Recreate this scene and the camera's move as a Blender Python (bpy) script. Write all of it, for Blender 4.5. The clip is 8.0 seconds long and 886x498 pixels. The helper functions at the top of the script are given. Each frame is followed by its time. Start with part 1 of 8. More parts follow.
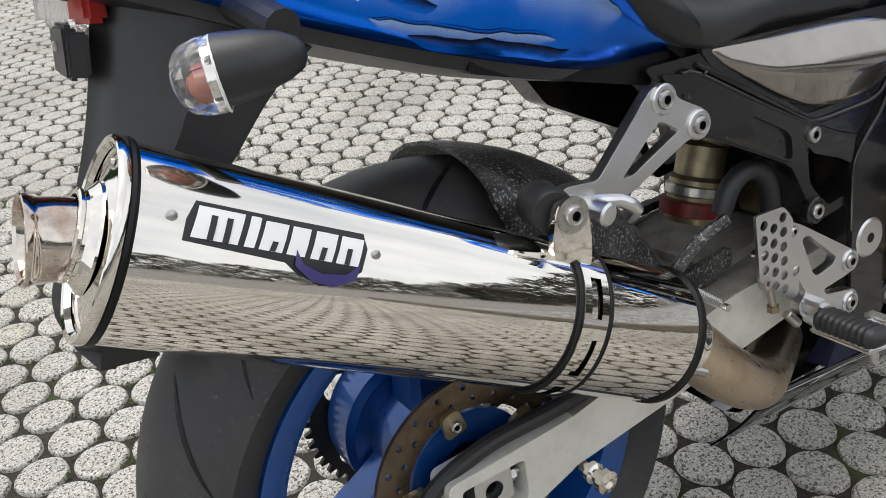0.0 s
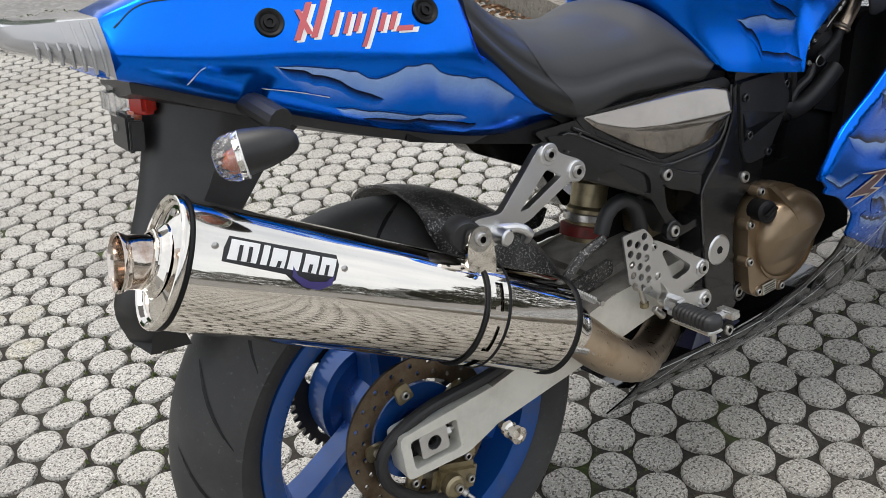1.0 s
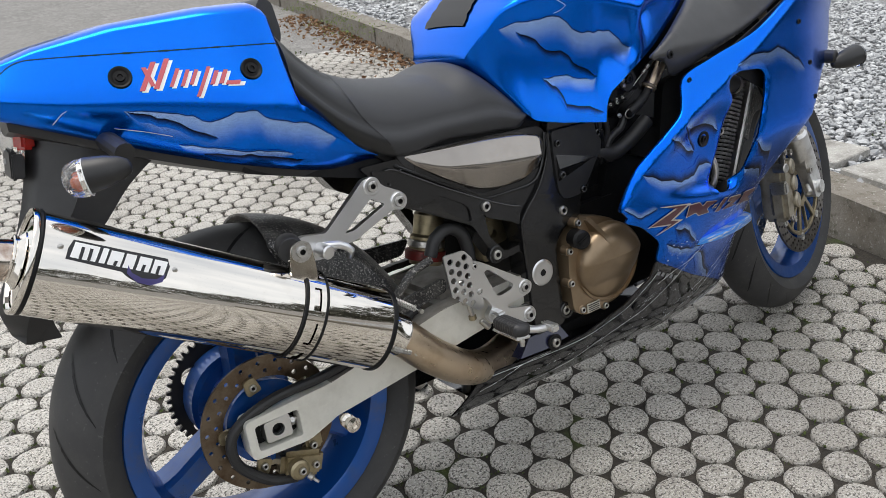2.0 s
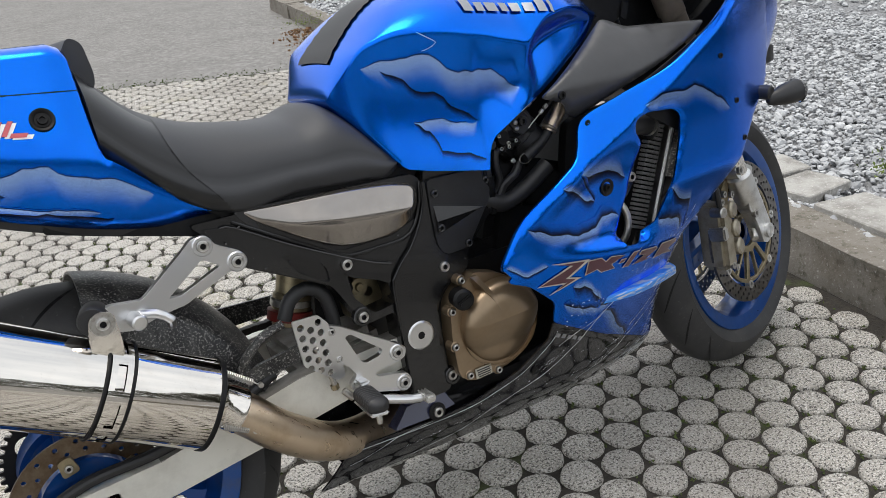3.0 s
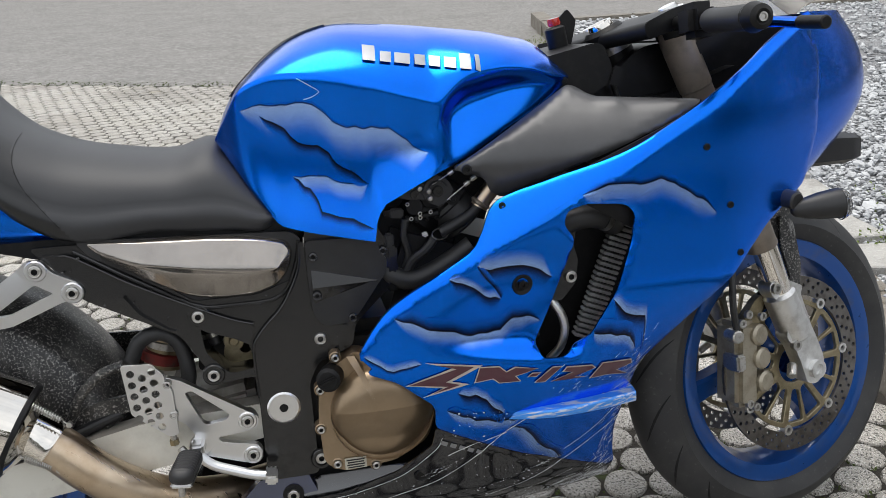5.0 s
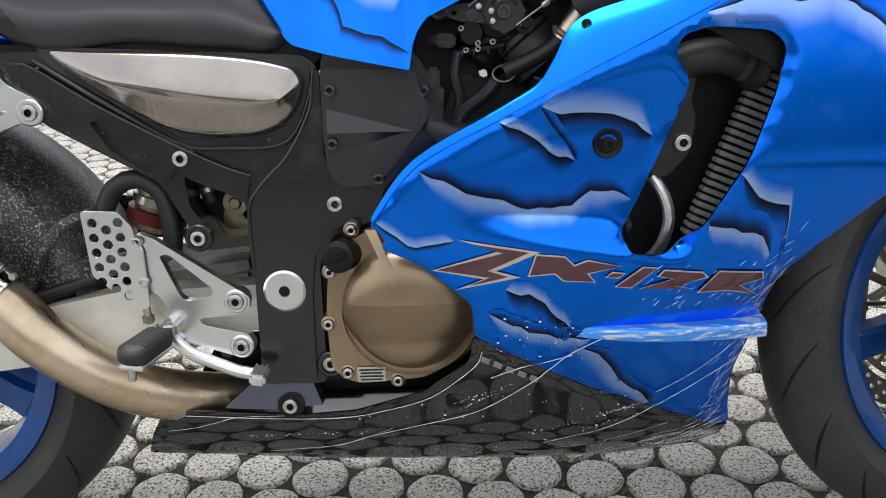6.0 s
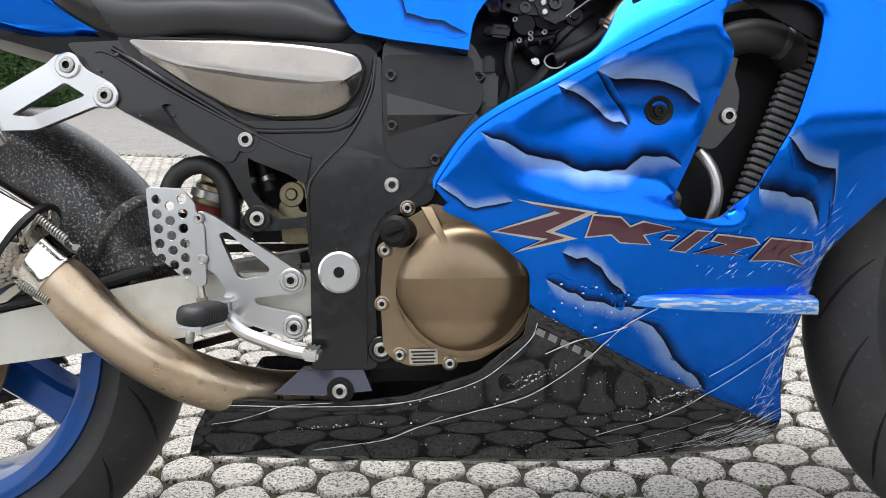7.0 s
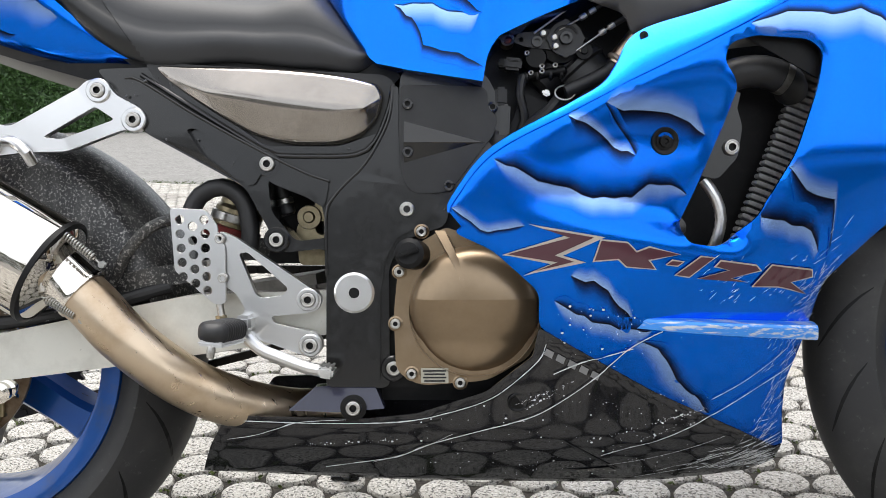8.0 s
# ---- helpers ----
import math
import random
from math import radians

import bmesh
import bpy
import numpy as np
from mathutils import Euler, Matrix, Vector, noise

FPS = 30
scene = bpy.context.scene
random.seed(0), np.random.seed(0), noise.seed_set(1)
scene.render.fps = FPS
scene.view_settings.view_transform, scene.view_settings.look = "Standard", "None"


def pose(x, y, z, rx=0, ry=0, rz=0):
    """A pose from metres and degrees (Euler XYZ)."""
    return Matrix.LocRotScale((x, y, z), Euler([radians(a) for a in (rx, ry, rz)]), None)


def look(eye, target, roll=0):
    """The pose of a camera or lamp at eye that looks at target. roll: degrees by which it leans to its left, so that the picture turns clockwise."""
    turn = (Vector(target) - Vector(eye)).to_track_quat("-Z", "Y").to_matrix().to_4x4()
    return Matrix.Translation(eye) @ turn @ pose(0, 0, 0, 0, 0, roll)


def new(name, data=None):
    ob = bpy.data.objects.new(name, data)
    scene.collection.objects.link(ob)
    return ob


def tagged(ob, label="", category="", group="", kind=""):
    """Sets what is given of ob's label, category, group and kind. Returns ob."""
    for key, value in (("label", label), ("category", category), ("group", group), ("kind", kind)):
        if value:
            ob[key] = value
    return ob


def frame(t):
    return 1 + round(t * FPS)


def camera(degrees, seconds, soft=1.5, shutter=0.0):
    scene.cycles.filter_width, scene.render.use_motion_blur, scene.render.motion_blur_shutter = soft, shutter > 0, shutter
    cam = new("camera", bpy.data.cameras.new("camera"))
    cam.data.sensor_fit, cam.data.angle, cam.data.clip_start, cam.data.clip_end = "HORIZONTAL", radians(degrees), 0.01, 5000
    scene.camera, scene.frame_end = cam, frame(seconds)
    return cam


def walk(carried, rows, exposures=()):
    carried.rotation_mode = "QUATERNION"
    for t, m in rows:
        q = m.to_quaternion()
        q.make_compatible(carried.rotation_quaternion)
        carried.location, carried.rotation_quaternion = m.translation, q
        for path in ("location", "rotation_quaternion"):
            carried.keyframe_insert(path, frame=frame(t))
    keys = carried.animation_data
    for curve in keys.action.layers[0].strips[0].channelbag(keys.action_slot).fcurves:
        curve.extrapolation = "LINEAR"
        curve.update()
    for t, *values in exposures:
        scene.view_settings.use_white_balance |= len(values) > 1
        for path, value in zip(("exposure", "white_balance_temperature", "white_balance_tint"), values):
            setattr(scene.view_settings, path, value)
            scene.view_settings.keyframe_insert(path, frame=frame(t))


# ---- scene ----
from mathutils.bvhtree import BVHTree
from mathutils.geometry import delaunay_2d_cdt

cam = camera(55.6, 8.0, 0.5)
PATH = [
    (0, (-0.315, -0.644, 0.946), (0.528, 0.874, -0.047), -5.8),
    (0.5, (-0.4, -0.752, 1.062), (0.487, 0.734, 0.06), -6.3),
    (1, (-0.426, -0.883, 1.089), (0.501, 0.605, 0.127), -5.5),
    (1.5, (-0.418, -1.094, 1.101), (0.543, 0.423, 0.22), -5.3),
    (2, (-0.357, -1.215, 1.105), (0.628, 0.32, 0.284), -5.2),
    (2.2, (-0.302, -1.218, 1.095), (0.698, 0.318, 0.295), -5.1),
    (3.3, (0.091, -1.249, 1.107), (0.911, 0.393, 0.314), -5.7),
    (3.5, (0.174, -1.29, 1.115), (0.903, 0.399, 0.331), -5.6),
    (4, (0.353, -1.359, 1.122), (0.896, 0.405, 0.352), -5.2),
    (4.2, (0.413, -1.35, 1.108), (0.904, 0.433, 0.347), -5.4),
    (5.3, (0.658, -1.194, 1.06), (0.883, 0.657, 0.337), -1.5),
    (5.5, (0.707, -1.129, 1.02), (0.791, 0.731, 0.289), -2.3),
    (6, (0.742, -1.027, 0.824), (0.708, 0.824, 0.067), -1.9),
    (6.5, (0.713, -1.055, 0.679), (0.692, 0.88, 0.175), -1.8),
    (7, (0.675, -1.107, 0.638), (0.652, 0.853, 0.238), -1.3),
    (7.5, (0.664, -1.137, 0.639), (0.636, 0.831, 0.286), -0.8),
    (8, (0.663, -1.143, 0.636), (0.636, 0.829, 0.307), -0.5),
]
EXPOSURES = [(0.0, 0.48), (1.0, 0.48), (1.5, 0.46), (2.2, 0.46), (3.5, 0.42), (4.2, 0.42), (5.5, 0.66), (6.0, 0.84), (6.5, 0.95), (8.0, 1.0)]
walk(cam, [(t, look(eye, target, roll)) for t, eye, target, roll in PATH], EXPOSURES)

# ---- light: overcast daylight ----
world = bpy.data.worlds.new("overcast_sky")
scene.world = world
world.use_nodes = True
wn, wl = world.node_tree.nodes, world.node_tree.links
sky = wn.new("ShaderNodeTexSky")
sky.sky_type, sky.sun_disc = "NISHITA", False
sky.sun_elevation, sky.sun_rotation = radians(79), radians(323)
sky.air_density, sky.dust_density, sky.ozone_density = 1.0, 5.0, 1.0
tc = wn.new("ShaderNodeTexCoord")
cl = wn.new("ShaderNodeTexNoise")
cl.inputs["Scale"].default_value, cl.inputs["Detail"].default_value = 2.2, 6
wl.new(tc.outputs["Generated"], cl.inputs["Vector"])
ramp = wn.new("ShaderNodeValToRGB")
ramp.color_ramp.elements[0].position, ramp.color_ramp.elements[0].color = 0.3, (5.2, 5.5, 5.9, 1)
ramp.color_ramp.elements[1].position, ramp.color_ramp.elements[1].color = 0.7, (8.6, 8.7, 8.8, 1)
wl.new(cl.outputs["Fac"], ramp.inputs["Fac"])
mixw = wn.new("ShaderNodeMixRGB")
mixw.inputs["Fac"].default_value = 0.8
wl.new(sky.outputs["Color"], mixw.inputs[1])
wl.new(ramp.outputs["Color"], mixw.inputs[2])
bg = wn["Background"]
wl.new(mixw.outputs[0], bg.inputs["Color"])
bg.inputs["Strength"].default_value = 0.13
sun = new("sun", bpy.data.lights.new("sun", "SUN"))
sun.data.energy, sun.data.angle, sun.data.color = 1.4, radians(40), (1.0, 0.97, 0.92)
sun.matrix_world = look((-0.6, 0.8, 5.1), (0, 0, 0))

# ---- materials ----
def material(name, color, rough=0.5, metal=0.0, coat=0.0, spec=0.5):
    m = bpy.data.materials.new(name)
    m.use_nodes = True
    b = m.node_tree.nodes["Principled BSDF"]
    b.inputs["Base Color"].default_value = (*color, 1)
    b.inputs["Roughness"].default_value, b.inputs["Metallic"].default_value = rough, metal
    b.inputs["Coat Weight"].default_value, b.inputs["Coat Roughness"].default_value = coat, 0.03
    b.inputs["Specular IOR Level"].default_value = spec
    return m


def nodes_of(m):
    return m.node_tree.nodes, m.node_tree.links, m.node_tree.nodes["Principled BSDF"]


def coords(m, scale=(1, 1, 1)):
    n, l, _ = nodes_of(m)
    c = n.new("ShaderNodeTexCoord")
    mp = n.new("ShaderNodeMapping")
    mp.inputs["Scale"].default_value = scale
    l.new(c.outputs["Object"], mp.inputs["Vector"])
    return mp.outputs["Vector"]


def noise_of(m, scale, detail=5, rough=0.6, stretch=(1, 1, 1)):
    n, l, _ = nodes_of(m)
    t = n.new("ShaderNodeTexNoise")
    t.inputs["Scale"].default_value, t.inputs["Detail"].default_value, t.inputs["Roughness"].default_value = scale, detail, rough
    l.new(coords(m, stretch), t.inputs["Vector"])
    return t.outputs["Fac"]


def span(m, value, lo, hi, a=0.0, b=1.0):
    n, l, _ = nodes_of(m)
    r = n.new("ShaderNodeMapRange")
    for key, v in (("From Min", lo), ("From Max", hi), ("To Min", a), ("To Max", b)):
        r.inputs[key].default_value = v
    l.new(value, r.inputs["Value"])
    return r.outputs["Result"]


def tint(m, fac, color, strength=1.0):
    """Lay a colour over what the base colour is so far, by fac."""
    n, l, b = nodes_of(m)
    mx = n.new("ShaderNodeMixRGB")
    old = b.inputs["Base Color"]
    if old.links:
        l.new(old.links[0].from_socket, mx.inputs[1])
    else:
        mx.inputs[1].default_value = old.default_value
    mx.inputs[2].default_value = (*color, 1)
    l.new(fac, mx.inputs["Fac"])
    l.new(mx.outputs[0], old)


def drive(m, key, value):
    _, l, b = nodes_of(m)
    l.new(value, b.inputs[key])


def bump(m, value, strength, distance=0.002):
    n, l, b = nodes_of(m)
    bp = n.new("ShaderNodeBump")
    bp.inputs["Strength"].default_value, bp.inputs["Distance"].default_value = strength, distance
    if b.inputs["Normal"].links:
        l.new(b.inputs["Normal"].links[0].from_socket, bp.inputs["Normal"])
    l.new(value, bp.inputs["Height"])
    l.new(bp.outputs["Normal"], b.inputs["Normal"])


def dirty(m, color, lo, hi, scale, detail=6, stretch=(1, 1, 1)):
    tint(m, span(m, noise_of(m, scale, detail, 0.65, stretch), lo, hi), color)


# painted and coated surfaces
blue_paint = material("blue_paint", (0.0, 0.150, 0.82), 0.20, 0.97, 0.16)
dirty(blue_paint, (0.0, 0.142, 0.78), 0.4, 0.75, 3.0)
bump(blue_paint, noise_of(blue_paint, 900, 2), 0.015, 0.0005)
wheel_blue = material("wheel_blue", (0.002, 0.066, 0.29), 0.28, 0.55, 0.6)
dirty(wheel_blue, (0.04, 0.065, 0.12), 0.52, 0.80, 14)
drive(wheel_blue, "Roughness", span(wheel_blue, noise_of(wheel_blue, 25), 0.3, 0.7, 0.25, 0.5))
belly_black = material("belly_black", (0.010, 0.0105, 0.013), 0.07, 0.0, 0.35)
dirty(belly_black, (0.12, 0.12, 0.13), 0.66, 0.8, 260, 3)
drive(belly_black, "Roughness", span(belly_black, noise_of(belly_black, 18), 0.35, 0.75, 0.03, 0.16))
blue_black = material("blue_black", (0.016, 0.018, 0.042), 0.22, 0.1, 0.4)
silver_pearl = material("silver_pearl", (0.31, 0.285, 0.258), 0.17, 0.9, 0.9)
dirty(silver_pearl, (0.275, 0.25, 0.225), 0.4, 0.7, 30)
frame_black = material("frame_black", (0.007, 0.007, 0.0075), 0.25, 0.0, 0.25, 0.5)
dirty(frame_black, (0.30, 0.29, 0.27), 0.76, 0.82, 330, 2)
bump(frame_black, noise_of(frame_black, 700, 2), 0.04, 0.0005)
plastic_black = material("plastic_black", (0.013, 0.013, 0.014), 0.42, 0.0, 0.0, 0.5)
dirty(plastic_black, (0.021, 0.021, 0.022), 0.45, 0.75, 25)
bump(plastic_black, noise_of(plastic_black, 900, 2), 0.10, 0.0006)
matt_black = material("matt_black", (0.070, 0.070, 0.072), 0.36, 0.45, 0.1)
dirty(matt_black, (0.058, 0.058, 0.060), 0.4, 0.7, 12)
bump(matt_black, noise_of(matt_black, 1100, 2), 0.06, 0.0005)
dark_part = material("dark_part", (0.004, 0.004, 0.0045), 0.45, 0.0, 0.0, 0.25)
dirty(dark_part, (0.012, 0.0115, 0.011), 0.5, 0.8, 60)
seat_vinyl = material("seat_vinyl", (0.036, 0.037, 0.040), 0.50, 0.0, 0.0, 0.40)
bump(seat_vinyl, noise_of(seat_vinyl, 600, 3), 0.12, 0.0008)
dirty(seat_vinyl, (0.039, 0.040, 0.0430), 0.45, 0.7, 14)
seat_gloss = material("seat_side_vinyl", (0.010, 0.0105, 0.0115), 0.34, 0.0, 0.0, 0.5)
bump(seat_gloss, noise_of(seat_gloss, 600, 3), 0.10, 0.0008)
mud_plastic = material("mud_plastic", (0.014, 0.014, 0.015), 0.38)
dirty(mud_plastic, (0.10, 0.098, 0.092), 0.48, 0.70, 14, 8, (1, 1, 0.25))
dirty(mud_plastic, (0.32, 0.31, 0.29), 0.53, 0.63, 300, 7)
dirty(mud_plastic, (0.40, 0.40, 0.39), 0.62, 0.74, 16, 10, (1.2, 1, 0.35))
# metals
chrome = material("chrome", (0.76, 0.725, 0.67), 0.05, 1.0)
dirty(chrome, (0.70, 0.655, 0.59), 0.5, 0.8, 18)
drive(chrome, "Roughness", span(chrome, noise_of(chrome, 40), 0.4, 0.8, 0.03, 0.10))
alu = material("cast_aluminium", (0.74, 0.74, 0.73), 0.36, 1.0)
dirty(alu, (0.50, 0.49, 0.47), 0.45, 0.75, 40)
bump(alu, noise_of(alu, 500, 3), 0.05, 0.0006)
brushed = material("brushed_aluminium", (0.68, 0.68, 0.68), 0.29, 1.0)
bump(brushed, noise_of(brushed, 60, 3, 0.6, (1, 12, 12)), 0.08, 0.0005)
swing_grey = material("swingarm_grey", (0.70, 0.69, 0.63), 0.40, 0.3)
dirty(swing_grey, (0.56, 0.545, 0.49), 0.45, 0.75, 20)
dirty(swing_grey, (0.12, 0.11, 0.10), 0.70, 0.80, 120, 4)
# mud, with the dim shade behind the wheel mixed into its colour
swing_mud_shade = material("muddy_shaded_grey", (0.30, 0.28, 0.25), 0.6, 0.1)
dirty(swing_mud_shade, (0.16, 0.145, 0.125), 0.4, 0.7, 25)
caliper_tan = material("caliper_tan", (0.36, 0.325, 0.255), 0.36, 0.7)
dirty(caliper_tan, (0.22, 0.19, 0.14), 0.45, 0.75, 45)
fin_grey = material("fin_grey", (0.34, 0.34, 0.34), 0.42, 0.4)
dirty(fin_grey, (0.20, 0.195, 0.19), 0.45, 0.7, 60)
water = material("water_drop", (0.03, 0.03, 0.032), 0.03, 0.0, 1.0)
steel = material("bolt_steel", (0.50, 0.49, 0.47), 0.30, 1.0)
dirty(steel, (0.28, 0.25, 0.21), 0.5, 0.8, 200)
titan = material("heat_tinted_pipe", (0.60, 0.485, 0.36), 0.26, 1.0)
dirty(titan, (0.42, 0.30, 0.19), 0.48, 0.80, 14)
dirty(titan, (0.06, 0.035, 0.02), 0.71, 0.76, 55, 4)
drive(titan, "Roughness", span(titan, noise_of(titan, 30, 4, 0.6, (1, 6, 1)), 0.3, 0.7, 0.24, 0.42))
bronze = material("bronze_cover", (0.295, 0.218, 0.140), 0.30, 0.75, 0.2)
dirty(bronze, (0.235, 0.170, 0.105), 0.4, 0.75, 18)
bump(bronze, noise_of(bronze, 450, 3), 0.08, 0.0006)
gold = material("gold_anodised", (0.33, 0.28, 0.18), 0.38, 0.85)
dirty(gold, (0.20, 0.165, 0.10), 0.42, 0.7, 45)
disc_steel = material("disc_steel", (0.16, 0.125, 0.09), 0.38, 0.9)
dirty(disc_steel, (0.08, 0.05, 0.03), 0.42, 0.72, 30)
disc_front = material("disc_front_steel", (0.20, 0.19, 0.18), 0.33, 0.95)
dirty(disc_front, (0.10, 0.09, 0.08), 0.42, 0.72, 40)
fork_metal = material("fork_metal", (0.23, 0.195, 0.16), 0.36, 0.5)
dirty(fork_metal, (0.17, 0.145, 0.12), 0.45, 0.7, 40)
chain_metal = material("chain_metal", (0.05, 0.045, 0.04), 0.5, 0.7)
outlet_steel = material("browned_steel", (0.62, 0.56, 0.50), 0.10, 1.0)
dirty(outlet_steel, (0.30, 0.17, 0.11), 0.46, 0.72, 28)
dirty(outlet_steel, (0.10, 0.05, 0.03), 0.66, 0.74, 80)
# rubber, lenses, decals
rubber = material("tyre_rubber", (0.030, 0.030, 0.031), 0.55, 0.0, 0.0, 0.35)
dirty(rubber, (0.050, 0.049, 0.047), 0.45, 0.75, 9)
dirty(rubber, (0.085, 0.083, 0.08), 0.62, 0.78, 120, 4)
bump(rubber, noise_of(rubber, 300, 4), 0.10, 0.0008)
hose_rubber = material("hose_rubber", (0.016, 0.016, 0.017), 0.5)
clear_lens = material("clear_lens", (0.95, 0.96, 0.97), 0.12)
nodes_of(clear_lens)[2].inputs["Transmission Weight"].default_value = 0.94
red_lens = material("red_lens", (0.42, 0.02, 0.012), 0.12, 0, 0.6)
red_collar = material("red_anodised", (0.16, 0.012, 0.01), 0.4, 0.3)
dirty(red_collar, (0.05, 0.03, 0.025), 0.45, 0.7, 60)
orange_lens = material("orange_lens", (0.42, 0.09, 0.03), 0.15, 0, 0.5)
smoke_lens = material("taillight_lens", (0.42, 0.42, 0.43), 0.10, 0.25, 0.8)
white_paint = material("white_print", (0.80, 0.80, 0.80), 0.35)
badge_black = material("badge_black", (0.008, 0.008, 0.010), 0.3)
badge_purple = material("badge_purple", (0.045, 0.035, 0.15), 0.3)
silver_print = material("silver_print", (0.34, 0.35, 0.37), 0.42, 0.8)
red_print = material("red_print", (0.50, 0.07, 0.085), 0.35, 0.1, 0.8)
maroon_print = material("maroon_print", (0.065, 0.012, 0.025), 0.35, 0.1, 0.8)
outline_print = material("gold_outline_print", (0.46, 0.43, 0.38), 0.35, 0.2, 0.6)
label_paper = material("label_paper", (0.42, 0.40, 0.33), 0.5)
streak_paint = material("dried_splash", (0.62, 0.64, 0.66), 0.6)


def airbrush(name, near, far):
    """Airbrushed paint: from the colour near the tear's edge to the body's blue, along the strip's own v coordinate."""
    m = material(name, near, 0.22, 0.93, 0.18)
    n, l, b = nodes_of(m)
    uv = n.new("ShaderNodeUVMap")
    sep = n.new("ShaderNodeSeparateXYZ")
    l.new(uv.outputs["UV"], sep.inputs[0])
    r = n.new("ShaderNodeValToRGB")
    r.color_ramp.interpolation = "EASE"
    r.color_ramp.elements[0].color, r.color_ramp.elements[1].color = (*near, 1), (*far, 1)
    l.new(sep.outputs["Y"], r.inputs["Fac"])
    l.new(r.outputs["Color"], b.inputs["Base Color"])
    return m


tear_pale = airbrush("tear_pale", (0.30, 0.49, 0.95), (0.0, 0.147, 0.81))
tear_dark = airbrush("tear_dark", (0.003, 0.005, 0.016), (0.0, 0.146, 0.80))

scuffed_blue = material("scuffed_blue", (0.05, 0.29, 0.84), 0.32, 0.3, 0.3)
dirty(scuffed_blue, (0.62, 0.66, 0.72), 0.50, 0.60, 160, 7, (0.12, 1, 1.6))
# ground
paver_mat = material("paver_concrete", (0.47, 0.45, 0.408), 0.85)
n_, l_, b_ = nodes_of(paver_mat)
oi = n_.new("ShaderNodeObjectInfo")
geo = n_.new("ShaderNodeNewGeometry")
both = n_.new("ShaderNodeMath")
both.operation = "ADD"
l_.new(oi.outputs["Random"], both.inputs[0])
l_.new(geo.outputs["Random Per Island"], both.inputs[1])
geo_c = n_.new("ShaderNodeMapping")
l_.new(geo.outputs["Position"], geo_c.inputs["Vector"])


def ground_noise(scale, detail, vec=None):
    t = n_.new("ShaderNodeTexNoise")
    t.inputs["Scale"].default_value, t.inputs["Detail"].default_value = scale, detail
    l_.new(geo_c.outputs["Vector"], t.inputs["Vector"])
    return t.outputs["Fac"]


tint(paver_mat, span(paver_mat, both.outputs[0], 0.4, 1.6, 0.0, 0.5), (0.32, 0.305, 0.28))
tint(paver_mat, span(paver_mat, ground_noise(2.2, 5), 0.42, 0.72, 0, 0.5), (0.35, 0.33, 0.27))
tint(paver_mat, span(paver_mat, ground_noise(55, 8), 0.48, 0.70, 0, 0.42), (0.22, 0.205, 0.18))
tint(paver_mat, span(paver_mat, ground_noise(0.9, 4), 0.46, 0.66, 0, 0.40), (0.22, 0.20, 0.17))
tint(paver_mat, span(paver_mat, ground_noise(190, 4), 0.52, 0.58, 0, 0.92), (0.060, 0.055, 0.048))
tint(paver_mat, span(paver_mat, ground_noise(300, 2), 0.55, 0.61, 0, 0.75), (0.68, 0.66, 0.62))
tint(paver_mat, span(paver_mat, ground_noise(1.3, 7), 0.47, 0.62, 0, 0.38), (0.11, 0.098, 0.082))
lich = n_.new("ShaderNodeMath")
lich.operation = "MULTIPLY"
l_.new(span(paver_mat, both.outputs[0], 1.76, 1.86), lich.inputs[0])
l_.new(span(paver_mat, ground_noise(35, 5), 0.42, 0.62, 0.1, 0.7), lich.inputs[1])
tint(paver_mat, lich.outputs[0], (0.36, 0.31, 0.13))
bump(paver_mat, ground_noise(290, 4), 0.7, 0.003)
joint_mat = material("joint_soil", (0.026, 0.0225, 0.018), 0.95)
dirty(joint_mat, (0.055, 0.046, 0.035), 0.45, 0.75, 60)
dirty(joint_mat, (0.050, 0.068, 0.016), 0.58, 0.68, 4.5, 6)
bump(joint_mat, noise_of(joint_mat, 150, 5), 0.8, 0.006)
moss_mat = material("moss", (0.075, 0.10, 0.022), 0.95)
dirty(moss_mat, (0.03, 0.045, 0.012), 0.4, 0.7, 90)
asphalt_mat = material("asphalt", (0.185, 0.178, 0.168), 0.9)
dirty(asphalt_mat, (0.135, 0.13, 0.122), 0.4, 0.7, 2.0)
dirty(asphalt_mat, (0.31, 0.30, 0.285), 0.54, 0.64, 120, 3)
dirty(asphalt_mat, (0.10, 0.098, 0.093), 0.56, 0.66, 95, 4)
dirty(asphalt_mat, (0.27, 0.262, 0.25), 0.50, 0.66, 20, 9)
dirty(asphalt_mat, (0.11, 0.107, 0.10), 0.54, 0.66, 31, 9)
bump(asphalt_mat, noise_of(asphalt_mat, 160, 4), 0.5, 0.005)
kerb_mat = material("kerb_stone", (0.20, 0.183, 0.157), 0.9)
dirty(kerb_mat, (0.13, 0.110, 0.085), 0.45, 0.70, 7)
dirty(kerb_mat, (0.08, 0.075, 0.05), 0.55, 0.70, 28)
dirty(kerb_mat, (0.40, 0.39, 0.36), 0.58, 0.72, 90)
bump(kerb_mat, noise_of(kerb_mat, 60, 6), 0.7, 0.008)
slab_mat = material("edging_stone", (0.38, 0.37, 0.345), 0.9)
dirty(slab_mat, (0.20, 0.19, 0.17), 0.45, 0.70, 9)
dirty(slab_mat, (0.52, 0.51, 0.48), 0.55, 0.70, 110)
bump(slab_mat, noise_of(slab_mat, 90, 6), 0.8, 0.006)
gravel_mat = material("gravel_stone", (0.52, 0.53, 0.535), 0.85)
g_n, g_l, g_b = nodes_of(gravel_mat)
g_geo = g_n.new("ShaderNodeNewGeometry")
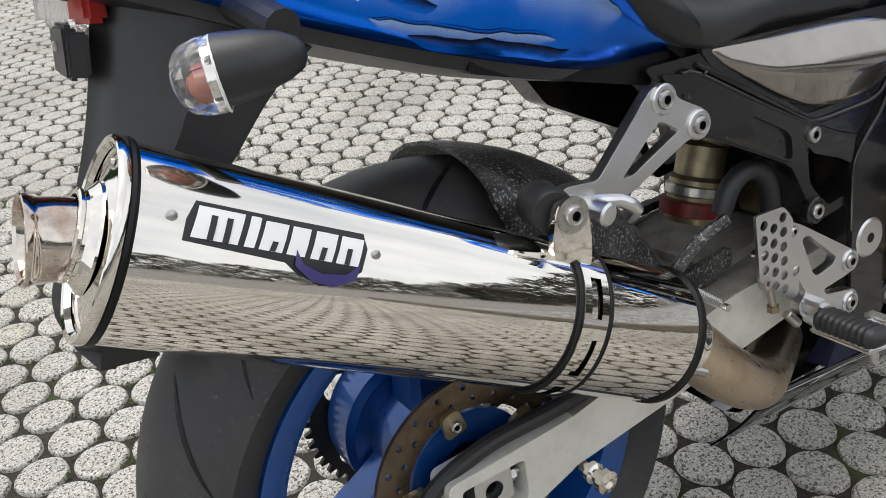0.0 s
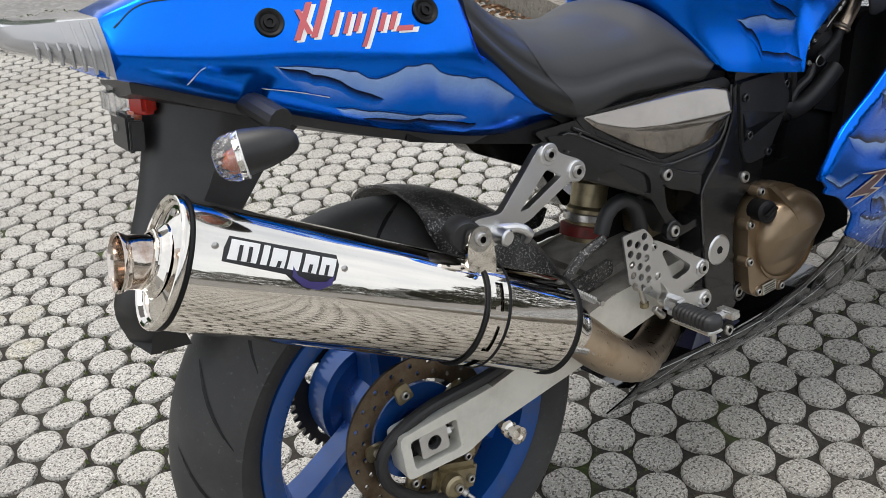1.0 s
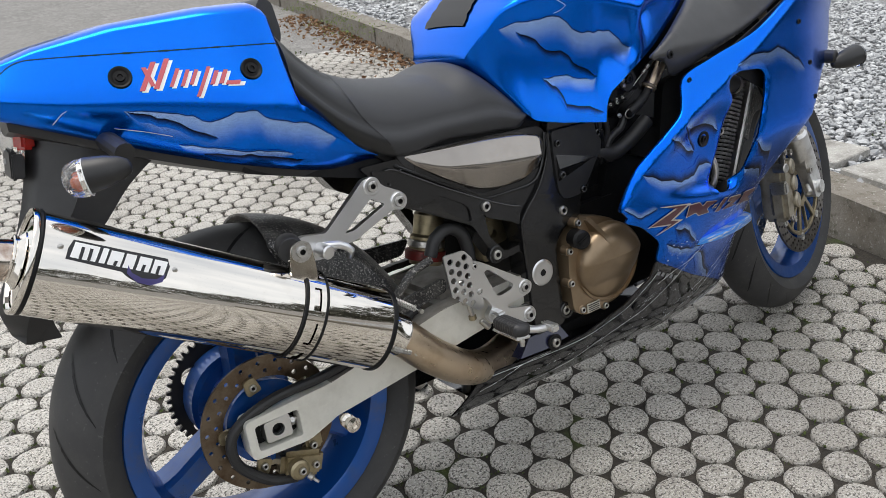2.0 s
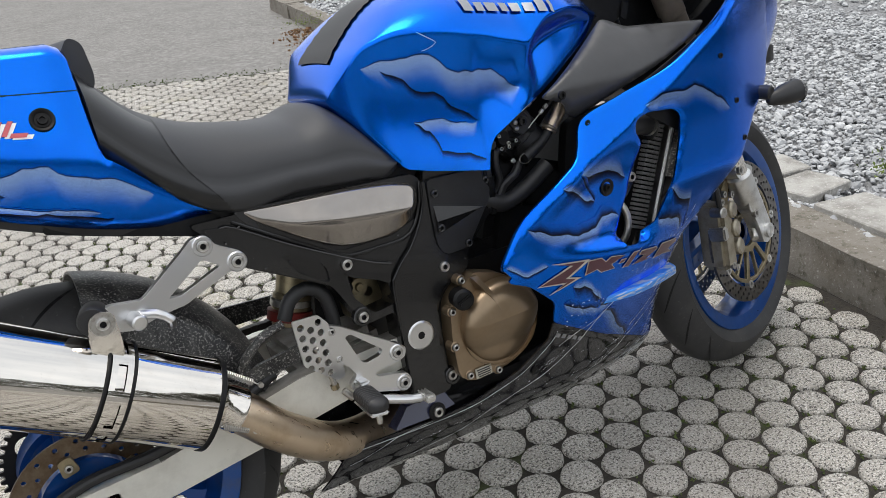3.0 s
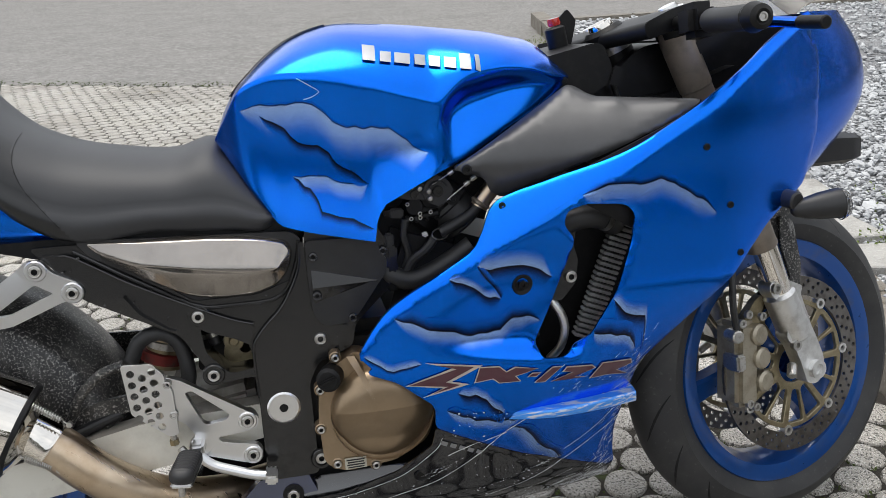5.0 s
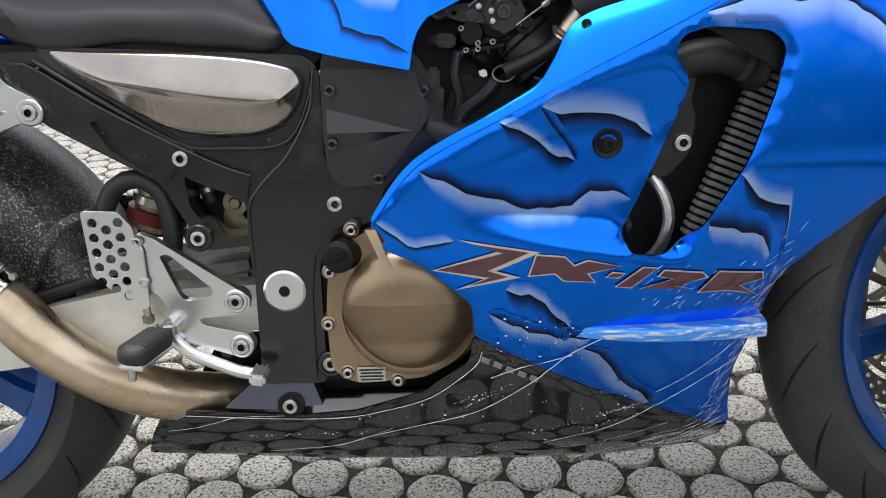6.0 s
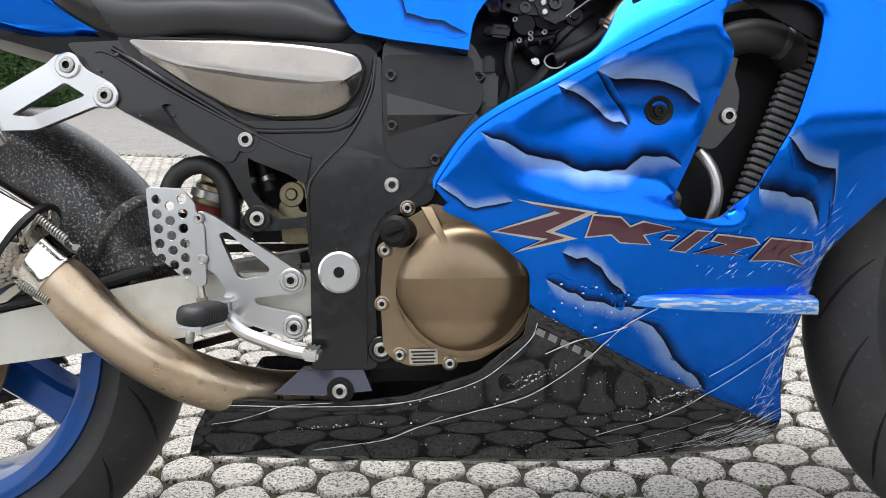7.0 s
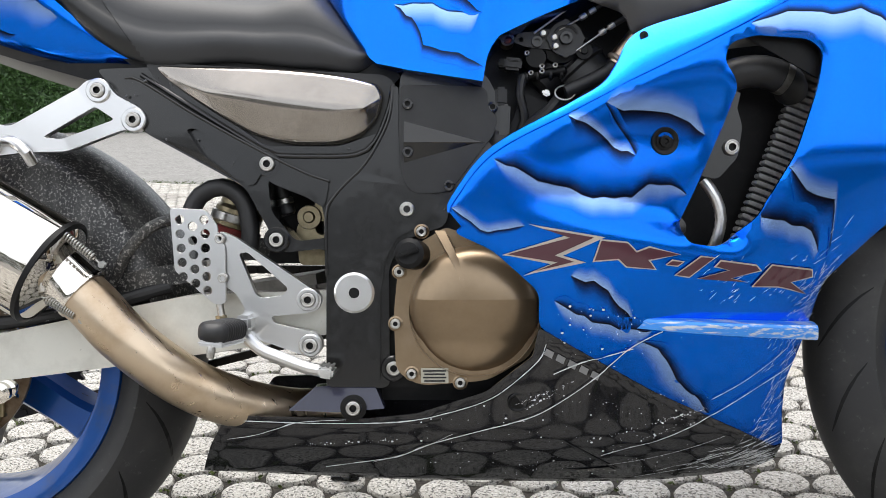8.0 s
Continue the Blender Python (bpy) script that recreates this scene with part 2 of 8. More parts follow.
tint(gravel_mat, span(gravel_mat, g_geo.outputs["Random Per Island"], 0.1, 1.0, 0.0, 0.80), (0.22, 0.225, 0.235))
gravel_bed_mat = material("gravel_bed", (0.30, 0.305, 0.31), 0.95)
dirty(gravel_bed_mat, (0.16, 0.16, 0.165), 0.4, 0.65, 70)
bump(gravel_bed_mat, noise_of(gravel_bed_mat, 60, 5), 1.0, 0.02)
leaf_mat = material("hedge_leaf", (0.055, 0.12, 0.028), 0.5)
h_n, h_l, h_b = nodes_of(leaf_mat)
h_geo = h_n.new("ShaderNodeNewGeometry")
tint(leaf_mat, span(leaf_mat, h_geo.outputs["Random Per Island"], 0.2, 1.0, 0, 0.8), (0.025, 0.065, 0.015))
far_leaf_mat = material("far_shrub_leaf", (0.05, 0.055, 0.032), 0.6)
dirty(far_leaf_mat, (0.075, 0.065, 0.045), 0.4, 0.7, 0.4)
weed_mat = material("weed_leaf", (0.15, 0.20, 0.035), 0.6)
dirty(weed_mat, (0.07, 0.11, 0.02), 0.4, 0.7, 30)
dead_leaf_mat = material("dead_leaf", (0.14, 0.065, 0.03), 0.8)
d_n, d_l, d_b = nodes_of(dead_leaf_mat)
d_geo = d_n.new("ShaderNodeNewGeometry")
tint(dead_leaf_mat, span(dead_leaf_mat, d_geo.outputs["Random Per Island"], 0.0, 1.0, 0, 0.9), (0.27, 0.17, 0.09))

# ---- building helpers ----
def part(name, bm, mat, parent=None, label="", smooth=True, sharp=28):
    """Link a bmesh as one mesh object under a thing or a part."""
    me = bpy.data.meshes.new(name)
    bm.to_mesh(me)
    bm.free()
    ob = share(name, me, mat, parent, label)
    if smooth and me.polygons:
        me.shade_smooth()
        me.set_sharp_from_angle(angle=radians(sharp))
    return ob


def share(name, me, mat=None, parent=None, label="", m=None):
    ob = new(name, me)
    if mat and not me.materials:
        me.materials.append(mat)
    ob.parent = parent
    if m is not None:
        ob.matrix_basis = m
    return tagged(ob, label) if label else ob


def curve(*pts):
    """A smooth function through (x, y) pairs."""
    xs, ys = np.array([p[0] for p in pts], float), np.array([p[1] for p in pts], float)
    d = np.gradient(ys, xs)

    def f(x):
        if x <= xs[0]:
            return float(ys[0])
        if x >= xs[-1]:
            return float(ys[-1])
        i = int(np.searchsorted(xs, x) - 1)
        h = xs[i + 1] - xs[i]
        t = (x - xs[i]) / h
        return float((1 + 2 * t) * (1 - t) ** 2 * ys[i] + t * (1 - t) ** 2 * h * d[i] + t * t * (3 - 2 * t) * ys[i + 1] + t * t * (t - 1) * h * d[i + 1])

    return f


def smooth_path(pts, step):
    """Catmull-Rom through points of any dimension, about step apart."""
    p = [np.array(q, float) for q in pts]
    p = [2 * p[0] - p[1], *p, 2 * p[-1] - p[-2]]
    out = []
    for i in range(1, len(p) - 2):
        n = max(1, int(np.linalg.norm(p[i + 1] - p[i]) / step))
        for k in range(n):
            t = k / n
            out.append(0.5 * (2 * p[i] + (p[i + 1] - p[i - 1]) * t + (2 * p[i - 1] - 5 * p[i] + 4 * p[i + 1] - p[i + 2]) * t * t + (3 * p[i] - p[i - 1] - 3 * p[i + 1] + p[i + 2]) * t ** 3))
    out.append(p[-2])
    return out


def rounded(pts, r, n=4):
    """A closed outline with its corners rounded by radius r."""
    out, c = [], len(pts)
    for i in range(c):
        a, b, d = (np.array(pts[k % c], float) for k in (i - 1, i, i + 1))
        la, ld = np.linalg.norm(a - b), np.linalg.norm(d - b)
        cut = min(r, 0.45 * la, 0.45 * ld)
        p, q = b + (a - b) / la * cut, b + (d - b) / ld * cut
        for k in range(n + 1):
            t = k / n
            out.append(tuple((1 - t) ** 2 * p + 2 * t * (1 - t) * b + t * t * q))
    return out


def circle(cx, cz, r, n=24, rz=None):
    return [(cx + r * math.cos(2 * math.pi * k / n), cz + (rz or r) * math.sin(2 * math.pi * k / n)) for k in range(n)]


def cdt(outline, holes=(), inner=()):
    """Triangles of an outline with holes and inner points: points, faces, and the boundary loops."""
    pts, edges, loops = [], [], []
    for loop in (outline, *holes):
        s = len(pts)
        pts += [Vector(p) for p in loop]
        ids = list(range(s, len(pts)))
        loops.append(ids)
        edges += [(a, b) for a, b in zip(ids, ids[1:] + ids[:1])]
    pts += [Vector(p) for p in inner]
    v, e, f, ov, oe, of = delaunay_2d_cdt(pts, edges, [], 1, 1e-6)
    return [tuple(q) for q in v], [list(t) for t in f if not any(inside(sum((v[i] for i in t), Vector((0, 0))) / len(t), h) for h in holes)], edges


def inside(p, poly):
    x, y, hit = p[0], p[1], False
    for (x0, y0), (x1, y1) in zip(poly, poly[1:] + poly[:1]):
        if (y0 > y) != (y1 > y) and x < (x1 - x0) * (y - y0) / (y1 - y0) + x0:
            hit = not hit
    return hit


def edge_dist(pts, loops):
    """Each point's distance from the nearest boundary."""
    p = np.array(pts, float)
    best = np.full(len(p), 9.0)
    for loop in loops:
        a = np.array(loop, float)
        b = np.roll(a, -1, 0)
        d = b - a
        ln = (d ** 2).sum(1) + 1e-12
        for i in range(len(a)):
            t = np.clip(((p - a[i]) @ d[i]) / ln[i], 0, 1)
            best = np.minimum(best, np.linalg.norm(p - a[i] - t[:, None] * d[i], axis=1))
    return best


def panel(outline, width, thick=0.004, res=0.012, edge=0.008, holes=(), side=-1, step=None, soften=5):
    """A curved body panel: a side-view outline (x, z), standing out from the mid plane by width(x, z); its rim rolls in by edge."""
    def fine(loop):
        out = []
        for a, b in zip(loop, loop[1:] + loop[:1]):
            n = max(1, int(math.dist(a, b) / (step or res)))
            out += [(a[0] + (b[0] - a[0]) * k / n, a[1] + (b[1] - a[1]) * k / n) for k in range(n)]
        return out
    outline, holes = fine(list(outline)), [fine(list(h)) for h in holes]
    xs, zs = [p[0] for p in outline], [p[1] for p in outline]
    grid = [(x + (res / 2 if j % 2 else 0), z) for j, z in enumerate(np.arange(min(zs), max(zs), res * 0.87)) for x in np.arange(min(xs), max(xs), res)]
    grid = [p for p in grid if inside(p, outline) and not any(inside(p, h) for h in holes)]
    near = edge_dist(grid, [outline, *holes]) if grid else []
    grid = [p for p, d in zip(grid, near) if d > res * 0.45]
    pts, faces, _ = cdt(outline, holes, grid)
    d = edge_dist(pts, [outline, *holes])
    wide = np.array([width(p[0], p[1]) for p in pts])
    pairs = np.array(sorted({(f[i], f[i - 1]) for f in faces for i in range(len(f))} | {(f[i - 1], f[i]) for f in faces for i in range(len(f))}))
    count = np.bincount(pairs[:, 0], minlength=len(pts))
    free = d > 1e-5
    for _ in range(soften):
        mean = np.bincount(pairs[:, 0], wide[pairs[:, 1]], len(pts)) / np.maximum(1, count)
        wide = np.where(free, 0.4 * wide + 0.6 * mean, wide)
    bm = bmesh.new()
    front, back = [], []
    for p, q, w0 in zip(pts, d, wide):
        r = max(0.0, edge - q)
        w = float(w0) - (edge - math.sqrt(max(0.0, edge * edge - r * r))) if edge else float(w0)
        front.append(bm.verts.new((p[0], side * w, p[1])))
        back.append(bm.verts.new((p[0], side * (min(w, float(w0) - edge) - thick), p[1])))
    bm.verts.ensure_lookup_table()
    count = {}
    for f in faces:
        area = sum(pts[a][0] * pts[b][1] - pts[b][0] * pts[a][1] for a, b in zip(f, f[1:] + f[:1]))
        f = f if (area > 0) == (side < 0) else f[::-1]
        bm.faces.new([front[i] for i in f])
        bm.faces.new([back[i] for i in f[::-1]]).material_index = 1
        for a, b in zip(f, f[1:] + f[:1]):
            count[(a, b)] = count.get((a, b), 0) + 1
    for a, b in count:
        if (b, a) not in count:
            bm.faces.new((front[b], front[a], back[a], back[b]))
    return bm


def slab(outline, y0, y1, holes=(), bevel=0.002, seg=2):
    """A plate cut from an outline in the side view (x, z), from y0 to y1, with bevelled rims."""
    pts, faces, _ = cdt(list(outline), [list(h) for h in holes])
    bm = bmesh.new()
    lo, hi = min(y0, y1), max(y0, y1)
    a = [bm.verts.new((p[0], lo, p[1])) for p in pts]
    b = [bm.verts.new((p[0], hi, p[1])) for p in pts]
    count = set()
    for f in faces:
        area = sum(pts[i][0] * pts[j][1] - pts[j][0] * pts[i][1] for i, j in zip(f, f[1:] + f[:1]))
        f = f if area > 0 else f[::-1]
        bm.faces.new([a[i] for i in f])
        bm.faces.new([b[i] for i in f[::-1]])
        count |= set(zip(f, f[1:] + f[:1]))
    rim = []
    for i, j in count:
        if (j, i) not in count:
            bm.faces.new((a[j], a[i], b[i], b[j]))
            rim += [(a[i], a[j]), (b[i], b[j])]
    if bevel:
        bm.edges.ensure_lookup_table()
        edges = [e for e in (bm.edges.get(r) for r in rim) if e]
        bmesh.ops.bevel(bm, geom=edges, offset=bevel, segments=seg, affect="EDGES", clamp_overlap=True)
    return bm


def basis(direction):
    d = Vector(direction).normalized()
    return d.to_track_quat("Z", "Y").to_matrix()


def lathe(profile, origin, direction=(0, -1, 0), n=32, squash=1.0, up=None):
    """A turned solid: profile of (radius, height) along direction. squash narrows it across 'up'."""
    o, m = Vector(origin), basis(direction)
    if up is not None:
        z = Vector(direction).normalized()
        y = (Vector(up) - z * z.dot(Vector(up))).normalized()
        x = y.cross(z)
        m = Matrix((x, y, z)).transposed()
    bm = bmesh.new()
    rings = []
    for r, h in profile:
        if r < 1e-6:
            rings.append([bm.verts.new(o + m @ Vector((0, 0, h)))])
        else:
            rings.append([bm.verts.new(o + m @ Vector((r * squash * math.cos(2 * math.pi * k / n), r * math.sin(2 * math.pi * k / n), h))) for k in range(n)])
    for p, q in zip(rings, rings[1:]):
        for k in range(n):
            j = (k + 1) % n
            if len(p) == 1 and len(q) > 1:
                bm.faces.new((p[0], q[j], q[k]))
            elif len(q) == 1 and len(p) > 1:
                bm.faces.new((p[k], p[j], q[0]))
            elif len(p) > 1:
                bm.faces.new((p[k], p[j], q[j], q[k]))
    bmesh.ops.recalc_face_normals(bm, faces=bm.faces)
    return bm


def rod(a, b, r, n=16, bevel=None):
    """A round bar from a to b with softened ends."""
    h, c = (Vector(b) - Vector(a)).length, bevel if bevel is not None else r * 0.2
    return lathe([(0, 0), (r - c, 0), (r, c), (r, h - c), (r - c, h), (0, h)], a, Vector(b) - Vector(a), n)


def tube(pts, r, n=12, step=0.01, radii=None, caps=True):
    """A bent bar or hose along a smooth path."""
    path = smooth_path(pts, step)
    bm, rings = bmesh.new(), []
    x = None
    for i, p in enumerate(path):
        d = Vector(path[min(i + 1, len(path) - 1)] - path[max(i - 1, 0)]).normalized()
        x = (d.orthogonal() if x is None else x - d * x.dot(d)).normalized()
        y = d.cross(x)
        rr = radii(i / (len(path) - 1)) if radii else r
        rings.append([bm.verts.new(Vector(p) + rr * (math.cos(2 * math.pi * k / n) * x + math.sin(2 * math.pi * k / n) * y)) for k in range(n)])
    for a, b in zip(rings, rings[1:]):
        for k in range(n):
            bm.faces.new((a[k], a[(k + 1) % n], b[(k + 1) % n], b[k]))
    if caps:
        bm.faces.new(rings[0][::-1])
        bm.faces.new(rings[-1])
    return bm


def box(cx, cy, cz, sx, sy, sz, bevel=0.003, turn=None, seg=2):
    bm = bmesh.new()
    bmesh.ops.create_cube(bm, size=1)
    bmesh.ops.scale(bm, vec=(sx, sy, sz), verts=bm.verts)
    if bevel:
        bmesh.ops.bevel(bm, geom=bm.edges[:], offset=bevel, segments=seg, affect="EDGES", clamp_overlap=True)
    if turn:
        bmesh.ops.rotate(bm, matrix=Euler([radians(a) for a in turn]).to_matrix(), verts=bm.verts)
    bmesh.ops.translate(bm, vec=(cx, cy, cz), verts=bm.verts)
    return bm


def loft(rings, closed=True, caps=True):
    """A skin over rings of equally many points."""
    bm = bmesh.new()
    vs = [[bm.verts.new(p) for p in ring] for ring in rings]
    n = len(vs[0])
    for a, b in zip(vs, vs[1:]):
        for k in range(n if closed else n - 1):
            bm.faces.new((a[k], a[(k + 1) % n], b[(k + 1) % n], b[k]))
    if caps and closed:
        bm.faces.new(vs[0][::-1])
        bm.faces.new(vs[-1])
    bmesh.ops.recalc_face_normals(bm, faces=bm.faces)
    return bm


def join(*bms):
    out = bmesh.new()
    for b in bms:
        me = bpy.data.meshes.new("tmp")
        b.to_mesh(me)
        b.free()
        out.from_mesh(me)
        bpy.data.meshes.remove(me)
    return out


def moved(bm, m):
    bmesh.ops.transform(bm, matrix=m, verts=bm.verts)
    return bm


def mirrored(bm):
    bmesh.ops.scale(bm, vec=(1, -1, 1), verts=bm.verts)
    bmesh.ops.reverse_faces(bm, faces=bm.faces)
    return bm


def bolt_mesh(name, r, h, mat):
    """A hex-socket bolt head that looks along -y; its socket's shade is put in as a near-black colour."""
    bm = lathe([(0, h * 0.2), (r * 0.44, h * 0.2), (r * 0.47, h * 0.96), (r * 0.62, h), (r * 0.72, h * 0.93), (r * 0.80, h), (r * 0.93, h * 0.92), (r, h * 0.65), (r, 0)], (0, 0, 0), (0, -1, 0), 24)
    for f in bm.faces:
        c = f.calc_center_median()
        f.material_index = 1 if math.hypot(c.x, c.z) < r * 0.46 else 0
    me = bpy.data.meshes.new(name)
    bm.to_mesh(me)
    bm.free()
    me.materials.append(mat)
    me.materials.append(dark_part)
    me.shade_smooth()
    me.set_sharp_from_angle(angle=radians(35))
    return me


class Skin:
    """A finished surface, onto which prints are laid from the side."""
    def __init__(self, *obs):
        verts, faces = [], []
        for ob in obs:
            s = len(verts)
            verts += [v.co.copy() for v in ob.data.vertices]
            faces += [[i + s for i in p.vertices] for p in ob.data.polygons]
        self.tree = BVHTree.FromPolygons(verts, faces)

    def on(self, x, z, lift=0.0008):
        hit, normal, _, _ = self.tree.ray_cast(Vector((x, -1.5, z)), Vector((0, 1, 0)))
        if hit is None:
            hit, normal, _, _ = self.tree.find_nearest(Vector((x, -0.27, z)))
        if normal.y > 0:
            normal = -normal
        return hit + normal * lift


def facing(skin, x, z):
    """The surface's outward direction at a side-view spot."""
    a, b, c = skin.on(x, z, 0), skin.on(x + 0.006, z, 0), skin.on(x, z + 0.006, 0)
    n = (b - a).cross(c - a).normalized()
    return -n if n.y > 0 else n


def strip_print(skin, edge, depth, lift, hang=(0, -1), step=0.004, bands=5, taper=True):
    """A band of paint along a jagged edge (x, z), reaching depth from it along hang; v runs 0 at the edge to 1."""
    pts = []
    for a, b in zip(edge, edge[1:]):
        n = max(1, int(math.dist(a, b) / step))
        pts += [(a[0] + (b[0] - a[0]) * k / n, a[1] + (b[1] - a[1]) * k / n) for k in range(n)]
    pts.append(edge[-1])
    bm = bmesh.new()
    uv = bm.loops.layers.uv.new("uv")
    rows = []
    for i, (x, z) in enumerate(pts):
        t = i / (len(pts) - 1)
        k = depth * (min(1, t / 0.12, (1 - t) / 0.12) ** 0.7 if taper else 1)
        rows.append([bm.verts.new(skin.on(x + hang[0] * k * j / bands, z + hang[1] * k * j / bands, lift)) for j in range(bands + 1)])
    for a, b in zip(rows, rows[1:]):
        for j in range(bands):
            try:
                f = bm.faces.new((a[j], a[j + 1], b[j + 1], b[j]))
            except ValueError:
                continue
            for lp, v in zip(f.loops, (j, j + 1, j + 1, j)):
                lp[uv].uv = (0, v / bands)
    return bm


def flat_print(skin, outline, lift, res=0.012, holes=()):
    """A printed shape (x, z) laid onto the surface."""
    def fine(loop):
        out = []
        for a, b in zip(loop, list(loop[1:]) + [loop[0]]):
            n = max(1, int(math.dist(a, b) / res))
            out += [(a[0] + (b[0] - a[0]) * k / n, a[1] + (b[1] - a[1]) * k / n) for k in range(n)]
        return out
    outline = fine(list(outline))
    xs, zs = [p[0] for p in outline], [p[1] for p in outline]
    grid = [(x, z) for z in np.arange(min(zs), max(zs), res) for x in np.arange(min(xs), max(xs), res)]
    grid = [p for p in grid if inside(p, outline)]
    pts, faces, _ = cdt(outline, (), grid)
    bm = bmesh.new()
    vs = [bm.verts.new(skin.on(p[0], p[1], lift)) for p in pts]
    for f in faces:
        bm.faces.new([vs[i] for i in f])
    for f in bm.faces:
        f.normal_update()
        if f.normal.y > 0:
            f.normal_flip()
    return bm


def ribbon(skin, pts, width, lift, step=0.005):
    """A thin dried trickle along a path on the surface."""
    path = smooth_path(pts, step)
    bm, rows = bmesh.new(), []
    for i, p in enumerate(path):
        d = path[min(i + 1, len(path) - 1)] - path[max(i - 1, 0)]
        d = d / (np.linalg.norm(d) + 1e-9)
        w = width * (0.35 + 0.9 * abs(noise.noise((p[0] * 60, p[1] * 60, 3.0))))
        rows.append([bm.verts.new(skin.on(p[0] - d[1] * w * s, p[1] + d[0] * w * s, lift)) for s in (-0.5, 0.5)])
    for a, b in zip(rows, rows[1:]):
        bm.faces.new((a[0], b[0], b[1], a[1]))
    return bm

# ---- ground ----
KERB_X, KERB_SLOPE, KERB_H = 1.865, 0.19, 0.125


def kerb_line(y):
    return KERB_X + KERB_SLOPE * y


def road_edge(x):
    return 5.45 - 0.5 * x if x > -3 else 6.95


def sheet(name, pts, z, mat, label, category):
    bm = bmesh.new()
    bm.faces.new([bm.verts.new((x, y, z)) for x, y in pts])
    ob = part(name, bm, mat, None, "", False)
    return tagged(ob, label, category, "", "structure")


ground = sheet("ground", [(-400, -400), (400, -400), (400, 400), (-400, 400)], -0.014, asphalt_mat, "worn grey asphalt road running on behind the paved bay", "road")
pavement = sheet("pavement", [(-2.55, -4.05), (kerb_line(-4.05), -4.05), (kerb_line(3.9), 3.9), (2.1, road_edge(2.1)), (-3, road_edge(-3)), (-6.95, 6.95), (-6.95, 0.5), (-2.55, 0.5)], -0.009, joint_mat, "dark soil and moss joints under round concrete pavers", "pavement")


def kerb():
    """A line of rough kerb stones, each a block of its own."""
    ob = tagged(new("kerb"), "weathered dark concrete kerb stones edging the gravel bed", "kerb", "", "structure")
    rng = random.Random(4)
    d = Vector((KERB_SLOPE, 1, 0)).normalized()
    n = Vector((d.y, -d.x, 0))
    y = -4.0
    while y < 7.0:
        ln = rng.uniform(0.85, 1.0)
        a = Vector((kerb_line(y), y, 0)) + n * rng.uniform(0, 0.012)
        bm = bmesh.new()
        bmesh.ops.create_cube(bm, size=1)
        bmesh.ops.scale(bm, vec=(0.15, ln - 0.012, KERB_H + 0.1), verts=bm.verts)
        bmesh.ops.subdivide_edges(bm, edges=bm.edges[:], cuts=7, use_grid_fill=True)
        for v in bm.verts:
            v.co += Vector((noise.noise(v.co * 14 + a * 3), noise.noise(v.co * 14 + a * 5), 0.6 * noise.noise(v.co * 14 + a * 7))) * 0.009
        ang = math.atan2(-d.x, d.y)
        part("kerb_stone", moved(bm, Matrix.Translation(a + d * ln / 2 + n * 0.075 + Vector((0, 0, (KERB_H - 0.1) / 2))) @ Matrix.Rotation(ang, 4, "Z")), kerb_mat, ob)
        y += ln * d.y
    return ob


kerb()
bed = sheet("gravel_bed", [(kerb_line(-3) + 0.14, -3), (7.5, -3), (7.5, 7.0), (kerb_line(7) + 0.14, 7.0)], KERB_H - 0.03, gravel_bed_mat, "raised bed of grey crushed stone behind the kerb", "gravel bed")


def far_kerb():
    ob = tagged(new("kerb_far"), "concrete kerb closing the gravel bed along the road", "kerb", "", "structure")
    for k in range(6):
        a = kerb_line(7.0) + k * 1.0
        bm = box(a + 0.5, 7.06, 0.03, 0.985, 0.14, 0.2, 0.012)
        part("kerb_stone", bm, kerb_mat, ob)


far_kerb()


def gravel():
    """Loose angular stones heaped over the bed."""
    rng = np.random.default_rng(7)
    ico = bmesh.new()
    bmesh.ops.create_icosphere(ico, subdivisions=1, radius=1)
    ico.verts.ensure_lookup_table()
    base = np.array([v.co for v in ico.verts])
    faces = np.array([[v.index for v in f.verts] for f in ico.faces])
    ico.free()
    verts, tris, k = [], [], 0
    for i in range(44000):
        near = i < 32000
        y = rng.uniform(-1.2, 3.2) if near else rng.uniform(-2.95, 6.9)
        x = kerb_line(y) + 0.13 + (rng.uniform(0, 1) ** 1.3) * (2.6 if near else 5.2 - 0.19 * (y - 1))
        s = rng.uniform(0.0055, 0.0125) * (1 if near else 2.0)
        v = base * rng.uniform(0.62, 1.2, (len(base), 1)) * (s * rng.uniform(0.8, 1.4), s, s * rng.uniform(0.5, 0.8))
        a, b = rng.uniform(0, 6.28), rng.uniform(-0.6, 0.6)
        rot = np.array([[math.cos(a), -math.sin(a), 0], [math.sin(a), math.cos(a), 0], [0, 0, 1]]) @ np.array([[1, 0, 0], [0, math.cos(b), -math.sin(b)], [0, math.sin(b), math.cos(b)]])
        verts.append(v @ rot.T + (x, y, KERB_H - 0.022 + rng.uniform(0, 0.02)))
        tris.append(faces + k)
        k += len(base)
    me = bpy.data.meshes.new("gravel")
    me.from_pydata(np.concatenate(verts).tolist(), [], np.concatenate(tris).tolist())
    tagged(share("gravel", me, gravel_mat), "loose grey crushed stone filling the kerbed bed", "gravel", "", "stuff")


gravel()


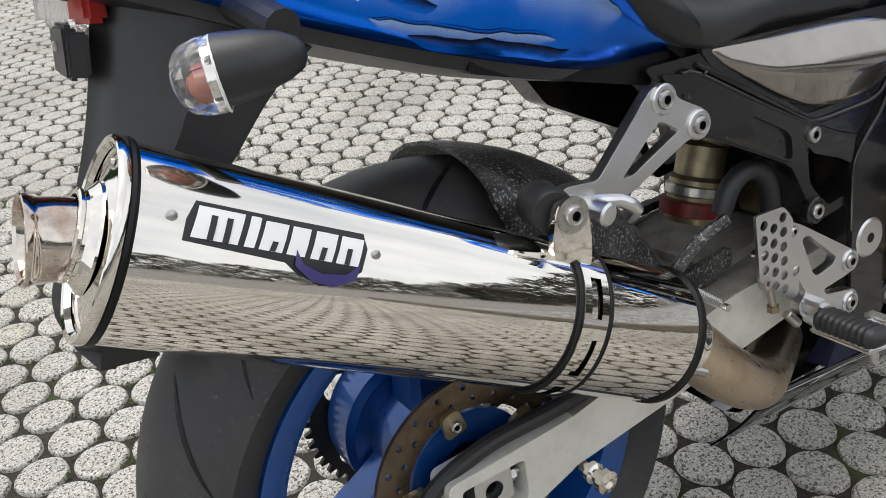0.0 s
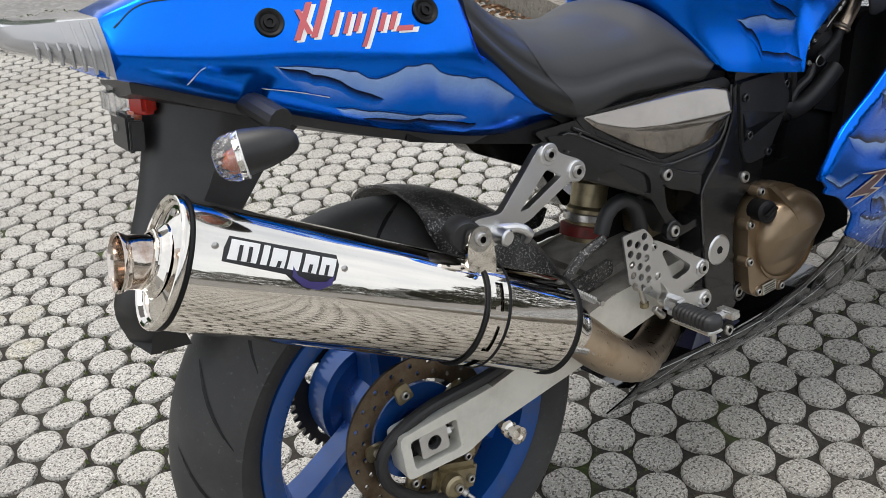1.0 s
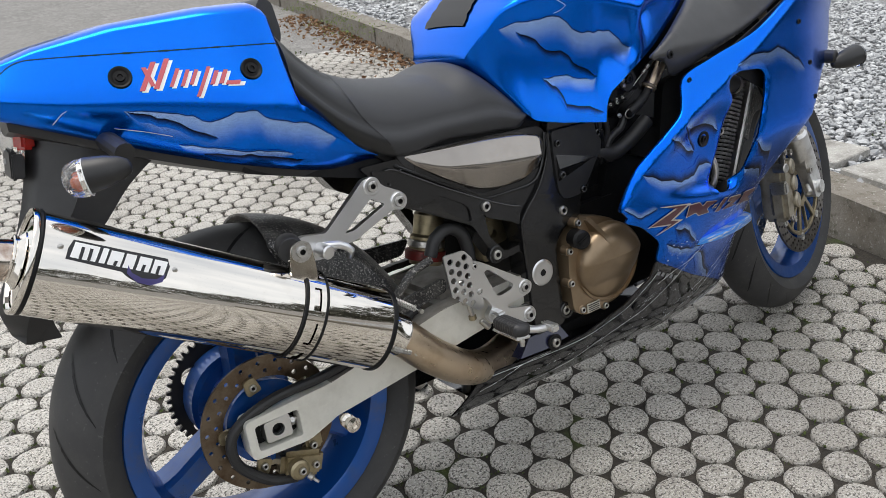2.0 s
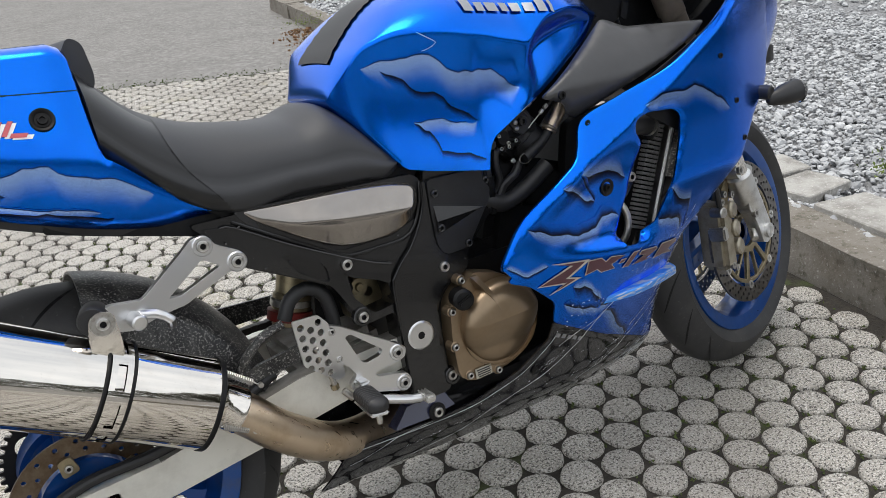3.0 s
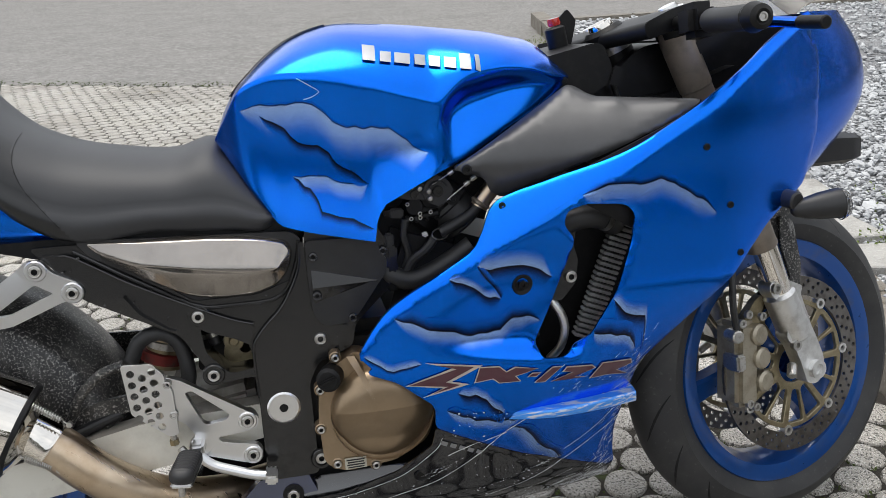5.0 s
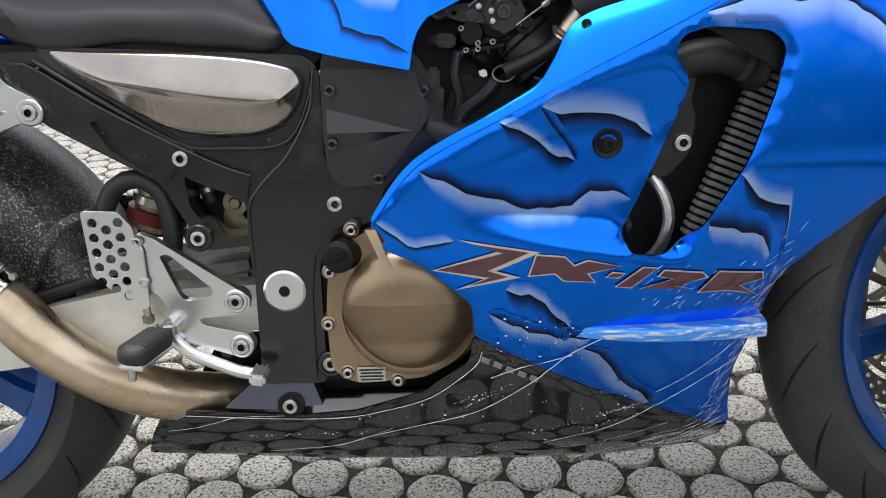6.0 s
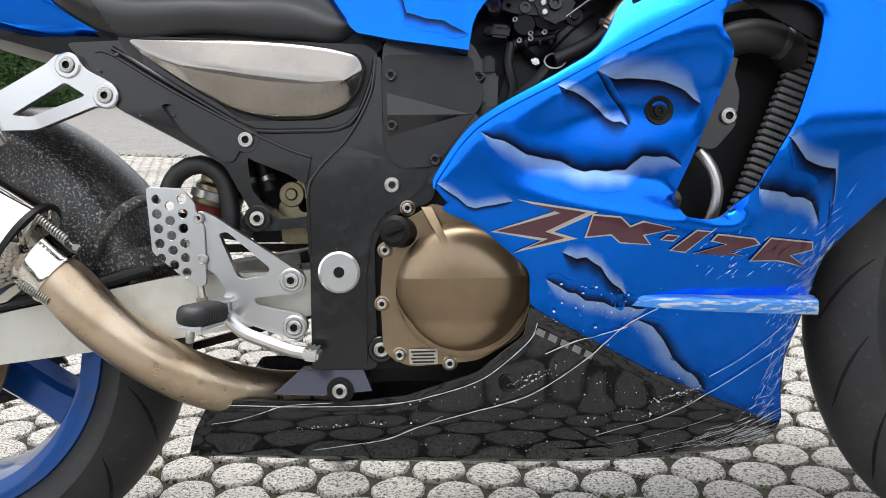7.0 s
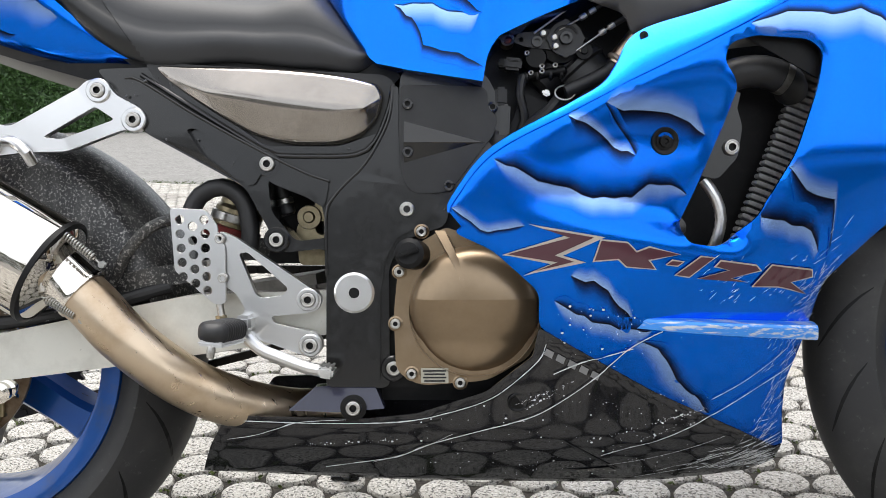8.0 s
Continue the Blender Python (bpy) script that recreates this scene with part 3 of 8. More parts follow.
def leaf_cloud(name, count, place, size, mat, label, category, seed, kind="stuff"):
    """Many small bent leaves; place(rng) gives each a spot and a facing."""
    rng = np.random.default_rng(seed)
    verts, faces = [], []
    for _ in range(count):
        p, up = place(rng)
        p, s = np.array(p), size * rng.uniform(0.6, 1.3)
        d = rng.normal(size=3)
        d[2] *= up
        d /= np.linalg.norm(d)
        e = np.cross(d, rng.normal(size=3) * (1, 1, up) + (0, 0, 0.01))
        e /= np.linalg.norm(e) + 1e-9
        n = np.cross(d, e) * 0.18 * s
        k = len(verts)
        verts += [p - d * s / 2, p + e * s * 0.3 + n, p + d * s / 2, p - e * s * 0.3 + n]
        faces += [(k, k + 1, k + 2), (k, k + 2, k + 3)]
    me = bpy.data.meshes.new(name)
    me.from_pydata([tuple(v) for v in verts], [], faces)
    return tagged(share(name, me, mat), label, category, "", kind)


def hedge_spot(x0, x1, y, h, deep):
    def at(rng):
        x = rng.uniform(x0, x1)
        top = h * (0.78 + 0.22 * noise.noise((x * 0.5, 1.7, 0)) + 0.12 * noise.noise((x * 1.9, 4.7, 0)))
        z = top * rng.uniform(0.0, 1.0) ** 0.8
        bulge = 0.5 * noise.noise((x * 0.9, 3.1, z * 0.9)) + 0.25 * noise.noise((x * 2.6, 7.0, z * 2.6))
        return (x, y - bulge + abs(rng.normal()) * deep, z + 0.02), 1.0
    return at


leaf_cloud("hedge", 42000, hedge_spot(-22, 4, 25, 4.5, 0.22), 0.16, leaf_mat, "dense green leafy hedge along the far side of the road", "hedge", 5)
def hedge_core():
    """The hedge's dense, shaded inside, as a lumpy body behind its leaves."""
    bm = bmesh.new()
    rows = []
    for i in range(53):
        x = -22 + 0.5 * i
        top = 4.5 * (0.70 + 0.22 * noise.noise((x * 0.5, 1.7, 0)) + 0.12 * noise.noise((x * 1.9, 4.7, 0)))
        rows.append([bm.verts.new((x, 25.25 - 0.5 * noise.noise((x * 0.9, 3.1, top * k / 10 * 0.9)) + (0.5 if k > 10 else 0), top * min(k, 10) / 10)) for k in range(12)])
    for a, b in zip(rows, rows[1:]):
        for k in range(11):
            bm.faces.new((a[k], b[k], b[k + 1], a[k + 1]))
    tagged(part("hedge_core", bm, leaf_mat), "shaded dense inside of the green hedge", "hedge", "", "stuff")


hedge_core()
# never in view; added to block low sky and give reflections a dark horizon
leaf_cloud("unseen_far_shrubs", 16000, hedge_spot(-32, 36, -17, 4.4, 0.6), 0.4, far_leaf_mat, "unseen dark green shrubs added as a dark horizon for reflections", "shrubs", 8)


def side_spot(rng):
    y = rng.uniform(-17, 24)
    top = 5.0 * (0.8 + 0.3 * noise.noise((y * 0.5, 9.0, 0)))
    return (13.0 + 0.6 * noise.noise((y * 0.8, 2.0, 1.0)) + abs(rng.normal()) * 0.5, y, top * rng.uniform(0, 1) ** 0.8), 1.0


# out of view; added so the fairing's front reflects less sky
leaf_cloud("unseen_side_shrubs", 9000, side_spot, 0.42, far_leaf_mat, "unseen dark shrubs added beyond the gravel to darken reflections", "shrubs", 10)


def litter_spot(rng):
    y = rng.uniform(2.2, 6.0)
    return (kerb_line(y) - abs(rng.normal()) * 0.16, y, 0.006 + rng.uniform(0, 0.012)), 0.15


leaf_cloud("leaf_litter", 900, litter_spot, 0.035, dead_leaf_mat, "brown dead leaves drifted along the foot of the kerb", "leaf litter", 9)


def weed_spot(spots):
    def at(rng):
        x, y, r = spots[int(rng.integers(len(spots)))]
        return (x + rng.normal() * r, y + rng.normal() * r, KERB_H + abs(rng.normal()) * 0.03), 1.4
    return at


leaf_cloud("weeds", 1100, weed_spot([(2.35, 0.75, 0.05), (2.45, 4.0, 0.12), (2.62, 4.6, 0.1), (2.5, 0.2, 0.04), (2.75, 5.5, 0.1), (2.66, 1.10, 0.06)]), 0.014, weed_mat, "small green weeds growing in the gravel", "weeds", 11)


def verge_spot(rng):
    x = rng.uniform(-5, 2.2)
    return (x, road_edge(x) + rng.normal() * 0.05, abs(rng.normal()) * 0.012 - 0.006), 0.7


leaf_cloud("verge_moss", 1500, verge_spot, 0.016, moss_mat, "line of moss and grass where paving meets asphalt", "moss", 15)


def edging_slabs():
    """Flat broken stones lying on the gravel behind the kerb."""
    rng = random.Random(12)
    ob = tagged(new("edging_slab_row"), "flat pale broken stone slabs lying behind the kerb", "stone slabs", "", "structure")
    y = -0.4
    while y < 2.4:
        ln, wd = rng.uniform(0.16, 0.34), rng.uniform(0.14, 0.22)
        pts = [(-wd / 2, -ln / 2), (wd / 2, -ln / 2 * rng.uniform(0.8, 1)), (wd / 2 * rng.uniform(0.8, 1.1), ln / 2), (-wd / 2, ln / 2 * rng.uniform(0.85, 1))]
        bm = slab(rounded(pts, 0.012, 2), 0, 0.03, (), 0.004, 1)
        m = Matrix.Translation((kerb_line(y) + 0.16 + wd / 2 + rng.uniform(0, 0.05), y + ln / 2, KERB_H - 0.012)) @ Matrix.Rotation(radians(rng.uniform(-14, 6)), 4, "Z") @ Matrix.Rotation(radians(90), 4, "X")
        part("slab", moved(bm, m), slab_mat, ob)
        y += ln + rng.uniform(0.01, 0.05)


edging_slabs()


def moss_spot(rng):
    while True:
        i, j = int(rng.integers(-22, 22)), int(rng.integers(-22, 22))
        c = paver_at(i, j)
        if -1.2 < c.x < 1.75 and -0.9 < c.y < 3 and noise.noise((c.x * 2.2, c.y * 2.2, 0.0)) > 0.02:
            break
    a = radians(30 + 60 * int(rng.integers(6))) + radians(-73.0) + rng.normal() * 0.12
    r = 0.054
    return (c.x + r * math.cos(a), c.y + r * math.sin(a), -0.005 + rng.uniform(0, 0.006)), 0.9


# ---- pavers: a hexagonal lattice of nearly round stones ----
PAVE, TURN_A = 0.0935, radians(-73.0)
AV = Vector((math.cos(TURN_A), math.sin(TURN_A))) * PAVE
BV = Vector((math.cos(TURN_A + radians(120)), math.sin(TURN_A + radians(120)))) * PAVE
ORIGIN = Vector((0.9086, -0.1123))


def paver_at(i, j):
    return ORIGIN + AV * i + BV * j


def paver_shape(seed, n=20):
    """A worn paver, its top at z = 0: rings of points and faces."""
    rng = np.random.default_rng(seed)
    ph = rng.uniform(0, 6.28, 3)
    verts, faces = [], []
    rr = []
    for k in range(n):
        a = 2 * math.pi * k / n
        hexa = 1 / math.cos((a - TURN_A) % (math.pi / 3) - math.pi / 6)
        rr.append(0.0436 * (0.82 + 0.18 * hexa) * (1 + 0.020 * math.sin(2 * a + ph[0]) + 0.016 * math.sin(3 * a + ph[1]) + 0.012 * math.sin(5 * a + ph[2]) + rng.uniform(-0.018, 0.012)))
    for f, z in ((0.80, 0.0), (0.945, -0.0012), (1.0, -0.0055), (1.01, -0.012)):
        verts += [(rr[k] * f * math.cos(2 * math.pi * k / n), rr[k] * f * math.sin(2 * math.pi * k / n), z) for k in range(n)]
    faces.append(list(range(n)))
    for q in range(3):
        for k in range(n):
            j = (k + 1) % n
            faces.append([q * n + k, (q + 1) * n + k, (q + 1) * n + j, q * n + j])
    return verts, faces


def pavers():
    shapes = [paver_shape(s) for s in range(9)]
    meshes = []
    for v, f in shapes:
        me = bpy.data.meshes.new("paver")
        me.from_pydata(v, [], f)
        me.materials.append(paver_mat)
        me.shade_smooth()
        me.set_sharp_from_angle(angle=radians(50))
        meshes.append(me)
    rng = random.Random(3)
    verts, faces, single = [], [], 0
    for i in range(-85, 90):
        for j in range(-85, 90):
            c = paver_at(i, j)
            if not (-6.9 < c.x < kerb_line(c.y) - 0.03 and -4.0 < c.y < min(road_edge(c.x), 7) - 0.04):
                continue
            if c.x < -2.5 and c.y < 0.5:
                continue
            k, z = rng.randrange(9), rng.uniform(-0.002, 0.0012)
            if -0.62 < c.x < 1.66 and -0.72 < c.y < 0.27:
                m = Matrix.Translation((c.x, c.y, z)) @ Euler((rng.uniform(-0.02, 0.02), rng.uniform(-0.02, 0.02), radians(60) * rng.randrange(6))).to_matrix().to_4x4()
                share("paver", meshes[k], None, pavement, "", m)
                single += 1
            else:
                s = len(verts)
                v, f = shapes[k]
                tx, ty = rng.uniform(-0.02, 0.02), rng.uniform(-0.02, 0.02)
                verts += [(c.x + x, c.y + y, z + q + tx * x + ty * y) for x, y, q in v]
                faces += [[s + q for q in g] for g in f]
    me = bpy.data.meshes.new("pavers")
    me.from_pydata(verts, [], faces)
    me.shade_smooth()
    me.set_sharp_from_angle(angle=radians(50))
    tagged(share("pavers", me, paver_mat, pavement), "round concrete pavers", "", "", "stuff")


def moss():
    leaf_cloud("moss", 5000, moss_spot, 0.009, moss_mat, "tufts of green moss in the joints between pavers", "moss", 13)

# ---- the motorcycle: x forward from the rear axle, y to its left, z up; it leans on its side stand ----
bike = tagged(new("motorcycle"), "metallic blue sports motorcycle with torn-metal graphics, leaning on its stand", "motorcycle")
bike.matrix_basis = Matrix.Translation((0, -0.05, 0)) @ Matrix.Rotation(radians(-8.0), 4, "X")
bolt_big = bolt_mesh("bolt", 0.0092, 0.006, steel)
bolt_small = bolt_mesh("bolt_small", 0.0062, 0.005, steel)
bolt_dark = bolt_mesh("bolt_dark", 0.0075, 0.004, dark_part)
bolt_tiny_dark = bolt_mesh("screw_black", 0.0050, 0.0022, dark_part)
bolt_dark_shiny = bolt_mesh("bolt_black", 0.0068, 0.005, belly_black)


def bolts(me, spots, parent=bike, label=""):
    for x, w, z in spots:
        share("bolt", me, None, parent, label, Matrix.Translation((x, -w, z)))


# wheels ------------------------------------------------------------------
def tyre_bm(R, width, rim, c):
    h = width / 2
    prof = []
    for k in range(25):
        a = math.pi * (k / 24)
        y = -h * math.cos(a)
        crown = R - (R - rim) * 0.62 * (abs(math.cos(a)) ** 2.4)
        prof.append((crown if 2 < k < 22 else crown, y))
    side = [(rim + 0.002, -h * 0.74), (rim + 0.012, -h * 0.86), (rim + 0.026, -h * 0.965)]
    prof = side + prof[1:-1] + [(r, -y) for r, y in side[::-1]] + [(rim - 0.004, h * 0.6), (rim - 0.004, -h * 0.6), side[0]]
    return lathe(prof, c, (0, 1, 0), 128)


def tread_grooves(parent, R, width, rim, c, count, sign):
    """Sipes: thin dark inlays laid a hair over the tyre's crown."""
    h = width / 2
    bm = bmesh.new()
    for k in range(count):
        a0 = 2 * math.pi * k / count
        for s in (-1, 1):
            rows = []
            for q in range(7):
                u = (0.22 + 0.70 * q / 6)
                y = s * h * u
                r = R - (R - rim) * 0.62 * (abs(math.cos(math.acos(-u))) ** 2.4) + 0.0007
                a = a0 + (0.0 if s > 0 else math.pi / count) + sign * (0.05 + 0.30 * (q / 6) ** 1.2)
                wd = 0.0042 / R * math.sin(math.pi * (q + 0.4) / 6.8) + 0.0006
                rows.append([bm.verts.new((c[0] + r * math.cos(a + e), c[1] + y, c[2] + r * math.sin(a + e))) for e in (-wd, wd)])
            for p, g in zip(rows, rows[1:]):
                bm.faces.new((p[0], p[1], g[1], g[0]))
    return part("tread_groove", bm, dark_part, parent, "", False)


def wheel_rim_bm(r, half, c):
    prof = [(r - 0.020, -half * 0.9), (r - 0.002, -half), (r + 0.008, -half), (r + 0.010, -half + 0.004), (r + 0.006, -half + 0.009),
            (r - 0.006, -half + 0.014), (r - 0.006, half - 0.014), (r + 0.006, half - 0.009), (r + 0.010, half - 0.004), (r + 0.008, half), (r - 0.002, half),
            (r - 0.020, half * 0.9), (r - 0.032, half * 0.45), (r - 0.034, 0), (r - 0.032, -half * 0.45), (r - 0.020, -half * 0.9)]
    return lathe(prof, c, (0, 1, 0), 72)


def spoke_bm(c, ang, r0, r1, w0, w1, y0, y1, dish=0.0):
    """A hollow-looking cast spoke, wide at the hub, waisted and flared at the rim."""
    d = Vector((math.cos(ang), 0, math.sin(ang)))
    t = Vector((-math.sin(ang), 0, math.cos(ang)))
    rings = []
    for k in range(9):
        q = k / 8
        r = r0 + (r1 - r0) * q
        w = w0 + (w1 - w0) * q + 0.016 * (max(0, q - 0.7) / 0.3) ** 2 + 0.012 * (max(0, 0.25 - q) / 0.25) ** 2
        ya, yb = y0 + dish * q, y1 - dish * q
        o = Vector(c) + d * r
        sec = []
        for sx, sy in ((-1, -0.7), (-0.72, -1), (0.72, -1), (1, -0.7), (1, 0.7), (0.72, 1), (-0.72, 1), (-1, 0.7)):
            y = (ya + yb) / 2 + sy * (yb - ya) / 2
            sec.append(o + t * (w / 2 * sx) + Vector((0, y, 0)))
        rings.append(sec)
    return loft(rings)


def disc_bm(R, r, y, th, c, holes, rows):
    """A drilled brake disc ring."""
    outline = [(c[0] + a, c[2] + b) for a, b in circle(0, 0, R, 72)]
    cuts = [circle(c[0], c[2], r, 48)]
    for k in range(holes):
        a = 2 * math.pi * k / holes
        for q in range(rows):
            rad = r + (R - r) * (q + 0.7) / (rows + 0.4)
            cuts.append(circle(c[0] + rad * math.cos(a + 0.11 * q), c[2] + rad * math.sin(a + 0.11 * q), 0.0038, 8))
    return slab(outline, y - th / 2, y + th / 2, cuts, 0)


RA = (0.0, 0.0, 0.308)
rear_wheel = part("rear_wheel", wheel_rim_bm(0.216, 0.078, RA), wheel_blue, bike, "blue three-spoke cast wheel")
part("tyre", tyre_bm(0.312, 0.196, 0.222, RA), rubber, rear_wheel, "worn black tyre")
tread_grooves(rear_wheel, 0.312, 0.196, 0.222, RA, 17, 1)
for k in range(3):
    part("spoke", spoke_bm(RA, radians(88 + 120 * k), 0.045, 0.192, 0.052, 0.044, -0.030, 0.030, -0.006), wheel_blue, rear_wheel)
part("hub", lathe([(0.03, -0.075), (0.052, -0.07), (0.058, -0.05), (0.062, -0.03), (0.062, 0.03), (0.058, 0.06), (0.03, 0.075)], RA, (0, 1, 0), 40), wheel_blue, rear_wheel)
part("cush_drum", lathe([(0.05, 0.025), (0.080, 0.028), (0.088, 0.036), (0.088, 0.085), (0.080, 0.094), (0.03, 0.096)], RA, (0, 1, 0), 48), wheel_blue, rear_wheel, "blue cush-drive drum")
rear_disc = part("rear_brake_disc", disc_bm(0.113, 0.078, -0.088, 0.005, RA, 22, 2), disc_steel, rear_wheel, "drilled rusty brake disc")
part("disc_carrier", lathe([(0.058, -0.076), (0.070, -0.078), (0.070, -0.084), (0.045, -0.082)], RA, (0, 1, 0), 40), wheel_blue, rear_wheel)
for k in range(5):
    a = radians(175 + 72 * k)
    tab = rounded([(0.060, -0.013), (0.086, -0.010), (0.088, 0.0), (0.086, 0.010), (0.060, 0.013)], 0.006, 3)
    tab = [(RA[0] + u * math.cos(a) - v * math.sin(a), RA[2] + u * math.sin(a) + v * math.cos(a)) for u, v in tab]
    part("carrier_tab", slab(tab, -0.097, -0.090, (), 0.001), gold, rear_wheel, "brassy disc carrier tab")
    share("bolt", bolt_small, None, rear_wheel, "", Matrix.Translation((RA[0] + 0.072 * math.cos(a), -0.097, RA[2] + 0.072 * math.sin(a))))


def sprocket():
    n, pts = 46, []
    for k in range(n):
        for e, r in ((-0.3, 0.104), (-0.12, 0.112), (0.12, 0.112), (0.3, 0.104)):
            a = 2 * math.pi * (k + e) / n
            pts.append((RA[0] + r * math.cos(a), RA[2] + r * math.sin(a)))
    cuts = [circle(RA[0] + 0.075 * math.cos(k * 1.2566), RA[2] + 0.075 * math.sin(k * 1.2566), 0.018, 16) for k in range(5)] + [circle(RA[0], RA[2], 0.04, 24)]
    part("rear_sprocket", slab(pts, 0.098, 0.104, cuts, 0), chain_metal, rear_wheel, "dark toothed sprocket")


sprocket()


def chain():
    """Two runs of roller links round the sprockets."""
    ob = part("chain", box(0.28, 0.101, 0.33, 0.01, 0.008, 0.008, 0.001), chain_metal, bike, "oily drive chain")
    link = bpy.data.meshes.new("link")
    bm = slab(rounded([(-0.011, -0.006), (0.011, -0.006), (0.011, 0.006), (-0.011, 0.006)], 0.006, 3), -0.008, 0.008, (), 0.001, 1)
    bm.to_mesh(link)
    bm.free()
    link.materials.append(chain_metal)
    for (xa, za), (xb, zb) in (((0.0, 0.418), (0.50, 0.415)), ((0.0, 0.198), (0.50, 0.325))):
        n = int(math.dist((xa, za), (xb, zb)) / 0.0159)
        a = math.atan2(zb - za, xb - xa)
        for k in range(n):
            share("link", link, None, ob, "", Matrix.Translation((xa + (xb - xa) * k / n, 0.101 + 0.002 * (k % 2), za + (zb - za) * k / n)) @ Matrix.Rotation(-a, 4, "Y"))


chain()

# swing arm ---------------------------------------------------------------
arm_side = rounded([(-0.052, 0.342), (-0.052, 0.276), (0.045, 0.270), (0.10, 0.290), (0.25, 0.308), (0.44, 0.335), (0.53, 0.35), (0.53, 0.402), (0.335, 0.396), (0.10, 0.350)], 0.010)
slot = rounded([(-0.038, 0.330), (-0.038, 0.287), (0.036, 0.284), (0.036, 0.330)], 0.006)
swing_arm = part("swing_arm", slab(arm_side, -0.132, -0.094, [slot], 0.006, 3), swing_grey, bike, "pale grey box-section swing arm")
swing_arm.data.materials.append(swing_mud_shade)
for p in swing_arm.data.polygons:
    # mud thrown up by the wheel, its colour darkened for shade, on the arm's top
    if p.normal.z > 0.35 and p.center.x > 0.1:
        p.material_index = 1
part("arm_left", slab(arm_side, 0.112, 0.145, [slot], 0.006, 3), swing_grey, swing_arm)
# the brace sits in shade; its dark colour holds that besides the mud
part("cross_brace", box(0.425, 0.005, 0.380, 0.15, 0.19, 0.06, 0.014, (0, -8, 0)), swing_mud_shade, swing_arm)
part("slot_back", slab([(-0.042, 0.334), (-0.042, 0.283), (0.04, 0.28), (0.04, 0.334)], -0.104, -0.098, (), 0), dark_part, swing_arm)
adj = part("chain_adjuster", slab(rounded([(-0.022, 0.326), (-0.022, 0.291), (0.022, 0.290), (0.022, 0.327)], 0.005), -0.126, -0.104, [circle(0.0, 0.308, 0.0105, 20)], 0.0025), brushed, swing_arm, "milled axle adjuster block")
part("axle_end", lathe([(0.0, 0.012), (0.005, 0.012), (0.0075, 0.018), (0.0105, 0.018), (0.0105, 0)], (0.0, -0.100, 0.308), (0, -1, 0), 20), dark_part, swing_arm)
part("adjuster_screw", rod((0.022, -0.115, 0.308), (0.055, -0.115, 0.310), 0.004), steel, swing_arm)
part("adjuster_nut", lathe([(0, 0), (0.008, 0), (0.008, 0.006), (0, 0.006)], (0.024, -0.115, 0.308), (1, 0, 0), 6), steel, swing_arm, smooth=False)
part("spool", lathe([(0, 0), (0.007, 0), (0.007, 0.010), (0.012, 0.012), (0.012, 0.018), (0.008, 0.021), (0.008, 0.027), (0.013, 0.030), (0.013, 0.037), (0.006, 0.039), (0.006, 0.036), (0, 0.036)], (0.108, -0.128, 0.282), (0.05, -1, -0.05), 24), chrome, swing_arm, "polished stand bobbin")
# rear brake caliper below the arm, with its torque arm
cal = part("rear_caliper", join(box(0.030, -0.088, 0.222, 0.075, 0.050, 0.045, 0.008, (0, 20, 0)), lathe([(0, 0), (0.016, 0), (0.017, 0.003), (0.017, 0.022), (0.013, 0.025), (0, 0.025)], (0.018, -0.105, 0.224), (0, -1, 0), 22), box(0.062, -0.085, 0.246, 0.03, 0.03, 0.03, 0.005)), gold, bike, "gold-brown rear brake caliper")
part("bleed_nipple", lathe([(0.006, 0), (0.006, 0.008), (0.003, 0.010), (0.003, 0.02), (0, 0.021)], (0.035, -0.112, 0.20), (0.4, -0.6, -0.5), 12), steel, cal)
bolts(bolt_small, [(0.05, 0.114, 0.215), (0.058, 0.102, 0.243), (0.02, 0.131, 0.224)], cal)
part("brake_hose", tube([(0.30, -0.10, 0.405), (0.20, -0.118, 0.378), (0.10, -0.121, 0.362), (0.00, -0.118, 0.356), (-0.066, -0.112, 0.325), (-0.072, -0.108, 0.272), (-0.03, -0.108, 0.222), (0.015, -0.108, 0.205)], 0.0088), hose_rubber, bike, "braided black brake hose")
part("cable_guide", box(0.165, -0.113, 0.372, 0.045, 0.03, 0.022, 0.006, (0, -14, 0)), mud_plastic, bike)

# silencer ----------------------------------------------------------------
CAN_A, CAN_B = Vector((-0.279, -0.170, 0.692)), Vector((0.180, -0.170, 0.4265))
CAN_D = (CAN_B - CAN_A).normalized()
CAN_L = (CAN_B - CAN_A).length
CAN_UP = Vector((0, 0, 1)) - CAN_D * CAN_D.z
RC = 0.0665
silencer = part("silencer", lathe([(RC - 0.001, 0.006), (RC, 0.009), (RC, CAN_L - 0.006), (RC - 0.001, CAN_L - 0.003)], CAN_A, CAN_D, 72, 0.90, CAN_UP), chrome, bike, "polished oval steel silencer can")
part("rear_band", lathe([(RC - 0.001, 0.0075), (RC + 0.0014, 0.0072), (RC + 0.0020, 0.0055), (RC + 0.0018, 0.0025), (RC + 0.0006, 0.0005), (RC - 0.0010, 0.0000), (RC - 0.004, 0.0010)], CAN_A, CAN_D, 72, 0.90, CAN_UP), chrome, silencer, "rolled chrome rim band")
part("band_seal", lathe([(RC - 0.001, 0.0135), (RC + 0.0014, 0.0128), (RC + 0.0022, 0.0105), (RC + 0.0016, 0.0080), (RC - 0.001, 0.0074)], CAN_A, CAN_D, 72, 0.90, CAN_UP), dark_part, silencer, "dark rim seal")
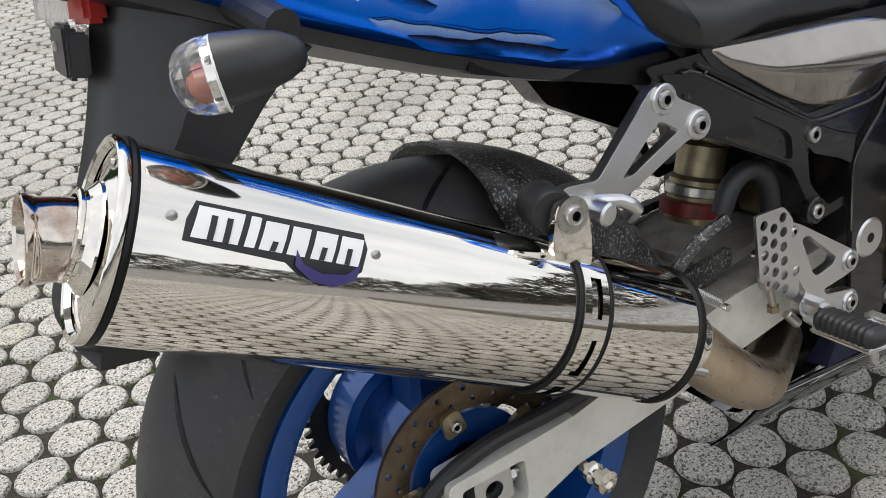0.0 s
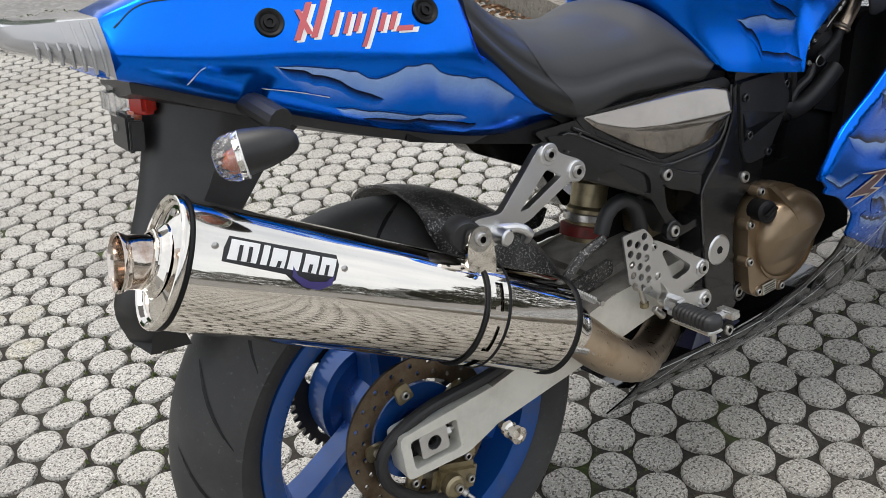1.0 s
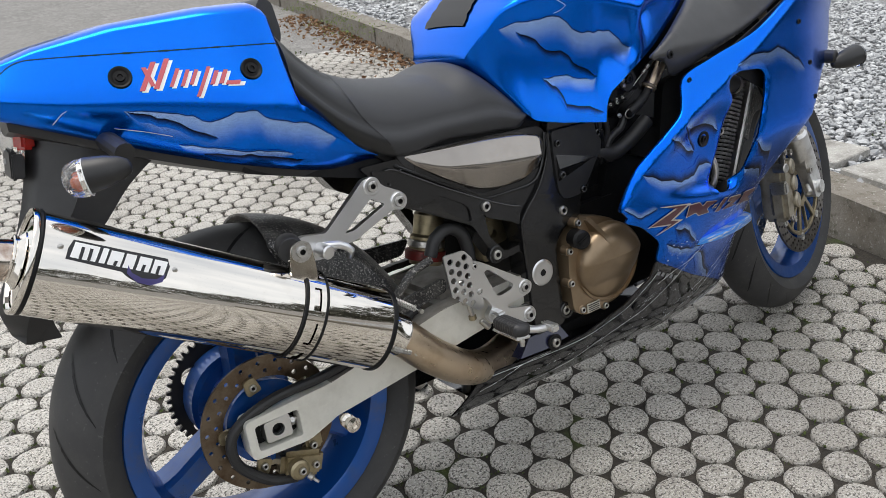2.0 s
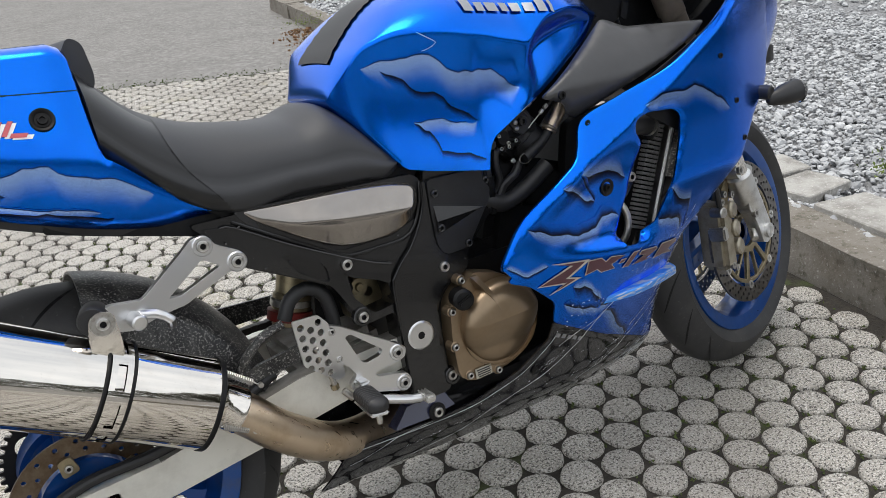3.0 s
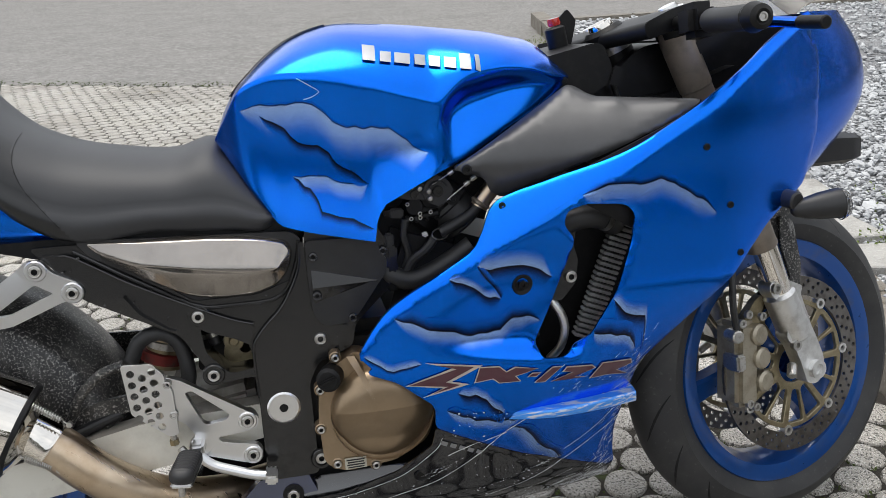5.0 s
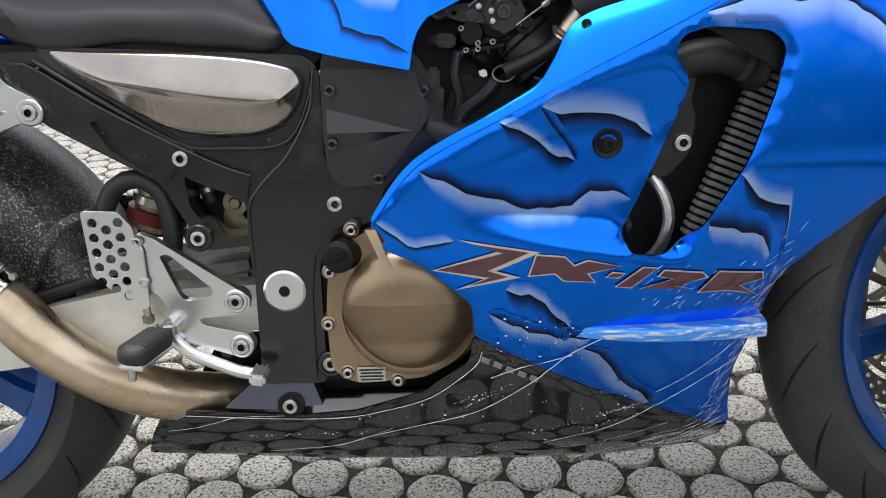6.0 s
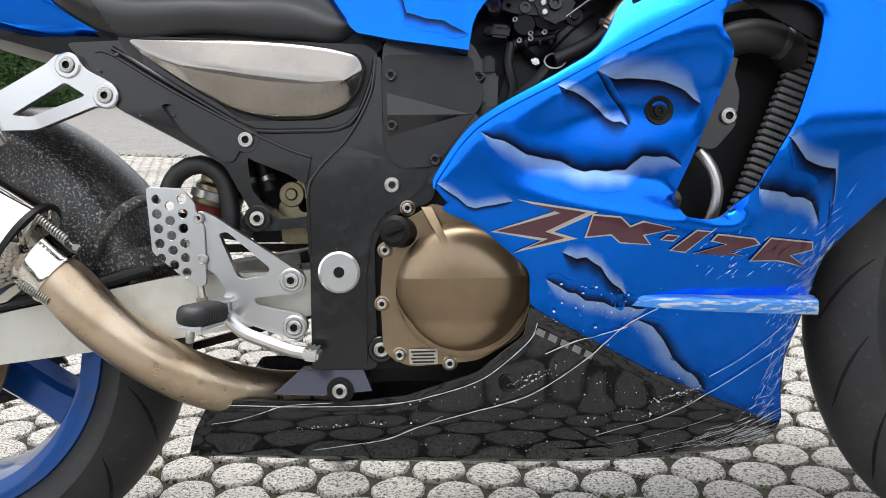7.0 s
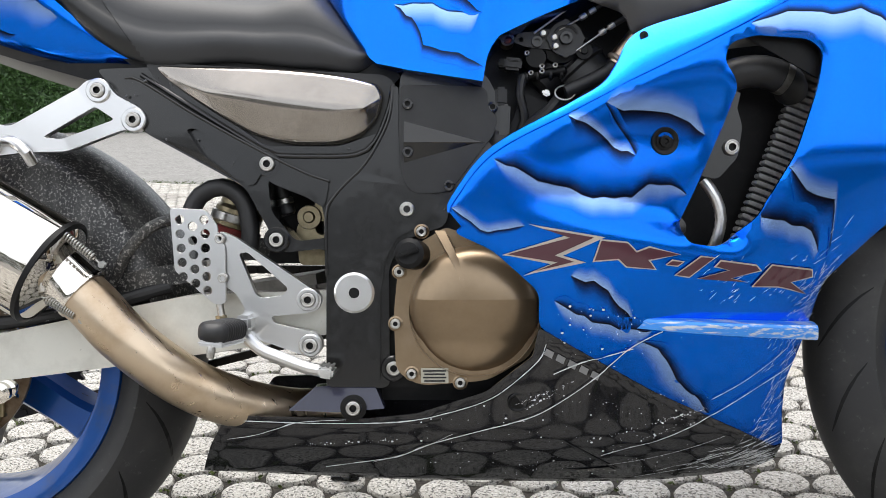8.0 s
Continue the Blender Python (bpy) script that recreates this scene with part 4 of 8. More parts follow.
part("end_cap", lathe([(RC - 0.0035, 0.0008), (RC - 0.0060, 0.0050), (RC - 0.009, 0.0060), (0.052, 0.0050), (0.043, 0.0030), (0.038, 0.0010), (0.037, -0.0005)], CAN_A, CAN_D, 72, 0.91, CAN_UP), chrome, silencer, "dished chrome end cap")
tip = Vector((-0.315, -0.172, 0.704))
td = (tip - CAN_A).normalized()
out_l = (tip - CAN_A).length
part("outlet_flange", lathe([(0.0372, 0.0005), (0.0365, -0.0010), (0.0325, -0.0040), (0.0300, -0.0065), (0.0296, -0.0085), (0.0305, -0.0095), (0.0305, -0.0115), (0.0290, -0.0125), (0.0265, -0.0125)], CAN_A, CAN_D, 56), chrome, silencer, "polished outlet flange")
part("outlet_pipe", lathe([(0.0262, 0.004), (0.0268, out_l * 0.55), (0.0268, out_l - 0.008), (0.0278, out_l - 0.005), (0.0296, out_l - 0.002), (0.0298, out_l + 0.0005), (0.0286, out_l + 0.0012), (0.0258, out_l - 0.001), (0.0246, out_l - 0.006), (0.0242, -0.010)], CAN_A, td, 56), outlet_steel, silencer, "heat-browned outlet with a flared lip")
part("outlet_bore", lathe([(0.0243, 0.0), (0, 0.0)], CAN_A - td * 0.004, td, 32), dark_part, silencer)
part("cap_rivet", lathe([(0, 0), (0.0042, 0.0004), (0.0036, 0.0026), (0, 0.0034)], CAN_A + CAN_D * 0.0045 + CAN_UP.normalized() * 0.050, -CAN_D, 14), steel, silencer)
part("front_band", lathe([(RC - 0.001, CAN_L - 0.007), (RC + 0.0016, CAN_L - 0.0055), (RC + 0.0016, CAN_L + 0.0005), (RC - 0.004, CAN_L + 0.003)], CAN_A, CAN_D, 64, 0.90, CAN_UP), dark_part, silencer)
part("front_cone", lathe([(RC - 0.003, CAN_L + 0.001), (RC - 0.010, CAN_L + 0.006), (0.044, CAN_L + 0.012), (0.036, CAN_L + 0.016), (0.0335, CAN_L + 0.022), (0.0335, CAN_L + 0.032)], CAN_A, CAN_D, 48, 0.95, CAN_UP), chrome, silencer)


def strap():
    """The clamp round the can: an open band between two rubber edges."""
    s0, w = CAN_L * 0.700, 0.034
    z = CAN_D
    y = CAN_UP.normalized()
    x = y.cross(z)

    def at(a, h, r):
        return CAN_A + z * (s0 + h) + x * (r * 0.90 * math.cos(a)) + y * (r * math.sin(a))
    for h0 in (0.0, w):
        part("strap_edge", tube([at(2 * math.pi * k / 40, h0, RC + 0.0018) for k in range(41)], 0.0023, 8, 0.02), dark_part, silencer, "black rubber strap edge")
    bm = bmesh.new()
    n, rows = 120, (0.003, 0.011, w - 0.011, w - 0.003)
    vs = [[[bm.verts.new(at(2 * math.pi * k / n, h, RC + q)) for q in (0.0008, 0.0026)] for h in rows] for k in range(n)]
    for k in range(n):
        a, b = vs[k], vs[(k + 1) % n]
        cut = (k % 15) < 10
        for r in range(3):
            if r == 1 and cut:
                continue
            bm.faces.new((a[r][1], a[r + 1][1], b[r + 1][1], b[r][1]))
    part("strap", bm, chrome, silencer, "slotted chrome strap", True)
    lug = part("strap_lug", slab(rounded([(0.050, 0.545), (0.088, 0.545), (0.090, 0.575), (0.088, 0.610), (0.058, 0.612), (0.050, 0.580)], 0.010), -0.204, -0.196, (), 0.0015), chrome, silencer, "strap lug")
    share("bolt", bolt_big, None, lug, "", Matrix.Translation((0.072, -0.204, 0.598)))
    part("washer", lathe([(0.016, 0), (0.016, 0.002), (0.008, 0.002)], (0.072, -0.2035, 0.598), (0, -1, 0), 24), steel, lug)
    part("rubber_bush", lathe([(0.0, -0.004), (0.018, -0.004), (0.020, 0), (0.020, 0.03), (0.018, 0.034), (0, 0.034)], (0.070, -0.160, 0.600), (-0.25, -1, 0), 24), hose_rubber, lug)


strap()
# link pipe with its collar and springs
pipe_path = [(0.184, -0.170, 0.424), (0.225, -0.171, 0.392), (0.262, -0.171, 0.352), (0.310, -0.160, 0.309), (0.355, -0.142, 0.277), (0.40, -0.114, 0.254), (0.45, -0.082, 0.238), (0.52, -0.04, 0.228)]
link_pipe = part("link_pipe", tube(pipe_path, 0.0315, 28, 0.008), titan, bike, "heat-tinted brown exhaust link pipe")
part("collar", lathe([(0.031, 0), (0.0350, 0.001), (0.0355, 0.004), (0.0350, 0.007), (0.0345, 0.036), (0.0355, 0.039), (0.0350, 0.042), (0.031, 0.043)], (0.186, -0.170, 0.4275), (0.76, 0, -0.65), 36), chrome, link_pipe, "bright slip-joint collar")


def spring(a, b, parent):
    a, b = Vector(a), Vector(b)
    d = (b - a)
    x = d.orthogonal().normalized()
    y = d.normalized().cross(x)
    n = 90
    pts = [a + d * (0.18 + 0.64 * k / n) + 0.0042 * (math.cos(k * 0.9) * x + math.sin(k * 0.9) * y) for k in range(n + 1)]
    ob = part("spring", tube([a, a + d * 0.12, *pts, b - d * 0.12, b], 0.0011, 6, 0.004), steel, parent, "small retaining coil spring")
    part("spring_hook", lathe([(0, 0), (0.004, 0), (0.004, 0.006), (0, 0.006)], b - Vector((0, -0.003, 0)), (0, -1, 0), 10), steel, ob)


spring((0.196, -0.197, 0.482), (0.252, -0.197, 0.437), link_pipe)
spring((0.178, -0.199, 0.402), (0.228, -0.197, 0.372), link_pipe)

# frame and engine --------------------------------------------------------
frame_out = rounded([(0.222, 0.676), (0.298, 0.676), (0.434, 0.578), (0.524, 0.577), (0.592, 0.600), (0.600, 0.668), (0.702, 0.664), (0.724, 0.622), (0.722, 0.570), (0.66, 0.514), (0.653, 0.480), (0.600, 0.462), (0.583, 0.430), (0.583, 0.282), (0.505, 0.280), (0.507, 0.453), (0.452, 0.448), (0.408, 0.529), (0.283, 0.597), (0.249, 0.647)], 0.010)
frame_hole = rounded([(0.436, 0.538), (0.501, 0.510), (0.509, 0.466), (0.470, 0.462), (0.440, 0.498)], 0.008)


def tapered(bm):
    """The frame narrows towards its tail."""
    for v in bm.verts:
        v.co.y += 0.11 * max(0.0, 0.345 - v.co.x)
    return bm


main_frame = part("main_frame", tapered(slab(frame_out, -0.148, -0.104, [frame_hole], 0.004, 2)), frame_black, bike, "black alloy frame with fine road spatter")
part("frame_left", slab(frame_out, 0.104, 0.148, [frame_hole], 0.005, 2), frame_black, main_frame)
# the spar's proud face with its sunk pocket, and the column that rises from the pivot to the head
pocket = rounded([(0.338, 0.599), (0.349, 0.600), (0.397, 0.571), (0.405, 0.560), (0.406, 0.538), (0.396, 0.540), (0.358, 0.568)], 0.006)
spar_out = rounded([(0.238, 0.667), (0.281, 0.659), (0.352, 0.615), (0.427, 0.573), (0.482, 0.5455), (0.512, 0.5345), (0.5055, 0.502), (0.485, 0.515), (0.441, 0.533), (0.430, 0.546), (0.421, 0.531), (0.411, 0.530), (0.284, 0.599), (0.251, 0.647)], 0.006)
part("spar_face", tapered(slab(spar_out, -0.1525, -0.145, [pocket], 0.0030, 3)), frame_black, main_frame)
column_out = rounded([(0.5085, 0.284), (0.5085, 0.453), (0.5085, 0.494), (0.517, 0.515), (0.534, 0.534), (0.551, 0.550), (0.569, 0.576), (0.585, 0.610), (0.590, 0.648), (0.5965, 0.648), (0.5965, 0.552), (0.606, 0.526), (0.650, 0.515), (0.640, 0.494), (0.619, 0.478), (0.594, 0.466), (0.579, 0.439), (0.573, 0.398), (0.571, 0.284)], 0.006)
part("frame_column", slab(column_out, -0.1535, -0.145, (), 0.0045, 3), frame_black, main_frame)
# added beads: they catch the sky to draw the rounded edges' highlights
part("edge_highlight_bead", tube([(0.508, -0.1530, 0.420), (0.508, -0.1535, 0.494), (0.517, -0.1535, 0.515), (0.534, -0.1535, 0.534), (0.551, -0.1535, 0.550), (0.569, -0.1535, 0.576), (0.585, -0.1530, 0.610), (0.590, -0.1525, 0.645)], 0.0022, 8, 0.006), frame_black, main_frame)
part("edge_highlight_bead", tapered(tube([(0.262, -0.1520, 0.663), (0.281, -0.1522, 0.659), (0.352, -0.1522, 0.615), (0.427, -0.1522, 0.573), (0.482, -0.1522, 0.5455), (0.512, -0.1522, 0.5345)], 0.0020, 8, 0.006)), frame_black, main_frame)
part("cover_lip", tapered(tube([(0.281, -0.148, 0.667), (0.352, -0.149, 0.622), (0.430, -0.149, 0.574), (0.448, -0.149, 0.567), (0.496, -0.149, 0.5655), (0.544, -0.149, 0.567), (0.567, -0.149, 0.582), (0.584, -0.149, 0.620), (0.590, -0.148, 0.650)], 0.0032, 10)), frame_black, main_frame)
side_plate = part("side_plate", slab(rounded([(0.5985, 0.650), (0.703, 0.646), (0.705, 0.620), (0.716, 0.610), (0.711, 0.588), (0.701, 0.577), (0.668, 0.534), (0.654, 0.520), (0.613, 0.519), (0.600, 0.538), (0.5975, 0.589)], 0.010), -0.157, -0.146, (), 0.0028, 3), plastic_black, bike, "black plastic side plate")
part("plate_fin", loft([[(0.603, -0.1570, 0.606), (0.603, -0.1635, 0.580), (0.603, -0.1570, 0.556), (0.603, -0.150, 0.58)], [(0.700, -0.1560, 0.581), (0.700, -0.1575, 0.5795), (0.700, -0.1560, 0.578), (0.700, -0.150, 0.5795)]]), frame_black, side_plate, "", False)
bolts(bolt_dark_shiny, [(0.608, 0.157, 0.626), (0.608, 0.161, 0.568), (0.657, 0.157, 0.528), (0.710, 0.152, 0.622)], side_plate)
bolts(bolt_big, [(0.437, 0.152, 0.556), (0.447, 0.150, 0.464), (0.606, 0.152, 0.500), (0.588, 0.146, 0.306)], main_frame)
for x, z in ((0.437, 0.556), (0.447, 0.464), (0.606, 0.500), (0.588, 0.306)):
    part("boss", lathe([(0.0160, -0.006), (0.0160, 0.004), (0.0145, 0.0055), (0.0108, 0.0055), (0.0102, 0.003), (0.006, 0.003)], (x, -0.1475, z), (0, -1, 0), 24), frame_black, main_frame)
part("pivot_cap", lathe([(0, 0.004), (0.0065, 0.004), (0.0065, 0.0075), (0.022, 0.0075), (0.0255, 0.005), (0.0255, -0.004)], (0.541, -0.148, 0.399), (0, -1, 0), 36), brushed, main_frame, "brushed swing-arm pivot cap")
part("pivot_hex", lathe([(0.0066, 0.0078), (0, 0.0078)], (0.541, -0.148, 0.399), (0, -1, 0), 6), dark_part, main_frame)
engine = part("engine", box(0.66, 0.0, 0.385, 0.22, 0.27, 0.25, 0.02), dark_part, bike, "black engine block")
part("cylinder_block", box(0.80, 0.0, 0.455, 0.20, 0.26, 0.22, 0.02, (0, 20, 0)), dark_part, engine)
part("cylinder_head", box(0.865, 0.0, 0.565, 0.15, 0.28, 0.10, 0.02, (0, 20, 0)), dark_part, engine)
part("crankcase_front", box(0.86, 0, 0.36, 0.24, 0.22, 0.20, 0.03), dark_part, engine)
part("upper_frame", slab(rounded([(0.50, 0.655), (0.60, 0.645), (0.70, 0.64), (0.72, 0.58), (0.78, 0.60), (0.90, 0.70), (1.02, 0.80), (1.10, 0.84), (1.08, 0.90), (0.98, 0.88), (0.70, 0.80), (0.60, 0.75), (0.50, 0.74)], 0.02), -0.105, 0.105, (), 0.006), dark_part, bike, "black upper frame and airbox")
cover_out = rounded([(0.640, 0.470), (0.652, 0.478), (0.705, 0.461), (0.758, 0.416), (0.770, 0.366), (0.753, 0.322), (0.702, 0.294), (0.62, 0.288), (0.592, 0.305), (0.590, 0.375), (0.596, 0.434), (0.614, 0.456)], 0.014)
clutch = part("clutch_cover", slab(cover_out, -0.168, -0.13, (), 0.006, 3), bronze, engine, "bronze-painted clutch cover")


def dome():
    """The cover's round dome with a flat that slopes towards its lower edge."""
    bm = lathe([(0.0785 * math.cos(radians(5 * k)) ** 0.62 if k < 18 else 0.0, 0.041 * math.sin(radians(5 * k)) ** 0.62) for k in range(19)], (0.687, -0.164, 0.378), (0, -1, 0), 72)
    bmesh.ops.bisect_plane(bm, geom=[*bm.verts, *bm.edges, *bm.faces], plane_co=(0, 0, 0.394), plane_no=(0, 0, 1))
    for v in bm.verts:
        if v.co.z < 0.394 and v.co.y < -0.175:
            v.co.y += min(0.022, (0.394 - v.co.z) * 0.42)
    return bm


part("cover_dome", dome(), bronze, clutch, sharp=19)
part("cover_rib", loft([[(0.640, -0.168, 0.474), (0.652, -0.168, 0.474), (0.652, -0.176, 0.474), (0.640, -0.176, 0.474)], [(0.655, -0.168, 0.44), (0.672, -0.168, 0.44), (0.668, -0.198, 0.44), (0.659, -0.198, 0.44)], [(0.667, -0.19, 0.418), (0.677, -0.19, 0.418), (0.674, -0.2035, 0.418), (0.669, -0.2035, 0.418)], [(0.673, -0.195, 0.403), (0.677, -0.195, 0.403), (0.676, -0.2045, 0.403), (0.674, -0.2045, 0.403)]]), bronze, clutch)
part("oil_filler", join(lathe([(0.018, 0), (0.018, 0.028), (0.013, 0.031), (0, 0.031)], (0.617, -0.165, 0.445), (-0.25, -1, 0.1), 22), box(0.609, -0.200, 0.449, 0.028, 0.008, 0.006, 0.002, (0, -20, 0))), dark_part, clutch, "black oil filler cap")
for x, z in ((0.624, 0.473), (0.597, 0.425), (0.592, 0.363), (0.611, 0.303), (0.669, 0.292), (0.753, 0.385)):
    part("cover_boss", lathe([(0.009, -0.012), (0.009, 0.006), (0.007, 0.007)], (x, -0.163, z), (0, -1, 0), 16), bronze, clutch)
    share("bolt", bolt_small, None, clutch, "", Matrix.Translation((x, -0.169, z)))
lab = part("caution_label", box(0.6385, -0.1705, 0.3005, 0.033, 0.002, 0.018, 0.0005), label_paper, clutch, "small pale caution label")
for k in range(4):
    part("print_line", box(0.6385, -0.1719, 0.3065 - 0.004 * k, 0.028 - 0.003 * (k % 2), 0.0008, 0.0018, 0), badge_black, lab)

# body panels -------------------------------------------------------------
def fair_w():
    wz = curve((0.14, 0.085), (0.165, 0.112), (0.20, 0.148), (0.27, 0.185), (0.35, 0.222), (0.43, 0.25), (0.52, 0.264), (0.62, 0.264), (0.70, 0.262), (0.80, 0.262), (0.90, 0.25))
    tx = curve((0.30, 0.78), (0.45, 0.86), (0.60, 0.96), (0.75, 1.0), (0.95, 1.0), (1.10, 1.02), (1.20, 1.0), (1.30, 0.88), (1.40, 0.70), (1.50, 0.46), (1.58, 0.18))
    low = curve((0.70, 1.0), (0.90, 1.0), (1.02, 0.86), (1.10, 0.72), (1.20, 0.62))

    ridge = curve((0.66, 0.494), (0.704, 0.556), (0.791, 0.6015), (0.839, 0.627), (0.877, 0.647), (0.934, 0.675), (1.008, 0.711), (1.08, 0.752), (1.14, 0.787), (1.237, 0.845), (1.30, 0.884))
    shelf = curve((0.70, 0.494), (0.784, 0.483), (0.846, 0.473), (0.907, 0.462), (0.95, 0.452))

    def ease(t):
        t = max(0.0, min(1.0, t))
        return t * t * (3 - 2 * t)

    def w(x, z):
        k = max(0.0, min(1.0, (0.55 - z) / 0.2))
        base = wz(z) * tx(x) * (1 - k + k * low(x))
        # the channel that leads into the air opening
        base -= 0.027 * ease((x - 0.70) / 0.24) * ease((z - shelf(x)) / 0.022) * ease((0.665 - z) / 0.10) * ease((ridge(x) - 0.006 - z) / 0.04) * (1 - ease((x - 0.965) / 0.03))
        return base
    return w


body_w = fair_w()
RIM = [(0.658, 0.494, 0.6555, 0.4945), (0.664, 0.508, 0.6595, 0.511), (0.706, 0.5575, 0.7025, 0.564), (0.791, 0.602, 0.786, 0.6105), (0.828, 0.621, 0.824, 0.633), (0.846, 0.631, 0.840, 0.654), (0.880, 0.6475, 0.868, 0.693), (0.950, 0.682, 0.945, 0.717), (1.050, 0.734, 1.046, 0.747), (1.140, 0.787, 1.137, 0.7935), (1.237, 0.845, 1.234, 0.850), (1.300, 0.884, 1.297, 0.889), (1.372, 0.916, 1.370, 0.921)]
RIM = smooth_path(RIM, 0.007)
fair_out = [(float(p[0]), float(p[1])) for p in RIM] + rounded([(1.388, 0.88), (1.395, 0.84), (1.390, 0.74), (1.360, 0.668), (1.28, 0.621), (1.242, 0.585), (1.166, 0.504), (1.084, 0.412), (1.080, 0.350), (1.062, 0.290), (1.066, 0.235), (1.074, 0.204), (1.064, 0.199), (1.014, 0.225), (0.894, 0.284), (0.757, 0.364), (0.757, 0.405), (0.705, 0.452), (0.66, 0.473)], 0.012)


def rim_bm(side=-1):
    """The strip above the ridge, leaning in towards the tank, with a rolled edge."""
    rings = []
    for rx, rz, ex, ez in RIM:
        w, d = body_w(rx, rz) - 0.0008, math.hypot(ex - rx, ez - rz)
        ring = [(rx + (ex - rx) * t, side * (w - 0.64 * d * t ** 1.1), rz + (ez - rz) * t) for t in (0.0, 0.04, 0.3, 0.6, 0.9)]
        x, y, z = ex, w - 0.64 * d, ez
        ring += [(x, side * (y - 0.0015), z), (x, side * (y - 0.006), z - 0.0005), (rx, side * (w - 0.64 * d - 0.012), rz), (rx, side * (w - 0.006), rz)]
        rings.append(ring)
    return loft(rings)


fair_hole = rounded([(0.972, 0.631), (0.954, 0.655), (0.960, 0.674), (0.988, 0.682), (1.044, 0.676), (1.058, 0.662), (1.052, 0.624), (1.030, 0.557), (0.993, 0.486), (0.969, 0.462), (0.950, 0.454), (0.917, 0.459), (0.912, 0.478), (0.932, 0.521), (0.960, 0.588)], 0.012)
fairing = part("side_fairing", join(panel(fair_out, body_w, 0.004, 0.0075, 0.0025, [fair_hole], soften=4), rim_bm()), blue_paint, bike, "metallic blue side fairing with scratches", sharp=32)
fairing.data.materials.append(dark_part)
part("fairing_left", join(panel(fair_out, body_w, 0.004, 0.02, 0.007, [fair_hole], 1), rim_bm(1)), blue_paint, fairing, sharp=50).data.materials.append(dark_part)
belly_out = rounded([(0.757, 0.3645), (0.752, 0.330), (0.700, 0.285), (0.618, 0.255), (0.557, 0.247), (0.380, 0.247), (0.354, 0.205), (0.334, 0.163), (0.585, 0.153), (0.80, 0.150), (0.93, 0.152), (1.035, 0.163), (1.068, 0.178), (1.073, 0.2045), (1.064, 0.1995), (1.014, 0.2255), (0.894, 0.2845)], 0.006)
belly = part("belly_pan", panel(belly_out, lambda x, z: body_w(x, z) - 0.0005, 0.004, 0.009, 0.0012), belly_black, bike, "glossy black belly pan streaked with dried spray", sharp=50)
part("belly_left", panel(belly_out, body_w, 0.004, 0.02, 0.006, (), 1), belly_black, belly, sharp=50)
part("belly_floor", loft([[(x, y, 0.168 + 0.010 * (abs(y) > 0.05)) for y in (-0.075, -0.05, 0.05, 0.075)] for x in (0.40, 0.6, 0.8, 0.98)], False, False), belly_black, belly)


def nose_bm():
    """The front of the fairing, joining both sides round the headlight."""
    rings = []
    tipx = curve((0.66, 1.410), (0.69, 1.470), (0.73, 1.525), (0.77, 1.555), (0.83, 1.562), (0.88, 1.540), (0.92, 1.505))
    for k in range(14):
        z = 0.665 + 0.255 * k / 13
        xa = 1.352
        xn = max(xa + 0.03, tipx(z))
        ya = body_w(xa, z) - 0.006
        rings.append([(xa + (xn - xa) * (1 - abs(q / 12 - 1) ** 2.7), ya * (q / 12 - 1), z) for q in range(25)])
    return loft(rings, False, False)


nose = part("nose", nose_bm(), blue_paint, fairing)
nose.data.materials.append(smoke_lens)
for p in nose.data.polygons:
    # the headlamp glass
    if abs(p.center.y) < 0.105 and 0.735 < p.center.z < 0.865:
        p.material_index = 1
part("intake_snout", loft([[(x, w * a, z + h * b) for a, b in ((-0.8, -1), (-1, -0.7), (-1, 0.7), (-0.8, 1), (0.8, 1), (1, 0.7), (1, -0.7), (0.8, -1))] for x, w, z, h in ((1.40, 0.085, 0.692, 0.028), (1.48, 0.082, 0.692, 0.028), (1.535, 0.076, 0.690, 0.026), (1.555, 0.070, 0.690, 0.022), (1.560, 0.060, 0.690, 0.016), (1.50, 0.055, 0.690, 0.014))]), plastic_black, fairing, "black ram-air snout", sharp=50)
# winglet on the lower fairing
def winglet():
    rings = []
    for k in range(13):
        t = k / 12
        x = 0.862 + 0.222 * t
        w0 = body_w(x, 0.362)
        out = 0.019 * min(1, t / 0.35) ** 0.8
        z = 0.372 - 0.014 * t
        rings.append([(x, -(w0 - 0.012), z + 0.006), (x, -(w0 + 0.3 * out), z + 0.006), (x, -(w0 + 0.9 * out), z + 0.003), (x, -(w0 + out), z), (x, -(w0 + out), z - 0.004 - 0.006 * t), (x, -(w0 + 0.9 * out), z - 0.008 - 0.006 * t), (x, -(w0 - 0.012), z - 0.010)])
    return loft(rings)


wing = part("winglet", winglet(), scuffed_blue, fairing, "scuffed blue winglet")
# matt cover between tank and fairing
inner_out = rounded([(0.813, 0.739), (0.838, 0.752), (1.008, 0.842), (1.035, 0.822), (1.185, 0.808), (1.155, 0.790), (1.028, 0.742), (0.885, 0.690), (0.868, 0.700), (0.860, 0.722)], 0.010)
iw = curve((0.68, 0.203), (0.72, 0.214), (0.745, 0.218), (0.77, 0.208), (0.80, 0.185), (0.85, 0.135))
ix = curve((0.80, -0.012), (0.95, 0.0), (1.10, 0.028), (1.2, 0.05))
inner_cover = part("inner_cover", panel(inner_out, lambda x, z: iw(z) + ix(x), 0.004, 0.010, 0.007), matt_black, bike, "matt dark grey inner cover", sharp=50)
share("bolt", bolt_dark, None, inner_cover, "", Matrix.Translation((0.826, -0.238, 0.742)))
